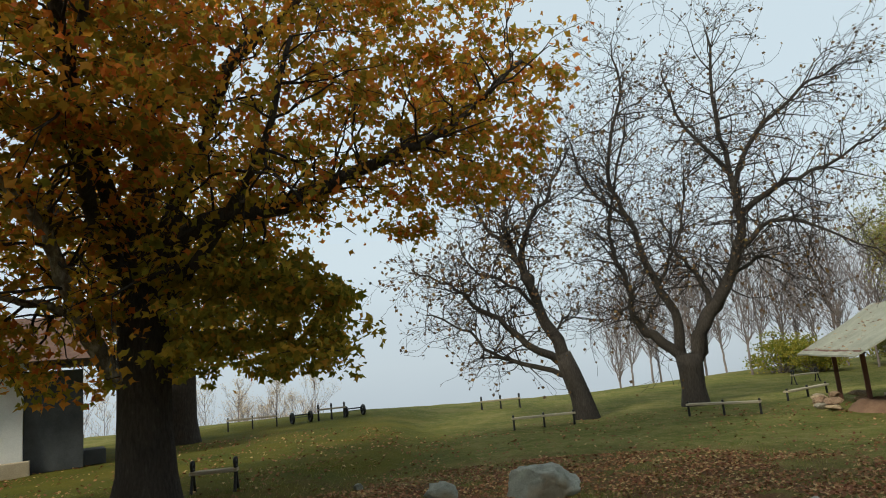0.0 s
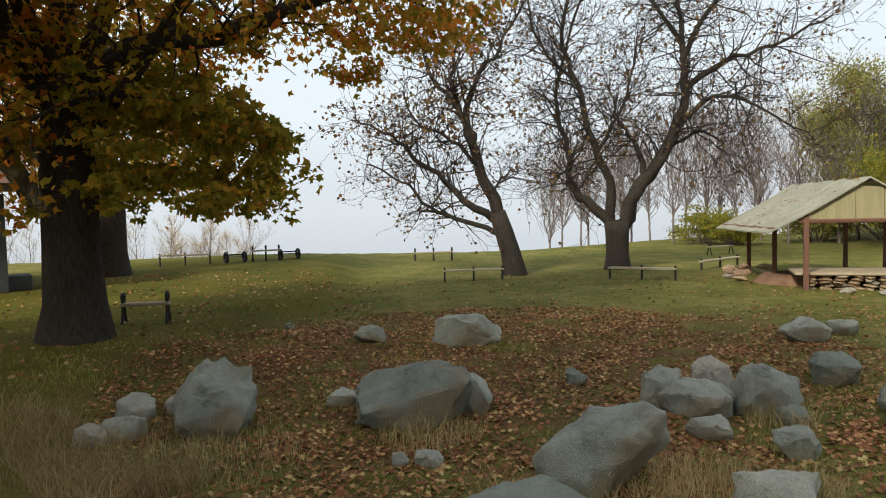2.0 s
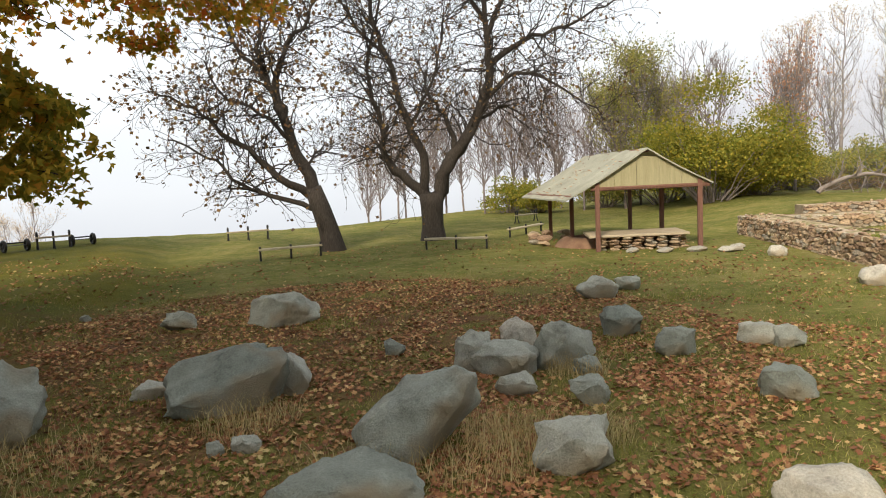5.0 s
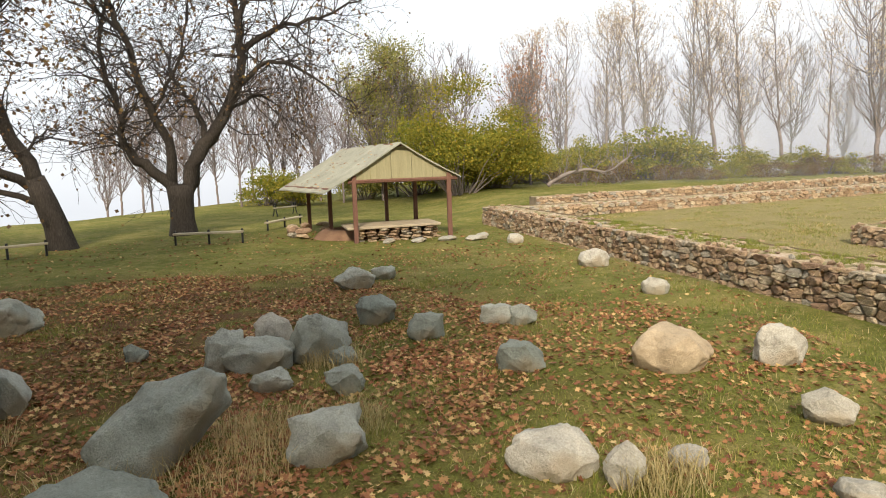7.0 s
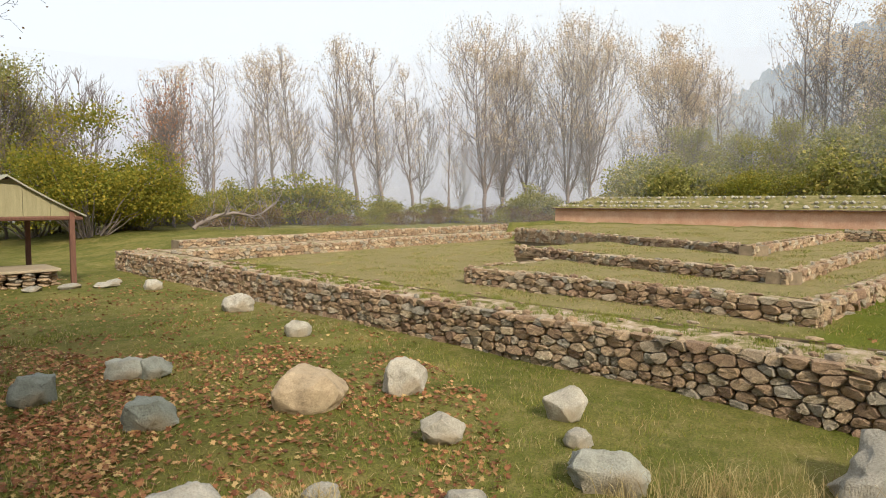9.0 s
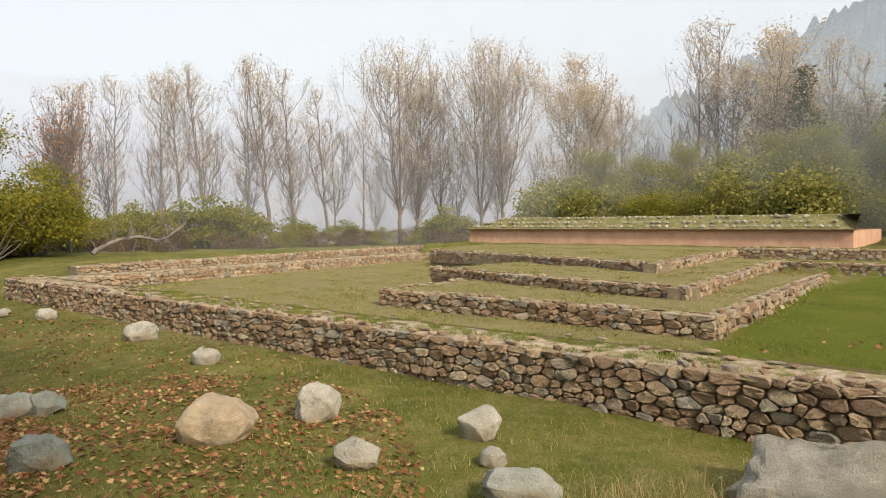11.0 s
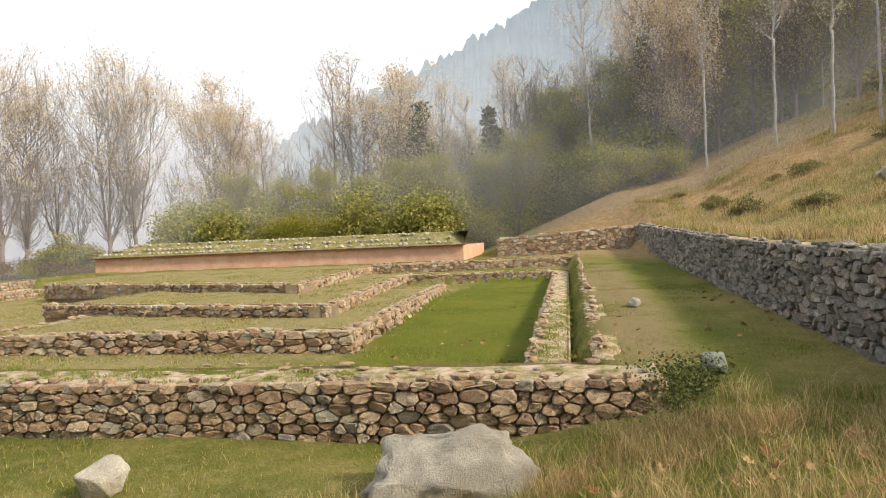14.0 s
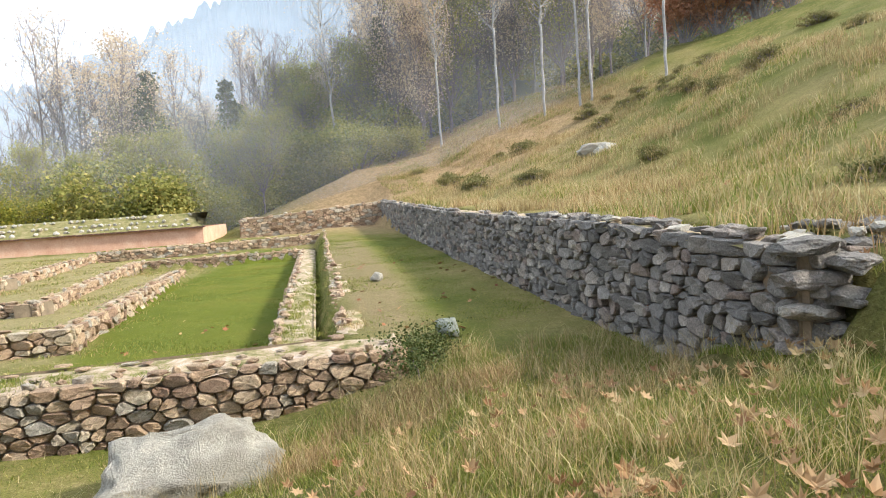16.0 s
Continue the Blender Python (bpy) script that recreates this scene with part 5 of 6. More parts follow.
    for az, d, s in ((43, 46, 1.0), (48.5, 52, 0.9), (51, 54, 1.2), (54, 54, 1.5), (56.5, 55, 1.7), (59, 56, 1.3), (63, 58, 1.0), (25, 52, 1.2), (27.5, 50, 1.0), (67, 58, 0.9), (84, 52, 1.2)):
        stand(low, az, d, s, rng.uniform(0, 360))
    for az, d, s in ((76, 56, 0.9), (46.2, 54, 1.0), (51, 58, 1.0)):
        stand(oliv2, az, d, s, rng.uniform(0, 360))
    dull = shrub(154, 4.5, 2.6, M_LEAF_BROWN, label="low brown brush at the misty wood's edge", leaves=2600, size=0.13)
    for k in range(26):
        stand(rng.choice((dull, dull, low)), 46 + k * 1.75 + rng.uniform(-0.6, 0.6), rng.uniform(50, 60), rng.uniform(0.5, 0.95), rng.uniform(0, 360), 0.2)
    # thicket behind the platform and up the hillside
    for k in range(20):
        stand(rng.choice((oliv, oliv2, oliv2, low)), 86.5 + k * 1.9 + rng.uniform(-0.8, 0.8), rng.uniform(52, 62), rng.choice((0.7, 1.0, 1.3, 1.7)), rng.uniform(0, 360))
    for k in range(26):
        stand(rng.choice(soft + tan + tan), 101 + k * 1.65 + rng.uniform(-0.8, 0.8), rng.uniform(54, 72), rng.uniform(0.65, 1.25), rng.uniform(0, 360))
    for k in range(22):
        az = 85.5 + k * 1.55 + rng.uniform(-0.7, 0.7)
        tall = rng.choice((0.6, 0.8, 1.0, 1.3, 1.55)) * (1.0 if az < 106 else 0.8)
        stand(rng.choice((oliv, oliv2, yel, oliv)), az, rng.uniform(48, 57), tall, rng.uniform(0, 360), 0.4)
    for k in range(8):
        stand(rng.choice(soft), 88 + k * 3.4 + rng.uniform(-1, 1), rng.uniform(50, 56), rng.uniform(0.5, 0.75), rng.uniform(0, 360))
    for k in range(9):
        stand(oliv, 90 + k * 3.7, rng.uniform(60, 70), rng.uniform(1.0, 1.6), rng.uniform(0, 360))
    for k in range(24):
        az = 92 + k * 2.2 + rng.uniform(-0.5, 0.5)
        stand(rng.choice(bare + bare + birch), az, rng.uniform(56, 76), rng.uniform(0.9, 1.3), rng.uniform(0, 360))
    for k in range(14):
        stand(rng.choice(pops), 104 + k * 3.2 + rng.uniform(-0.8, 0.8), rng.uniform(62, 80), rng.uniform(0.85, 1.15), rng.uniform(0, 360))
    for az, d, s in ((126, 52, 1.0), (130.9, 48, 1.0), (134.7, 47, 1.0), (137.6, 46, 1.0), (138.5, 46, 0.95), (144.3, 44, 1.05), (117.3, 54, 1.1)):
        stand(rng.choice(birch), az, d, s, rng.uniform(0, 360))
    for k in range(13):
        stand(rng.choice((oliv, oliv2, oliv)), 103 + k * 3.9, rng.uniform(66, 82), rng.uniform(1.9, 2.9), rng.uniform(0, 360), 1.0)
    for k in range(16):
        stand(rng.choice(pops + wide[:1]), 101 + k * 3.1 + rng.uniform(-1, 1), rng.uniform(70, 88), rng.uniform(0.9, 1.2), rng.uniform(0, 360))
    copse = shrub(155, 6.0, 6.0, M_LEAF_RED, "small_tree", "dense rust-red tree behind the hilltop", 9000, 0.2)
    for az, d, k in ((145.8, 54, 0.9), (148.2, 54, 1.05), (151.0, 53.5, 1.1), (153.2, 55, 0.9)):
        stand(copse, az, d, k, az * 7)
    for t in [gilt, dull] + soft + tan + pops + bare + wide + birch + [rust, copse, spruce, yel, oliv, oliv2, low]:
        remove(t)


plant_woods()


# ---- distance: lake and misty hills ----
def lake():
    m, nt, b = material("mist_grey_water", 0.5, 0.3)
    n = noise_tex(nt, 3.0, 3, 0.5)
    # mist over the water is painted into this grey base colour
    nt.links.new(ramp(nt, n, ((0.3, (0.3, 0.31, 0.34)), (0.7, (0.36, 0.37, 0.4)))), b.inputs["Base Color"])
    bump(nt, b, n, 0.05, 0.05)
    vs, fs = [], []
    for i in range(41):
        a = radians(-100 + 185 * i / 40)
        for d in (60, 200, 900):
            vs.append((d * math.sin(a), d * math.cos(a), -9.0))
    for i in range(40):
        for j in range(2):
            q = i * 3 + j
            fs.append([q, q + 3, q + 4, q + 1])
    tagged(new("water", mesh("water", vs, fs, m)), "still lake with mist haze painted into its colour", "lake", kind="structure")


def far_hill(name, label, az0, az1, dist, heights, col, glow):
    """A far, self-glowing wooded ridge with a ragged skyline of tree tops."""
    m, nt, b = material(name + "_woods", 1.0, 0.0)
    # painted haze: the emission colour pales towards the hill's foot
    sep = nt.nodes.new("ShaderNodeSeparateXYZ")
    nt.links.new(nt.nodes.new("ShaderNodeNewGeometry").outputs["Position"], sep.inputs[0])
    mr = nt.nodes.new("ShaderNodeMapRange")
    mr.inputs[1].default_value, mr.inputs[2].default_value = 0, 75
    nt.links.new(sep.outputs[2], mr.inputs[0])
    haze_paint = ramp(nt, mr.outputs[0], ((0.0, (0.56, 0.58, 0.6)), (0.35, (0.44, 0.48, 0.51)), (1.0, col)))
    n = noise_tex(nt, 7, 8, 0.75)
    c = mixc(nt, 0.5, haze_paint, ramp(nt, n, ((0.3, (0.38, 0.38, 0.38)), (0.7, (0.58, 0.58, 0.58)))), "OVERLAY")
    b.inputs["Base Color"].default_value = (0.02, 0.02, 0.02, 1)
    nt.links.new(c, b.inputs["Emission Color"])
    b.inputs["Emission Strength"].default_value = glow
    vs, fs = [], []
    steps, rows = 420, 12
    rng = random.Random(7)
    for i in range(steps + 1):
        deg = az0 + (az1 - az0) * i / steps
        az = radians(deg)
        h = lerp_pts(heights, deg)
        for j in range(rows):
            k = 0.965 * j / (rows - 2) if j < rows - 1 else 1.0
            d = dist * (0.72 + 0.28 * k)
            z = -12 + (h + 12) * k ** 0.9 + (2.2 * noise.noise((deg * 1.1, j * 0.7, 0)) + 1.6 * noise.noise((deg * 4, j * 0.9, 5)) + (rng.random() * 2.6 if j == rows - 1 else 0) if j else 0)
            vs.append((d * math.sin(az), d * math.cos(az), z))
    for i in range(steps):
        for j in range(rows - 1):
            q = i * rows + j
            fs.append([q, q + rows, q + rows + 1, q + 1])
    return tagged(new(name, mesh(name, vs, fs, m)), label, "hill", kind="structure")


lake()
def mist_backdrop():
    """Glowing sheet far behind everything, painted as lake and valley mist, sky-bright at top."""
    m = bpy.data.materials.new("glowing_mist_paint")
    m.use_nodes = True
    nt = m.node_tree
    nt.nodes.clear()
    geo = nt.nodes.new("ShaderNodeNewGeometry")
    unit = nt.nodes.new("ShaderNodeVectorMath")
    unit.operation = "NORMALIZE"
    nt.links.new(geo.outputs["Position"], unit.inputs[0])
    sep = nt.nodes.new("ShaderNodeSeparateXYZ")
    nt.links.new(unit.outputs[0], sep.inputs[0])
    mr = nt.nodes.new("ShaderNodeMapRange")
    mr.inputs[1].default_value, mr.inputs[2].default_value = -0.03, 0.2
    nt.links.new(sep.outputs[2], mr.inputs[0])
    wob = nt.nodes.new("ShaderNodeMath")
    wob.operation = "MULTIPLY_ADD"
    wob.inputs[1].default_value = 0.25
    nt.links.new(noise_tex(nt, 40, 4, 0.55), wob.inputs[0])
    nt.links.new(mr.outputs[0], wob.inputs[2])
    # mist brightness painted into the emission, darker low down and towards the woods
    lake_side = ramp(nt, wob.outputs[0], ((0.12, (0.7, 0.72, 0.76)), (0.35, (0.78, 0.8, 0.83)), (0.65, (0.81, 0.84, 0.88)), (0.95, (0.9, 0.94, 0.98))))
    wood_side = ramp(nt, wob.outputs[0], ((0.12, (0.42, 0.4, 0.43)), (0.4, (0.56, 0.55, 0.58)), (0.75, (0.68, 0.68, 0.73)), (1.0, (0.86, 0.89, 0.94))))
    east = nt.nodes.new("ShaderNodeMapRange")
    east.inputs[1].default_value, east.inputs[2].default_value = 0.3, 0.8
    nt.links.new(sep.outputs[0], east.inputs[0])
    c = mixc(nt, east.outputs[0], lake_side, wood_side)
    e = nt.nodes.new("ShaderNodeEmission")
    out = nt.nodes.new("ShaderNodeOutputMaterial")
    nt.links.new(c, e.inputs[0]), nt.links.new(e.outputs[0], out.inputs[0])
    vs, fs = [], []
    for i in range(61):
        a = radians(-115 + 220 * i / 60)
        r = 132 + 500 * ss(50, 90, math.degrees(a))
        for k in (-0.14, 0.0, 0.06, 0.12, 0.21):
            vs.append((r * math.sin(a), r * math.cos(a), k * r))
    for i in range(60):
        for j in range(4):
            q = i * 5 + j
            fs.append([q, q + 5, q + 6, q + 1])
    tagged(new("backdrop", mesh("backdrop", vs, fs, m, True)), "glowing backdrop sheet painted as pale lavender mist", "mist", kind="structure")


far_hill("backdrop_hill", "glowing backdrop hill with mist haze painted into its colour", 83, 178, 195, ((83, 4), (88, 20), (90.5, 28), (98, 42), (105.7, 54), (114.8, 70), (125, 84), (140, 96), (178, 102)), (0.25, 0.31, 0.35), 1.0)
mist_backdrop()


def mist_bank(dist, thin, seed):
    """A translucent sheet standing in for haze before the woods, lit by the daylight."""
    m = bpy.data.materials.new("haze_veil")
    m.use_nodes = True
    nt = m.node_tree
    nt.nodes.clear()
    geo = nt.nodes.new("ShaderNodeNewGeometry")
    sep = nt.nodes.new("ShaderNodeSeparateXYZ")
    nt.links.new(geo.outputs["Position"], sep.inputs[0])
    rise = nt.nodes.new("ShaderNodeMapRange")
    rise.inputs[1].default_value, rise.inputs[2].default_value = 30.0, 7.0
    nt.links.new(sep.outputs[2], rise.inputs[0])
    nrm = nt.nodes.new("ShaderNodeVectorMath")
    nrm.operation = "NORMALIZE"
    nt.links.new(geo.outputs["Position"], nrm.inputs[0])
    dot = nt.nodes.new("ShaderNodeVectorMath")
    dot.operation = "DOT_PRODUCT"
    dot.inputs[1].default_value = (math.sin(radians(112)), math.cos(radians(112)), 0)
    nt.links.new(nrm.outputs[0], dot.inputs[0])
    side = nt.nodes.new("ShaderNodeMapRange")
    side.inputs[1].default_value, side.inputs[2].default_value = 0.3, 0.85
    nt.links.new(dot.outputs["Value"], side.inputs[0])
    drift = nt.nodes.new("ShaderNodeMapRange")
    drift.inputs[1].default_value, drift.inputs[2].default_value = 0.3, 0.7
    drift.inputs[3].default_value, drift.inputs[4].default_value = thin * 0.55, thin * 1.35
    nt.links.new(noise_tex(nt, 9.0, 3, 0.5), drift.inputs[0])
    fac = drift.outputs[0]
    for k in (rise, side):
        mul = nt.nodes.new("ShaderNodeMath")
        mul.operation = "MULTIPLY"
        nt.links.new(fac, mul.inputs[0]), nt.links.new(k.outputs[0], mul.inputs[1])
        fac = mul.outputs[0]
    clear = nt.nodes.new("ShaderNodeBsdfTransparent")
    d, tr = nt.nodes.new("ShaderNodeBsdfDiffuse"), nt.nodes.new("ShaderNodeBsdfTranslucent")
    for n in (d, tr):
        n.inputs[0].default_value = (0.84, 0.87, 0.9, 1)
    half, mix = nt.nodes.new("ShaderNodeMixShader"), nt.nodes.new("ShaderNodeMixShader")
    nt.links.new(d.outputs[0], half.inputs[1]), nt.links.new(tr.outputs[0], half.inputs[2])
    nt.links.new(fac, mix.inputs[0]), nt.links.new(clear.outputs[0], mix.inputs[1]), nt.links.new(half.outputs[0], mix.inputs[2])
    out = nt.nodes.new("ShaderNodeOutputMaterial")
    nt.links.new(mix.outputs[0], out.inputs[0])
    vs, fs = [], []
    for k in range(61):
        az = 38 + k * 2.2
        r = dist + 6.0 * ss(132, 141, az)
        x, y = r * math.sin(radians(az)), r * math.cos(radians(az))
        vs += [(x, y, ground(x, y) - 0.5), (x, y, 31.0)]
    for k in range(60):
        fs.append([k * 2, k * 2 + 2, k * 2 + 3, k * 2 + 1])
    tagged(new("mist_bank", mesh("mist_bank", vs, fs, m, True)), "translucent pale sheet standing in for haze before the woods", "mist", kind="structure")


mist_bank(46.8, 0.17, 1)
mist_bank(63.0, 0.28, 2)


# ---- shelter over the excavated kiln ----
def shelter():
    t = thing("shelter", "open timber shelter with faded felt roof over a kiln", "shelter")

    def P(u, v, z=0.0):
        x, y = to_xy(20.4, v)
        k = (u - 20.4) * 0.42
        return (x + k * 0.242, y + k * 0.97, z)

    ridge, left, right = (-4.3, 3.38), (-7.0, 1.78), (-2.25, 2.18)
    ua, ub = 20.4, 36.5
    for u, v, top in ((20.8, -5.9, 2.3), (20.8, -2.6, 2.3), (28.0, -2.6, 2.3), (35.6, -2.6, 2.3), (28.0, -5.9, 2.3), (35.6, -5.9, 2.3)):
        x, y, _ = P(u, v)
        me = mesh("post", *box(0, 0, top / 2 - 0.1, 0.15, 0.15, top + 0.2, 0.015), M_POST)
        piece("post", me, t, "red-brown timber post", pose(x, y, ground(x, y), 0, 0, -25))

    def slab(a, b, thick, n=14):
        """A roof slope from the ridge to an eave, slightly sagging."""
        vs, fs = [], []
        for i in range(n + 1):
            u = ua + (ub - ua) * i / n
            for j in range(5):
                k = j / 4
                v, z = a[0] + (b[0] - a[0]) * k, a[1] + (b[1] - a[1]) * k
                z += 0.035 * noise.noise((u * 0.9, v * 0.9, 4)) - 0.05 * math.sin(math.pi * k)
                vs.append(P(u, v, z))
        m = len(vs)
        vs += [(x, y, z - thick) for x, y, z in vs]
        for i in range(n):
            for j in range(4):
                q = i * 5 + j
                fs += [[q, q + 1, q + 6, q + 5], [m + q, m + q + 5, m + q + 6, m + q + 1]]
        for i in range(n):
            for q in (i * 5, i * 5 + 4):
                fs.append([q, q + 5, m + q + 5, m + q])
        for base in (0, n * 5):
            for j in range(4):
                q = base + j
                fs.append([q, q + 1, m + q + 1, m + q])
        return vs, fs

    piece("roof", mesh("roof", *slab(ridge, left, 0.05), M_ROOF), t, "long faded felt roof slope")
    piece("roof", mesh("roof", *slab((ridge[0], ridge[1] - 0.004), right, 0.05), M_ROOF), t, "short roof slope")
    rng = random.Random(33)
    lv, lf = [], []
    for _ in range(80):
        u, k = rng.uniform(ua + 0.3, ub - 0.3), rng.random() ** 0.7
        v, z = ridge[0] + (left[0] - ridge[0]) * k, ridge[1] + (left[1] - ridge[1]) * k
        x, y, z = P(u, v, z + 0.03)
        q, s, a = len(lv), rng.uniform(0.03, 0.065), rng.uniform(0, 6.28)
        lv += [(x + s * math.cos(a + w), y + s * math.sin(a + w), z + 0.02 * (i % 2)) for i, w in enumerate((0, 1.3, 2.6, 3.9, 5.2))]
        lf.append([q, q + 1, q + 2, q + 3, q + 4])
    tagged(piece("roof_leaves", mesh("roof_leaves", lv, lf, M_FALLEN), t, "fallen leaves lying on the roof"), kind="stuff")
    # boarded gable towards the rocks
    n = 5
    for i in range(n):
        v0, v1 = -6.05 + 3.6 * i / n, -6.05 + 3.6 * (i + 1) / n - 0.012
        def roofz(v):
            return ridge[1] - 0.07 - (abs(v - ridge[0]) * (0.593 if v < ridge[0] else 0.585))
        z0 = 2.14 - 0.0
        if roofz(v0) < z0 + 0.02 and roofz(v1) < z0 + 0.02:
            continue
        a, b = max(z0 + 0.01, roofz(v0)), max(z0 + 0.01, roofz(v1))
        q = [P(20.75, v0, z0), P(20.75, v1, z0), P(20.75, v1, b), P(20.75, v0, a), P(20.79, v0, z0), P(20.79, v1, z0), P(20.79, v1, b), P(20.79, v0, a)]
        piece("board", mesh("board", q, [[0, 1, 2, 3], [5, 4, 7, 6], [0, 4, 5, 1], [3, 2, 6, 7], [0, 3, 7, 4], [1, 5, 6, 2]], M_GABLE), t)
    for a, b in ((P(20.8, -6.1, 2.1), P(20.8, -2.3, 2.1)), (P(20.8, -2.6, 2.12), P(36, -2.6, 2.12)), (P(20.6, -6.75, 1.86), P(36, -6.75, 1.86)), (P(20.45, -4.3, 3.3), P(36.3, -4.3, 3.3))):
        piece("beam", mesh("beam", *tube([a, b], [0.07, 0.07], 6), M_POST), t)
    return t


def kiln():
    t = thing("kiln", "excavated clay kiln with stone edge and sandy slab", "ruin")
    rng = random.Random(31)

    def P(u, v):
        x, y = to_xy(20.4, v)
        k = (u - 20.4) * 0.42
        return x + k * 0.242, y + k * 0.97

    # clay mound
    vs, fs = [], []
    rings, seg = 5, 28
    cx, cy = P(26.5, -5.2)
    for r in range(rings + 1):
        for s in range(seg):
            w = 2 * math.pi * s / seg
            k = r / rings
            rad = 1 - k * 0.55
            u, v = 26.8 + 3.2 * rad * math.cos(w), -5.0 + 1.7 * rad * math.sin(w)
            x, y = P(u, v)
            z = (0.0, 0.2, 0.34, 0.38, 0.2, 0.05)[r] + 0.06 * noise.noise((x, y, 1))
            vs.append((x, y, z - 0.03))
    for r in range(rings):
        for s in range(seg):
            q, p = r * seg + s, r * seg + (s + 1) % seg
            fs.append([q, p, p + seg, q + seg])
    fs.append([rings * seg + s for s in range(seg)])
    piece("clay_bank", mesh("clay_bank", vs, fs, M_CLAY, True), t, "reddish clay bank")
    # masonry block with a slab
    for row in range(5):
        for i in range(7):
            v = -5.6 + i * 0.4 + rng.uniform(-0.05, 0.05)
            x, y = P(21.9 + rng.uniform(-0.05, 0.05), v)
            vs, fs = lump(rng, 2, 0.12, 10)
            w = rng.uniform(0.2, 0.34)
            me = mesh("stone", [(a * w, b * 0.22, c * 0.075) for a, b, c in vs], fs, M_RUBBLE)
            piece("stone", me, t, m=pose(x, y, 0.03 + row * 0.095, 0, 0, 65 + rng.uniform(-8, 8)))
        for i in range(4):
            x, y = P(22.4 + i * 0.9, -2.95)
            vs, fs = lump(rng, 2, 0.12, 10)
            w = rng.uniform(0.2, 0.34)
            me = mesh("stone", [(a * w, b * 0.22, c * 0.075) for a, b, c in vs], fs, M_RUBBLE)
            piece("stone", me, t, m=pose(x, y, 0.03 + row * 0.095, 0, 0, -25 + rng.uniform(-8, 8)))
    x, y = P(23.6, -4.3)
    vs, fs = box(0, 0, 0, 1.9, 3.3, 0.09, 0.02)
    piece("slab", mesh("slab", [(a, b, c + 0.03 * noise.noise((a, b, 0))) for a, b, c in vs], fs, M_SLAB), t, "sandy flat slab", pose(x, y, 0.5, 0, 0, 65))
    for u, v, s in ((33.5, -6.3, 0.3), (33.2, -5.6, 0.36), (32.8, -6.9, 0.3), (30.5, -7.1, 0.34), (29.2, -7.2, 0.3), (27.6, -7.0, 0.33), (24.9, -3.4, 0.3), (25.6, -3.2, 0.26)):
        for row in range(2):
            x, y = P(u + rng.uniform(-0.1, 0.1), v)
            vs, fs = lump(rng, 2, 0.14, 10)
            me = mesh("stone", [(a * s, b * s * 0.8, c * 0.13) for a, b, c in vs], fs, M_RUBBLE)
            piece("stone", me, t, m=pose(x, y, 0.1 + row * 0.2, 0, 0, rng.uniform(0, 360)))
    return t


shelter()
kiln()


# ---- fences and benches ----
def rail(a, b, label, posts=3, h=0.42, scroll=False):
    """A low rail on posts from a to b."""
    dx, dy = b[0] - a[0], b[1] - a[1]
    L = math.hypot(dx, dy)
    turn = math.degrees(math.atan2(dy, dx))
    zc = ground((a[0] + b[0]) / 2, (a[1] + b[1]) / 2)
    t = thing("rail_bench", label, "bench", ((a[0] + b[0]) / 2, (a[1] + b[1]) / 2, zc), turn, "low benches")
    vs, fs = box(0, 0, h, L, 0.26, 0.075, 0.015)
    piece("plank", mesh("plank", vs, fs, M_WOOD), t, "weathered wooden plank")
    for k in range(posts):
        x = -L / 2 + 0.05 + (L - 0.1) * k / (posts - 1)
        gx, gy = a[0] + dx * k / (posts - 1), a[1] + dy * k / (posts - 1)
        dz = ground(gx, gy) - zc
        if scroll:
            chunks = []
            for s in (-1, 1):
                chunks.append(tube([(x, s * 0.19, dz - 0.05), (x, s * 0.1, dz + 0.2), (x, s * 0.05, h + 0.02), (x, s * 0.09, h + 0.16), (x, s * 0.02, h + 0.24)], [0.035, 0.03, 0.03, 0.04, 0.045], 6))
            ring = [(x, 0.09 * math.cos(w * 0.5236), h + 0.16 + 0.09 * math.sin(w * 0.5236)) for w in range(13)]
            chunks.append(tube(ring, [0.028] * 13, 5))
            piece("iron_end", mesh("iron_end", *join(*chunks), M_IRON, True), t, "scrolled black iron end")
        else:
            piece("post", mesh("post", *box(x, 0, (h + 0.12 + dz) / 2, 0.07, 0.07, h + 0.12 - dz, 0.01), M_IRON), t, "dark post")
    return t


def wheel_bench(x, y, turn):
    """A park bench with spoked cartwheel ends."""
    t = thing("cartwheel_bench", "dark wooden park bench with cartwheel ends", "bench", (x, y, ground(x, y)), turn, "benches by the fence")
    t.scale = (0.62, 0.62, 0.62)
    for k in range(4):
        piece("slat", mesh("slat", *box(0, -0.18 + k * 0.12, 0.45, 1.5, 0.09, 0.035, 0.008), M_IRON), t)
    for k in range(1):
        piece("slat", mesh("slat", *box(0, 0.28 + k * 0.03, 0.6 + k * 0.13, 1.5, 0.03, 0.1, 0.008), M_IRON), t)
    for s in (-1, 1):
        chunks = [tube([(s * 0.75, 0.36 * math.cos(w * 0.3927), 0.42 + 0.36 * math.sin(w * 0.3927)) for w in range(17)], [0.1] * 17, 6)]
        for w in range(8):
            chunks.append(tube([(s * 0.75, 0, 0.42), (s * 0.75, 0.35 * math.cos(w * 0.7854), 0.42 + 0.35 * math.sin(w * 0.7854))], [0.02, 0.02], 5))
        wheel = piece("wheel", mesh("wheel", *join(*chunks), M_IRON, True), t, "spoked cartwheel end")
        piece("hub", mesh("hub", *tube([(s * 0.68, 0, 0.42), (s * 0.82, 0, 0.42)], [0.07, 0.06], 8), M_IRON), wheel)
    return t


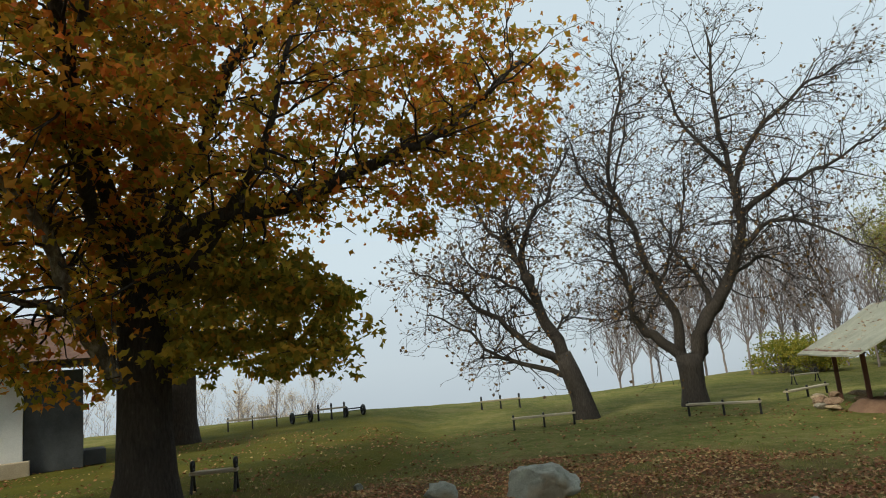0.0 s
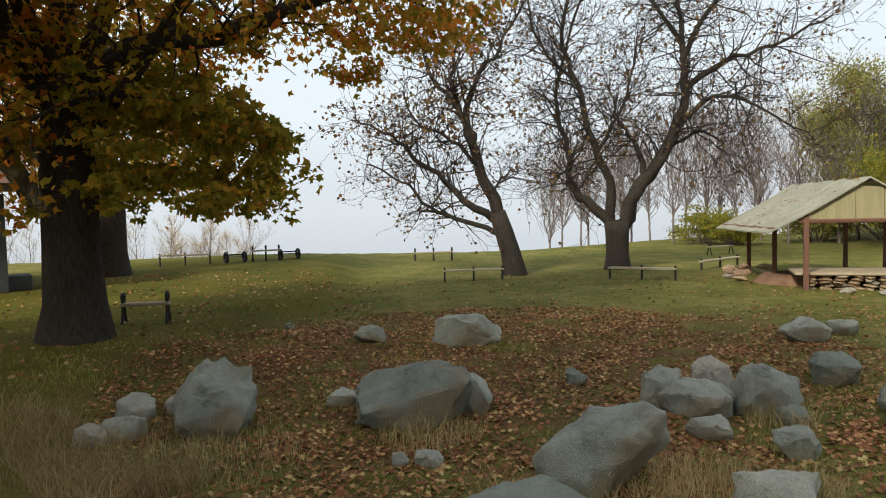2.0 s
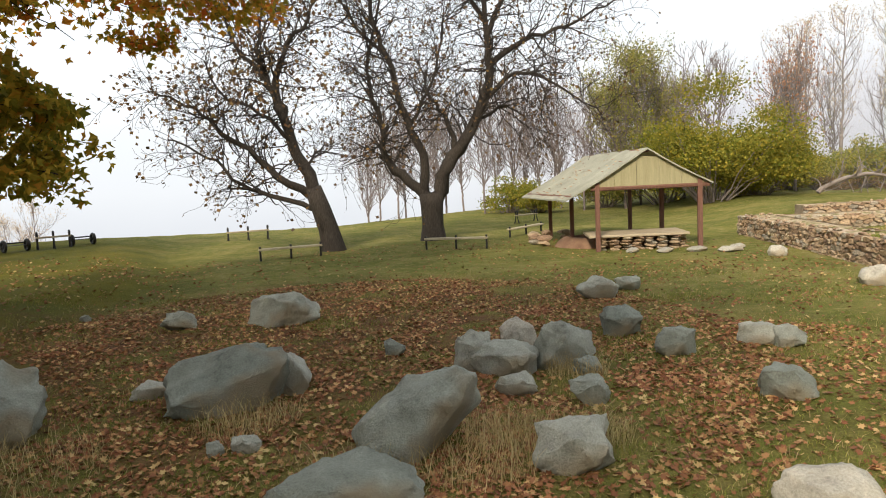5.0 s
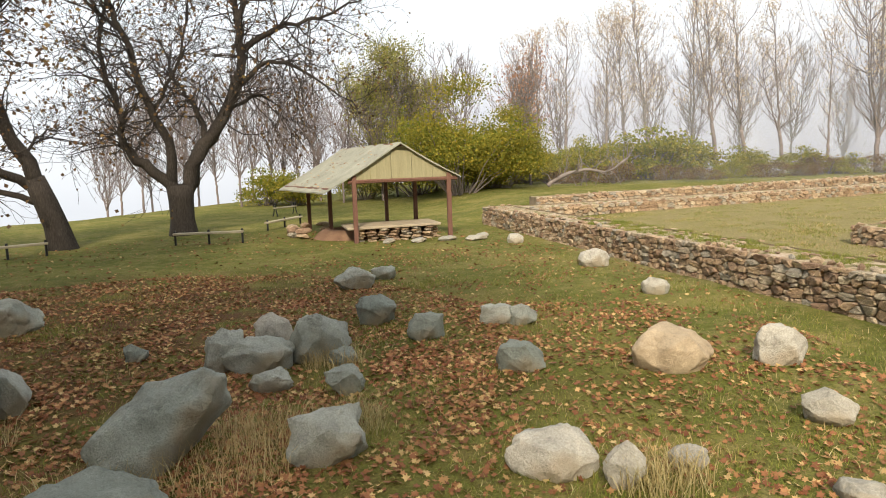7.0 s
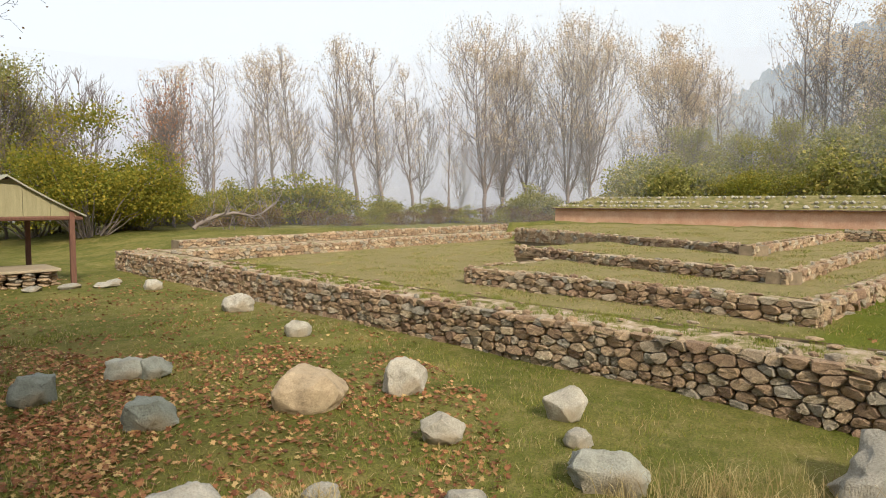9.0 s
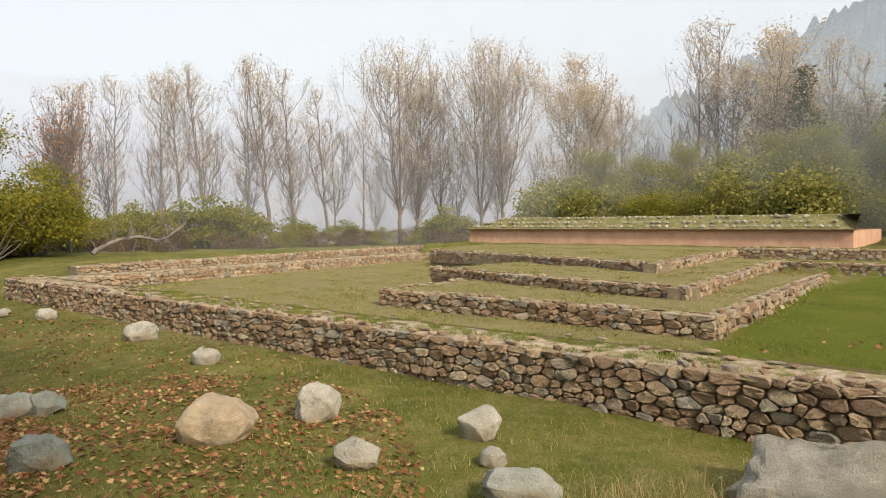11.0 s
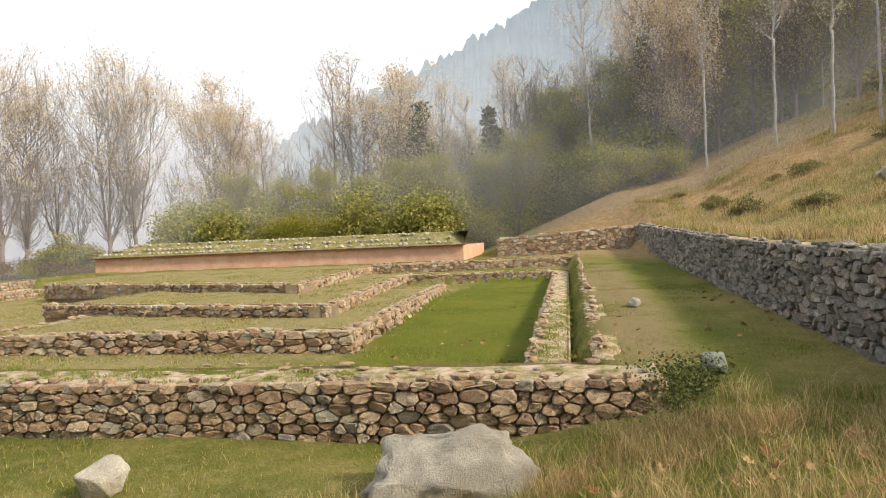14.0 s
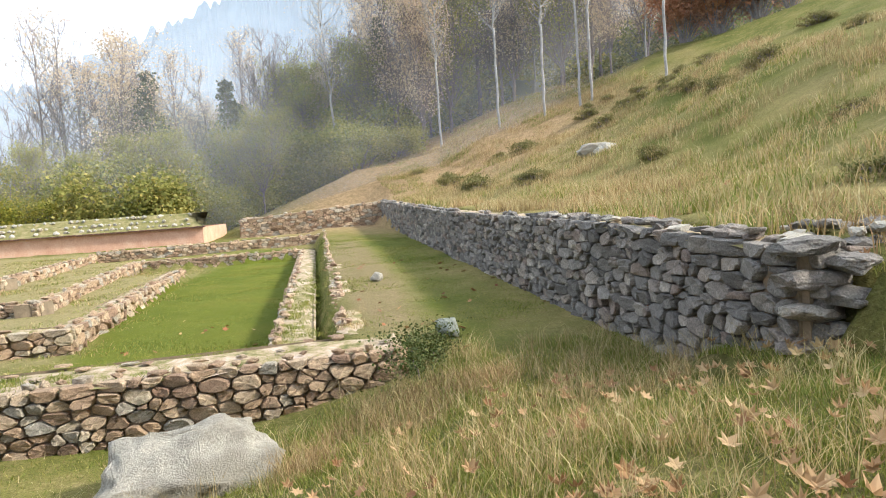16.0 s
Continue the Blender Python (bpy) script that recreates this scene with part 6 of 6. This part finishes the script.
rail((1.95, 26.0), (4.3, 26.2), "low weathered plank bench on dark posts")
rail((8.13, 25.2), (10.17, 23.8), "low weathered plank bench on dark posts")
rail((-5.85, 15.4), (-4.85, 15.5), "short plank bench with scrolled iron ends", 2, 0.42, True)
rail((1.2, 36.5), (3.3, 36.8), "plank bench with scrolled iron ends by the edge", 3, 0.45, True)
rail((-10.9, 33.0), (-8.6, 33.4), "low plank rail on dark posts", 3, 0.5)
rail((-6.9, 34.4), (-5.6, 34.9), "plank bench with scrolled iron ends", 3, 0.5, True)
rail((12.8, 27.5), (15.4, 29.4), "low pale plank bench", 3, 0.35)
wheel_bench(-7.6, 34.0, 34)
wheel_bench(-5.2, 35.3, 30)
rail((17.1, 35.7), (18.7, 36.3), "plank bench with scrolled iron ends by the bushes", 2, 0.45, True)


# ---- scattered leaves and grass ----
LEAF_OUTLINE = ((0, -0.5), (0.12, -0.2), (0.42, -0.3), (0.3, -0.02), (0.5, 0.2), (0.2, 0.2), (0.0, 0.55), (-0.2, 0.2), (-0.5, 0.2), (-0.3, -0.02), (-0.42, -0.3), (-0.12, -0.2))


def allowed(x, y):
    u, v = to_uv(x, y)
    return not (-0.3 < v and -8.4 < u < 27)


def fallen(count, cx, cy, rx, ry, size, seed, inside=False, lift=0.012, roll=0.0):
    rng = random.Random(seed)
    vs, fs = [], []
    n = len(LEAF_OUTLINE)
    while count > 0:
        count -= 1
        a, r = rng.uniform(0, 2 * math.pi), math.sqrt(rng.random())
        x, y = cx + rx * r * math.cos(a), cy + ry * r * math.sin(a)
        if not inside and not allowed(x, y):
            continue
        if noise.noise((x * 0.8, y * 0.8, 9)) < rng.uniform(-0.6, 0.35):
            continue
        s = size * rng.uniform(0.6, 1.2)
        m = pose(x, y, ground(x, y) + 0.05 * noise.noise((x * 0.5, y * 0.5, 0)) + 0.025 * noise.noise((x * 1.7, y * 1.7, 3)) + lift + s * 0.1, rng.uniform(-35, 35), rng.uniform(-35, 35), rng.uniform(0, 360))
        k = len(vs)
        curl = rng.uniform(-0.3, 0.5) + roll * rng.random()
        for px, py in LEAF_OUTLINE:
            vs.append(tuple(m @ Vector((px * s, py * s, curl * s * (px * px + py * py)))))
        vs.append(tuple(m.translation))
        fs += [[k + i, k + (i + 1) % n, k + n] for i in range(n)]
    return vs, fs


def leaf_carpet():
    v, f = join(fallen(40000, 2.2, 11.5, 6.5, 7.0, 0.075, 41), fallen(19000, 4.2, 6.0, 6.5, 4.4, 0.075, 42), fallen(7000, 10, 11, 8, 6, 0.075, 47), fallen(4500, 6, 19, 12, 9, 0.09, 43), fallen(3000, -7, 20, 7, 10, 0.1, 44))
    tagged(new("fallen_leaves", mesh("fallen_leaves", v, f, M_FALLEN)), "brown and orange fallen leaves on the grass", "leaves", kind="stuff")
    v, f = join(fallen(560, 2.6, -3.0, 3.2, 3.2, 0.12, 45, False, 0.09, 1.6), fallen(70, 1.2, -3.1, 0.6, 0.5, 0.14, 48, False, 0.07, 2.0), fallen(40, 2.4, -2.4, 0.5, 0.5, 0.13, 49, False, 0.07, 2.0))
    tagged(new("fallen_leaves", mesh("fallen_leaves", v, f, M_BUFF)), "curled buff and tan leaves on the bank", "leaves", kind="stuff")
    x, y = to_xy(-4.6, 5)
    v, f = fallen(160, x, y, 6, 6, 0.13, 46, True)
    tagged(new("fallen_leaves", mesh("fallen_leaves", v, f, M_FALLEN)), "few pale fallen leaves on the lawn", "leaves", kind="stuff")


def tufts(count, spots, length, width, seed, spread, lean=0.35, level=None):
    """Blades of grass in clumps about spots of the plan."""
    rng = random.Random(seed)
    vs, fs = [], []
    for _ in range(count):
        cx, cy, rad = spots[rng.randrange(len(spots))]
        a, r = rng.uniform(0, 2 * math.pi), math.sqrt(rng.random()) * rad
        bx, by = cx + r * math.cos(a), cy + r * math.sin(a)
        z = (ground(bx, by) if level is None else level) - 0.02
        w = rng.uniform(0, 2 * math.pi)
        h = length * rng.uniform(0.4, 1.2)
        lx, ly = rng.gauss(0, lean) * h, rng.gauss(0, lean) * h
        dx, dy = math.cos(w) * width, math.sin(w) * width
        k = len(vs)
        vs += [(bx - dx, by - dy, z), (bx + dx, by + dy, z), (bx + lx * 0.35 + dx * 0.7, by + ly * 0.35 + dy * 0.7, z + h * 0.6), (bx + lx * 0.35 - dx * 0.7, by + ly * 0.35 - dy * 0.7, z + h * 0.6), (bx + lx, by + ly, z + h * 0.95)]
        fs += [[k, k + 1, k + 2, k + 3], [k + 3, k + 2, k + 4]]
    return vs, fs


def grass():
    rng = random.Random(61)
    # short turf near the bank
    spots = []
    while len(spots) < 2400:
        a, d = rng.uniform(-50, 150), 2.2 + 17 * rng.random() ** 1.2
        x, y = d * math.sin(radians(a)), d * math.cos(radians(a))
        if allowed(x, y):
            spots.append((x, y, 0.45))
    v, f = tufts(150000, spots, 0.07, 0.0045, 62, 0.3, 0.6)
    tagged(new("turf_grass", mesh("turf_grass", v, f, M_GRASS)), "short green grass blades", "grass", kind="stuff")
    v, f = tufts(30000, spots, 0.09, 0.004, 63, 0.3, 0.6)
    tagged(new("turf_grass", mesh("turf_grass", v, f, M_DRY)), "short dry grass blades", "grass", kind="stuff")
    # tall dry grass on the bank beside the wall's end
    spots = []
    for _ in range(420):
        u, w = rng.uniform(-6.6, -1.2), rng.uniform(-6.2, -0.4)
        if w > -0.6 and u > -3.5:
            continue
        x, y = to_xy(u, w)
        if math.hypot(x, y) > 2.6:
            spots.append((x, y, 0.16))
    for _ in range(160):
        u, w = rng.uniform(-8.2, -3.6), rng.uniform(-8.5, -4)
        x, y = to_xy(u, w)
        if math.hypot(x, y) > 2.7:
            spots.append((x, y, 0.16))
    v, f = tufts(8500, spots[::2], 0.32, 0.003, 64, 0.2, 0.5)
    tagged(new("dry_grass", mesh("dry_grass", v, f, M_DRY)), "tall dry straw-coloured grass on the bank", "grass", kind="stuff")
    v, f = tufts(75000, [(x, y, 0.35) for x, y, _ in spots], 0.1, 0.0035, 65, 0.2, 0.5)
    tagged(new("bank_grass", mesh("bank_grass", v, f, M_GRASS)), "green grass on the bank", "grass", kind="stuff")
    v, f = tufts(2400, [(*to_xy(u, w), r) for u, w, r in ((-3.4, -1.0, 0.35), (-3.9, -1.2, 0.4), (-3.0, -1.5, 0.4), (-3.6, -1.9, 0.4), (-4.4, -1.6, 0.35), (-2.5, -2.2, 0.3))], 0.26, 0.003, 71, 0.2, 0.55)
    tagged(new("russet_grass", mesh("russet_grass", v, f, M_RUSSET)), "withered russet stalks beside the big rock", "grass", kind="stuff")
    v, f = tufts(3200, [(-3.6, 8.0, 0.6), (-3.1, 7.2, 0.5), (-2.7, 6.6, 0.5), (-4.1, 7.4, 0.7), (-4.3, 8.6, 0.6), (-2.2, 7.0, 0.4)], 0.34, 0.004, 72, 0.2, 0.55)
    tagged(new("russet_grass", mesh("russet_grass", v, f, M_RUSSET)), "withered russet weeds among the stones", "grass", kind="stuff")
    # tufts round the boulders
    spots = [(1.2, 6.0, 0.5), (2.3, 5.9, 0.6), (2.9, 6.4, 0.5), (0.4, 8.0, 0.6), (-1.8, 7.6, 0.9), (-2.8, 8.2, 0.9), (4.6, 8.0, 0.4), (4.8, 3.2, 0.4), (6.2, 0.3, 0.7), (6.6, -0.6, 0.8), (3.6, 6.0, 0.4)]
    v, f = tufts(5200, spots, 0.3, 0.0035, 66, 0.2, 0.45)
    tagged(new("dry_grass", mesh("dry_grass", v, f, M_DRY)), "dry grass tufts round the boulders", "grass", kind="stuff")
    # lawns inside the ruin
    spots = []
    for _ in range(700):
        u, w = rng.uniform(-6.3, 1.8), rng.uniform(1.6, 22)
        if not -3.1 < u < -1.9:
            x, y = to_xy(u, w)
            spots.append((x, y, 0.5))
    v, f = tufts(50000, [q for q in spots if ground(q[0], q[1]) < 1.4], 0.05, 0.005, 69, 0.3, 0.6)
    tagged(new("lawn_grass", mesh("lawn_grass", v, f, M_GRASS)), "short mown lawn grass", "grass", kind="stuff")
    # worn turf on the terraces and the inner lawn
    spots = []
    while len(spots) < 1400:
        u, w = rng.uniform(1.6, 23.5), 1.5 + 22 * rng.random() ** 1.3
        x, y = to_xy(u, w)
        spots.append((x, y, 0.4))
    v, f = tufts(42000, spots, 0.075, 0.008, 74, 0.3, 0.7)
    tagged(new("terrace_turf", mesh("terrace_turf", v, f, M_GRASS)), "worn green turf on the terraces", "grass", kind="stuff")
    v, f = tufts(30000, spots, 0.075, 0.008, 75, 0.3, 0.7)
    tagged(new("terrace_turf", mesh("terrace_turf", v, f, M_DRY)), "dry tan turf on the terraces", "grass", kind="stuff")
    # turf on the wall tops
    for (u0, u1, v0, v1, z, n) in ((-3.6, 16, 0.15, 1.2, 0.74, 15000), (-2.6, -2.0, 1.4, 16, 0.76, 5000), (-3.4, -3.0, 1.4, 16, 0.82, 4000)):
        spots = []
        for _ in range(260):
            x, y = to_xy(rng.uniform(u0, u1), rng.uniform(v0, v1))
            spots.append((x, y, 0.14))
        v, f = tufts(n, spots, 0.07, 0.0045, int(70 + n / 1000), 0.2, 0.6, z)
        tagged(new("wall_turf", mesh("wall_turf", v, f, M_DRY if n == 4000 else M_GRASS)), "grass tufts on top of the stone wall", "grass", kind="stuff")
    # hillside
    spots = []
    for _ in range(1500):
        u, w = rng.uniform(-24, -7.0), rng.uniform(-5, 46)
        x, y = to_xy(u, w)
        spots.append((x, y, 0.5))
    v, f = tufts(52000, spots, 0.34, 0.008, 67, 0.3, 0.4)
    tagged(new("hillside_grass", mesh("hillside_grass", v, f, M_DRY)), "dry yellow grass on the hillside", "grass", kind="stuff")
    v, f = tufts(26000, [q for q in spots if noise.noise((q[0] * 0.25, q[1] * 0.25, 2)) > -0.05], 0.3, 0.007, 73, 0.3, 0.5)
    tagged(new("hillside_grass", mesh("hillside_grass", v, f, M_RUSSET)), "withered russet grass on the hillside", "grass", kind="stuff")
    v, f = tufts(34000, [q for q in spots if noise.noise((q[0] * 0.25, q[1] * 0.25, 2)) < 0.05], 0.22, 0.009, 68, 0.3, 0.4)
    tagged(new("hillside_grass", mesh("hillside_grass", v, f, M_GRASS)), "green grass on the hillside", "grass", kind="stuff")



# ---- bush on the wall's end, lodge, shore house, hillside rocks ----
def wall_bush():
    rng = random.Random(77)
    g = Grower(77)
    cl = []
    for _ in range(18):
        x, y, z = rng.uniform(-0.75, 0.75), rng.uniform(-0.5, 0.5), rng.uniform(0.15, 0.75)
        cl.append(Vector((x, y, z)))
        g.limb([(x * 0.3, y * 0.3, -0.2), (x * 0.7, y * 0.7, z * 0.6), (x, y, z)], 0.015, 0.005, 4, 0.03)
    for i in range(9000):
        q = cl[i % 18] + Vector((rng.gauss(0, 0.16), rng.gauss(0, 0.16), rng.gauss(0, 0.11)))
        g.leaf(q, 0.035, 0.2)
    x, y = to_xy(-4.1, 0.0)
    g.finish("ivy_bush", "dark green bush growing over the wall's end", M_TWIG, M_IVY, (x, y, 0.02), -25, 1.12, category="bush")


def lodge():
    at = (-14.6, 24.6)
    t = thing("lodge", "white plastered lodge with dark clad corner and eaves", "building", (at[0], at[1], ground(*at)), 30.7)
    piece("wall", mesh("wall", *box(-3.5, 0, 1.75, 6.0, 5.0, 3.5, 0.02), M_PLASTER), t, "white plastered wall")
    piece("corner", mesh("corner", *box(0.35, 0, 1.6, 1.7, 4.6, 3.2, 0.02), M_DARK), t, "dark clad corner")
    piece("plinth", mesh("plinth", *box(-3.5, -0.1, 0.2, 6.4, 5.4, 0.5, 0.03), M_SLAB), t, "sandy plinth")
    piece("bench_step", mesh("bench_step", *box(1.5, -1.2, 0.25, 0.8, 1.2, 0.5, 0.03), M_DARK), t)
    vs = [(-7.2, -3.4, 3.5), (1.9, -3.4, 3.5), (1.9, 3.4, 3.5), (-7.2, 3.4, 3.5), (-7.2, 0, 5.2), (1.9, 0, 5.2)]
    piece("roof", mesh("roof", vs, [[0, 1, 5, 4], [2, 3, 4, 5], [0, 4, 3], [1, 2, 5], [0, 3, 2, 1]], M_TILE), t, "dark tiled roof")


def shore_house(x, y, s):
    t = thing("shore_house", "small white house far off on the misty lake shore", "house", (x, y, -9.2), 15, "shore houses")
    piece("wall", mesh("wall", *box(0, 0, 1.6 * s, 6 * s, 4 * s, 3.6 * s, 0.05), M_PLASTER), t)
    vs = [(-3.3 * s, -2.3 * s, 3.3 * s), (3.3 * s, -2.3 * s, 3.3 * s), (3.3 * s, 2.3 * s, 3.3 * s), (-3.3 * s, 2.3 * s, 3.3 * s), (-3.3 * s, 0, 5 * s), (3.3 * s, 0, 5 * s)]
    piece("roof", mesh("roof", vs, [[0, 1, 5, 4], [2, 3, 4, 5], [0, 4, 3], [1, 2, 5], [0, 3, 2, 1]], M_PLASTER), t)


def fallen_tree():
    """A bleached, toppled trunk with broken boughs."""
    g = Grower(91)
    p, r = g.limb([(-2.2, 0, 0.1), (-0.8, 0, 0.9), (0.6, 0.2, 1.0), (1.8, 0.3, 0.9), (3.0, 0.2, 1.7)], 0.16, 0.05, 7, 0.06)
    g.sprout(p, r, 2, 1.3, 1, 0.25, 0.9, 0.1, 3)
    x, y = 45 * math.sin(radians(51)), 45 * math.cos(radians(51))
    g.finish("fallen_tree", "toppled bare tree at the wood's edge", M_TWIG, M_LEAF_BROWN, (x, y, ground(x, y)), -40)


def corner_stones():
    """Large blocks that bond the broken end of the retaining wall."""
    rng = random.Random(55)

    def slab(u, v, z, w, d, h, turn, mat):
        x, y = to_xy(u, v)
        vs, fs = angular(rng, 2, 0.12, (1.2, 1.0, 0.6))
        hx, hy, hz = (max(abs(q[i]) for q in vs) for i in range(3))
        ob = new("corner_stone", mesh("corner_stone", [(a / hx * w / 2, b / hy * d / 2, c / hz * h / 2) for a, b, c in vs], fs, mat))
        ob.matrix_world = pose(x, y, z, rng.uniform(-5, 5), rng.uniform(-5, 5), turn)
        tagged(ob, "flat grey block at the retaining wall's broken end", "stone", "corner stones")

    # courses that bond the corner
    for k in range(9):
        h = rng.uniform(0.13, 0.17)
        slab(-6.66 - (0.16 if k % 2 else 0) - rng.uniform(0, 0.05), -3.72 + (0.12 if k % 2 == 0 else 0.0), 0.92 + k * 0.14, rng.uniform(0.52, 0.75), 0.42, h + 0.03, (65 if k % 2 == 0 else -25) + rng.uniform(-12, 12), M_GREY)
    # loose slabs on the broken top
    for k in range(26):
        slab(rng.uniform(-8.1, -6.6), rng.uniform(-3.6, -2.2), ret_top(-3) + rng.uniform(-0.02, 0.1), rng.uniform(0.16, 0.42), rng.uniform(0.14, 0.28), rng.uniform(0.06, 0.13), rng.uniform(0, 180), M_GREY if k % 3 else M_PALE)
    for k in range(16):
        slab(-6.62 - rng.uniform(0, 0.12), -3.3 + k * 0.42 + rng.uniform(-0.1, 0.1), ret_top(-3 + k * 0.4) + rng.uniform(0.0, 0.05), rng.uniform(0.2, 0.4), rng.uniform(0.16, 0.28), rng.uniform(0.07, 0.13), 65 + rng.uniform(-30, 30), M_GREY if k % 4 else M_PALE)


corner_stones()
M_IVY = leaf_material("dark_ivy_leaves", ((0.0, (0.05, 0.07, 0.015)), (0.7, (0.09, 0.11, 0.03)), (1.0, (0.17, 0.16, 0.06))), 0.2)
wall_bush()
lodge()
shore_house(3.5, 122, 0.45)
fallen_tree()
for hu, hv, hw, hh, hs in ((-14.2, 17.5, 1.7, 0.5, 201), (-14.6, 19.3, 1.3, 0.35, 202), (-13.8, 16.2, 0.8, 0.3, 203)):
    hx, hy = to_xy(hu, hv)
    boulder(hx, hy, hw, hw * 0.7, hh, M_PALE, "pale weathered outcrop on the grassy hillside", hs, 20)
hx, hy = to_xy(-4.0, 6.9)
boulder(hx, hy, 0.32, 0.3, 0.2, M_PALE, "pale stone lying on the yard's grass", 204, 10)
hx, hy = to_xy(-4.45, 0.75)
boulder(hx, hy, 0.42, 0.36, 0.22, M_BOULDER, "grey stone beside the wall's bushy end", 205, 10)
for hu, hv, hw in ((20.2, -4.9, 0.5), (20.0, -3.9, 0.7), (19.9, -2.9, 0.8), (19.6, -2.0, 0.9), (20.3, -1.5, 0.6)):
    hx, hy = to_xy(hu, hv)
    boulder(hx, hy, hw, hw * 0.7, 0.16, M_PALE, "flat paving stone before the shelter", int(hu * 10 - hv * 100), 15)

def hillside_scrub():
    """Low dark scrub on the slope."""
    rng = random.Random(81)
    base = shrub(82, 2.2, 0.7, M_SCRUB, "scrub", "low dark scrub on the dry hillside", 3200, 0.075)
    spots = []
    while len(spots) < 60:
        u, w = rng.uniform(-26, -9.5), rng.uniform(-3, 38)
        if noise.noise((u * 0.22, w * 0.13, 5)) > rng.uniform(-0.5, 0.4) and rng.random() < 0.25 + 0.05 * (-9 - u):
            spots.append((u, w))
    for u, w in spots:
        x, y = to_xy(u, w)
        s = rng.uniform(0.25, 0.85)
        c = copy_thing(base, pose(x, y, ground(x, y) - 0.16, 0, 0, rng.uniform(0, 360)))
        c.scale = (s * rng.uniform(0.7, 1.2), s, s * rng.uniform(1.0, 2.0))
    remove(base)


M_SCRUB = leaf_material("dark_scrub_leaves", ((0.0, (0.13, 0.135, 0.045)), (0.6, (0.22, 0.2, 0.08)), (1.0, (0.36, 0.29, 0.15))), 0.35)
hillside_scrub()
leaf_carpet()
grass()
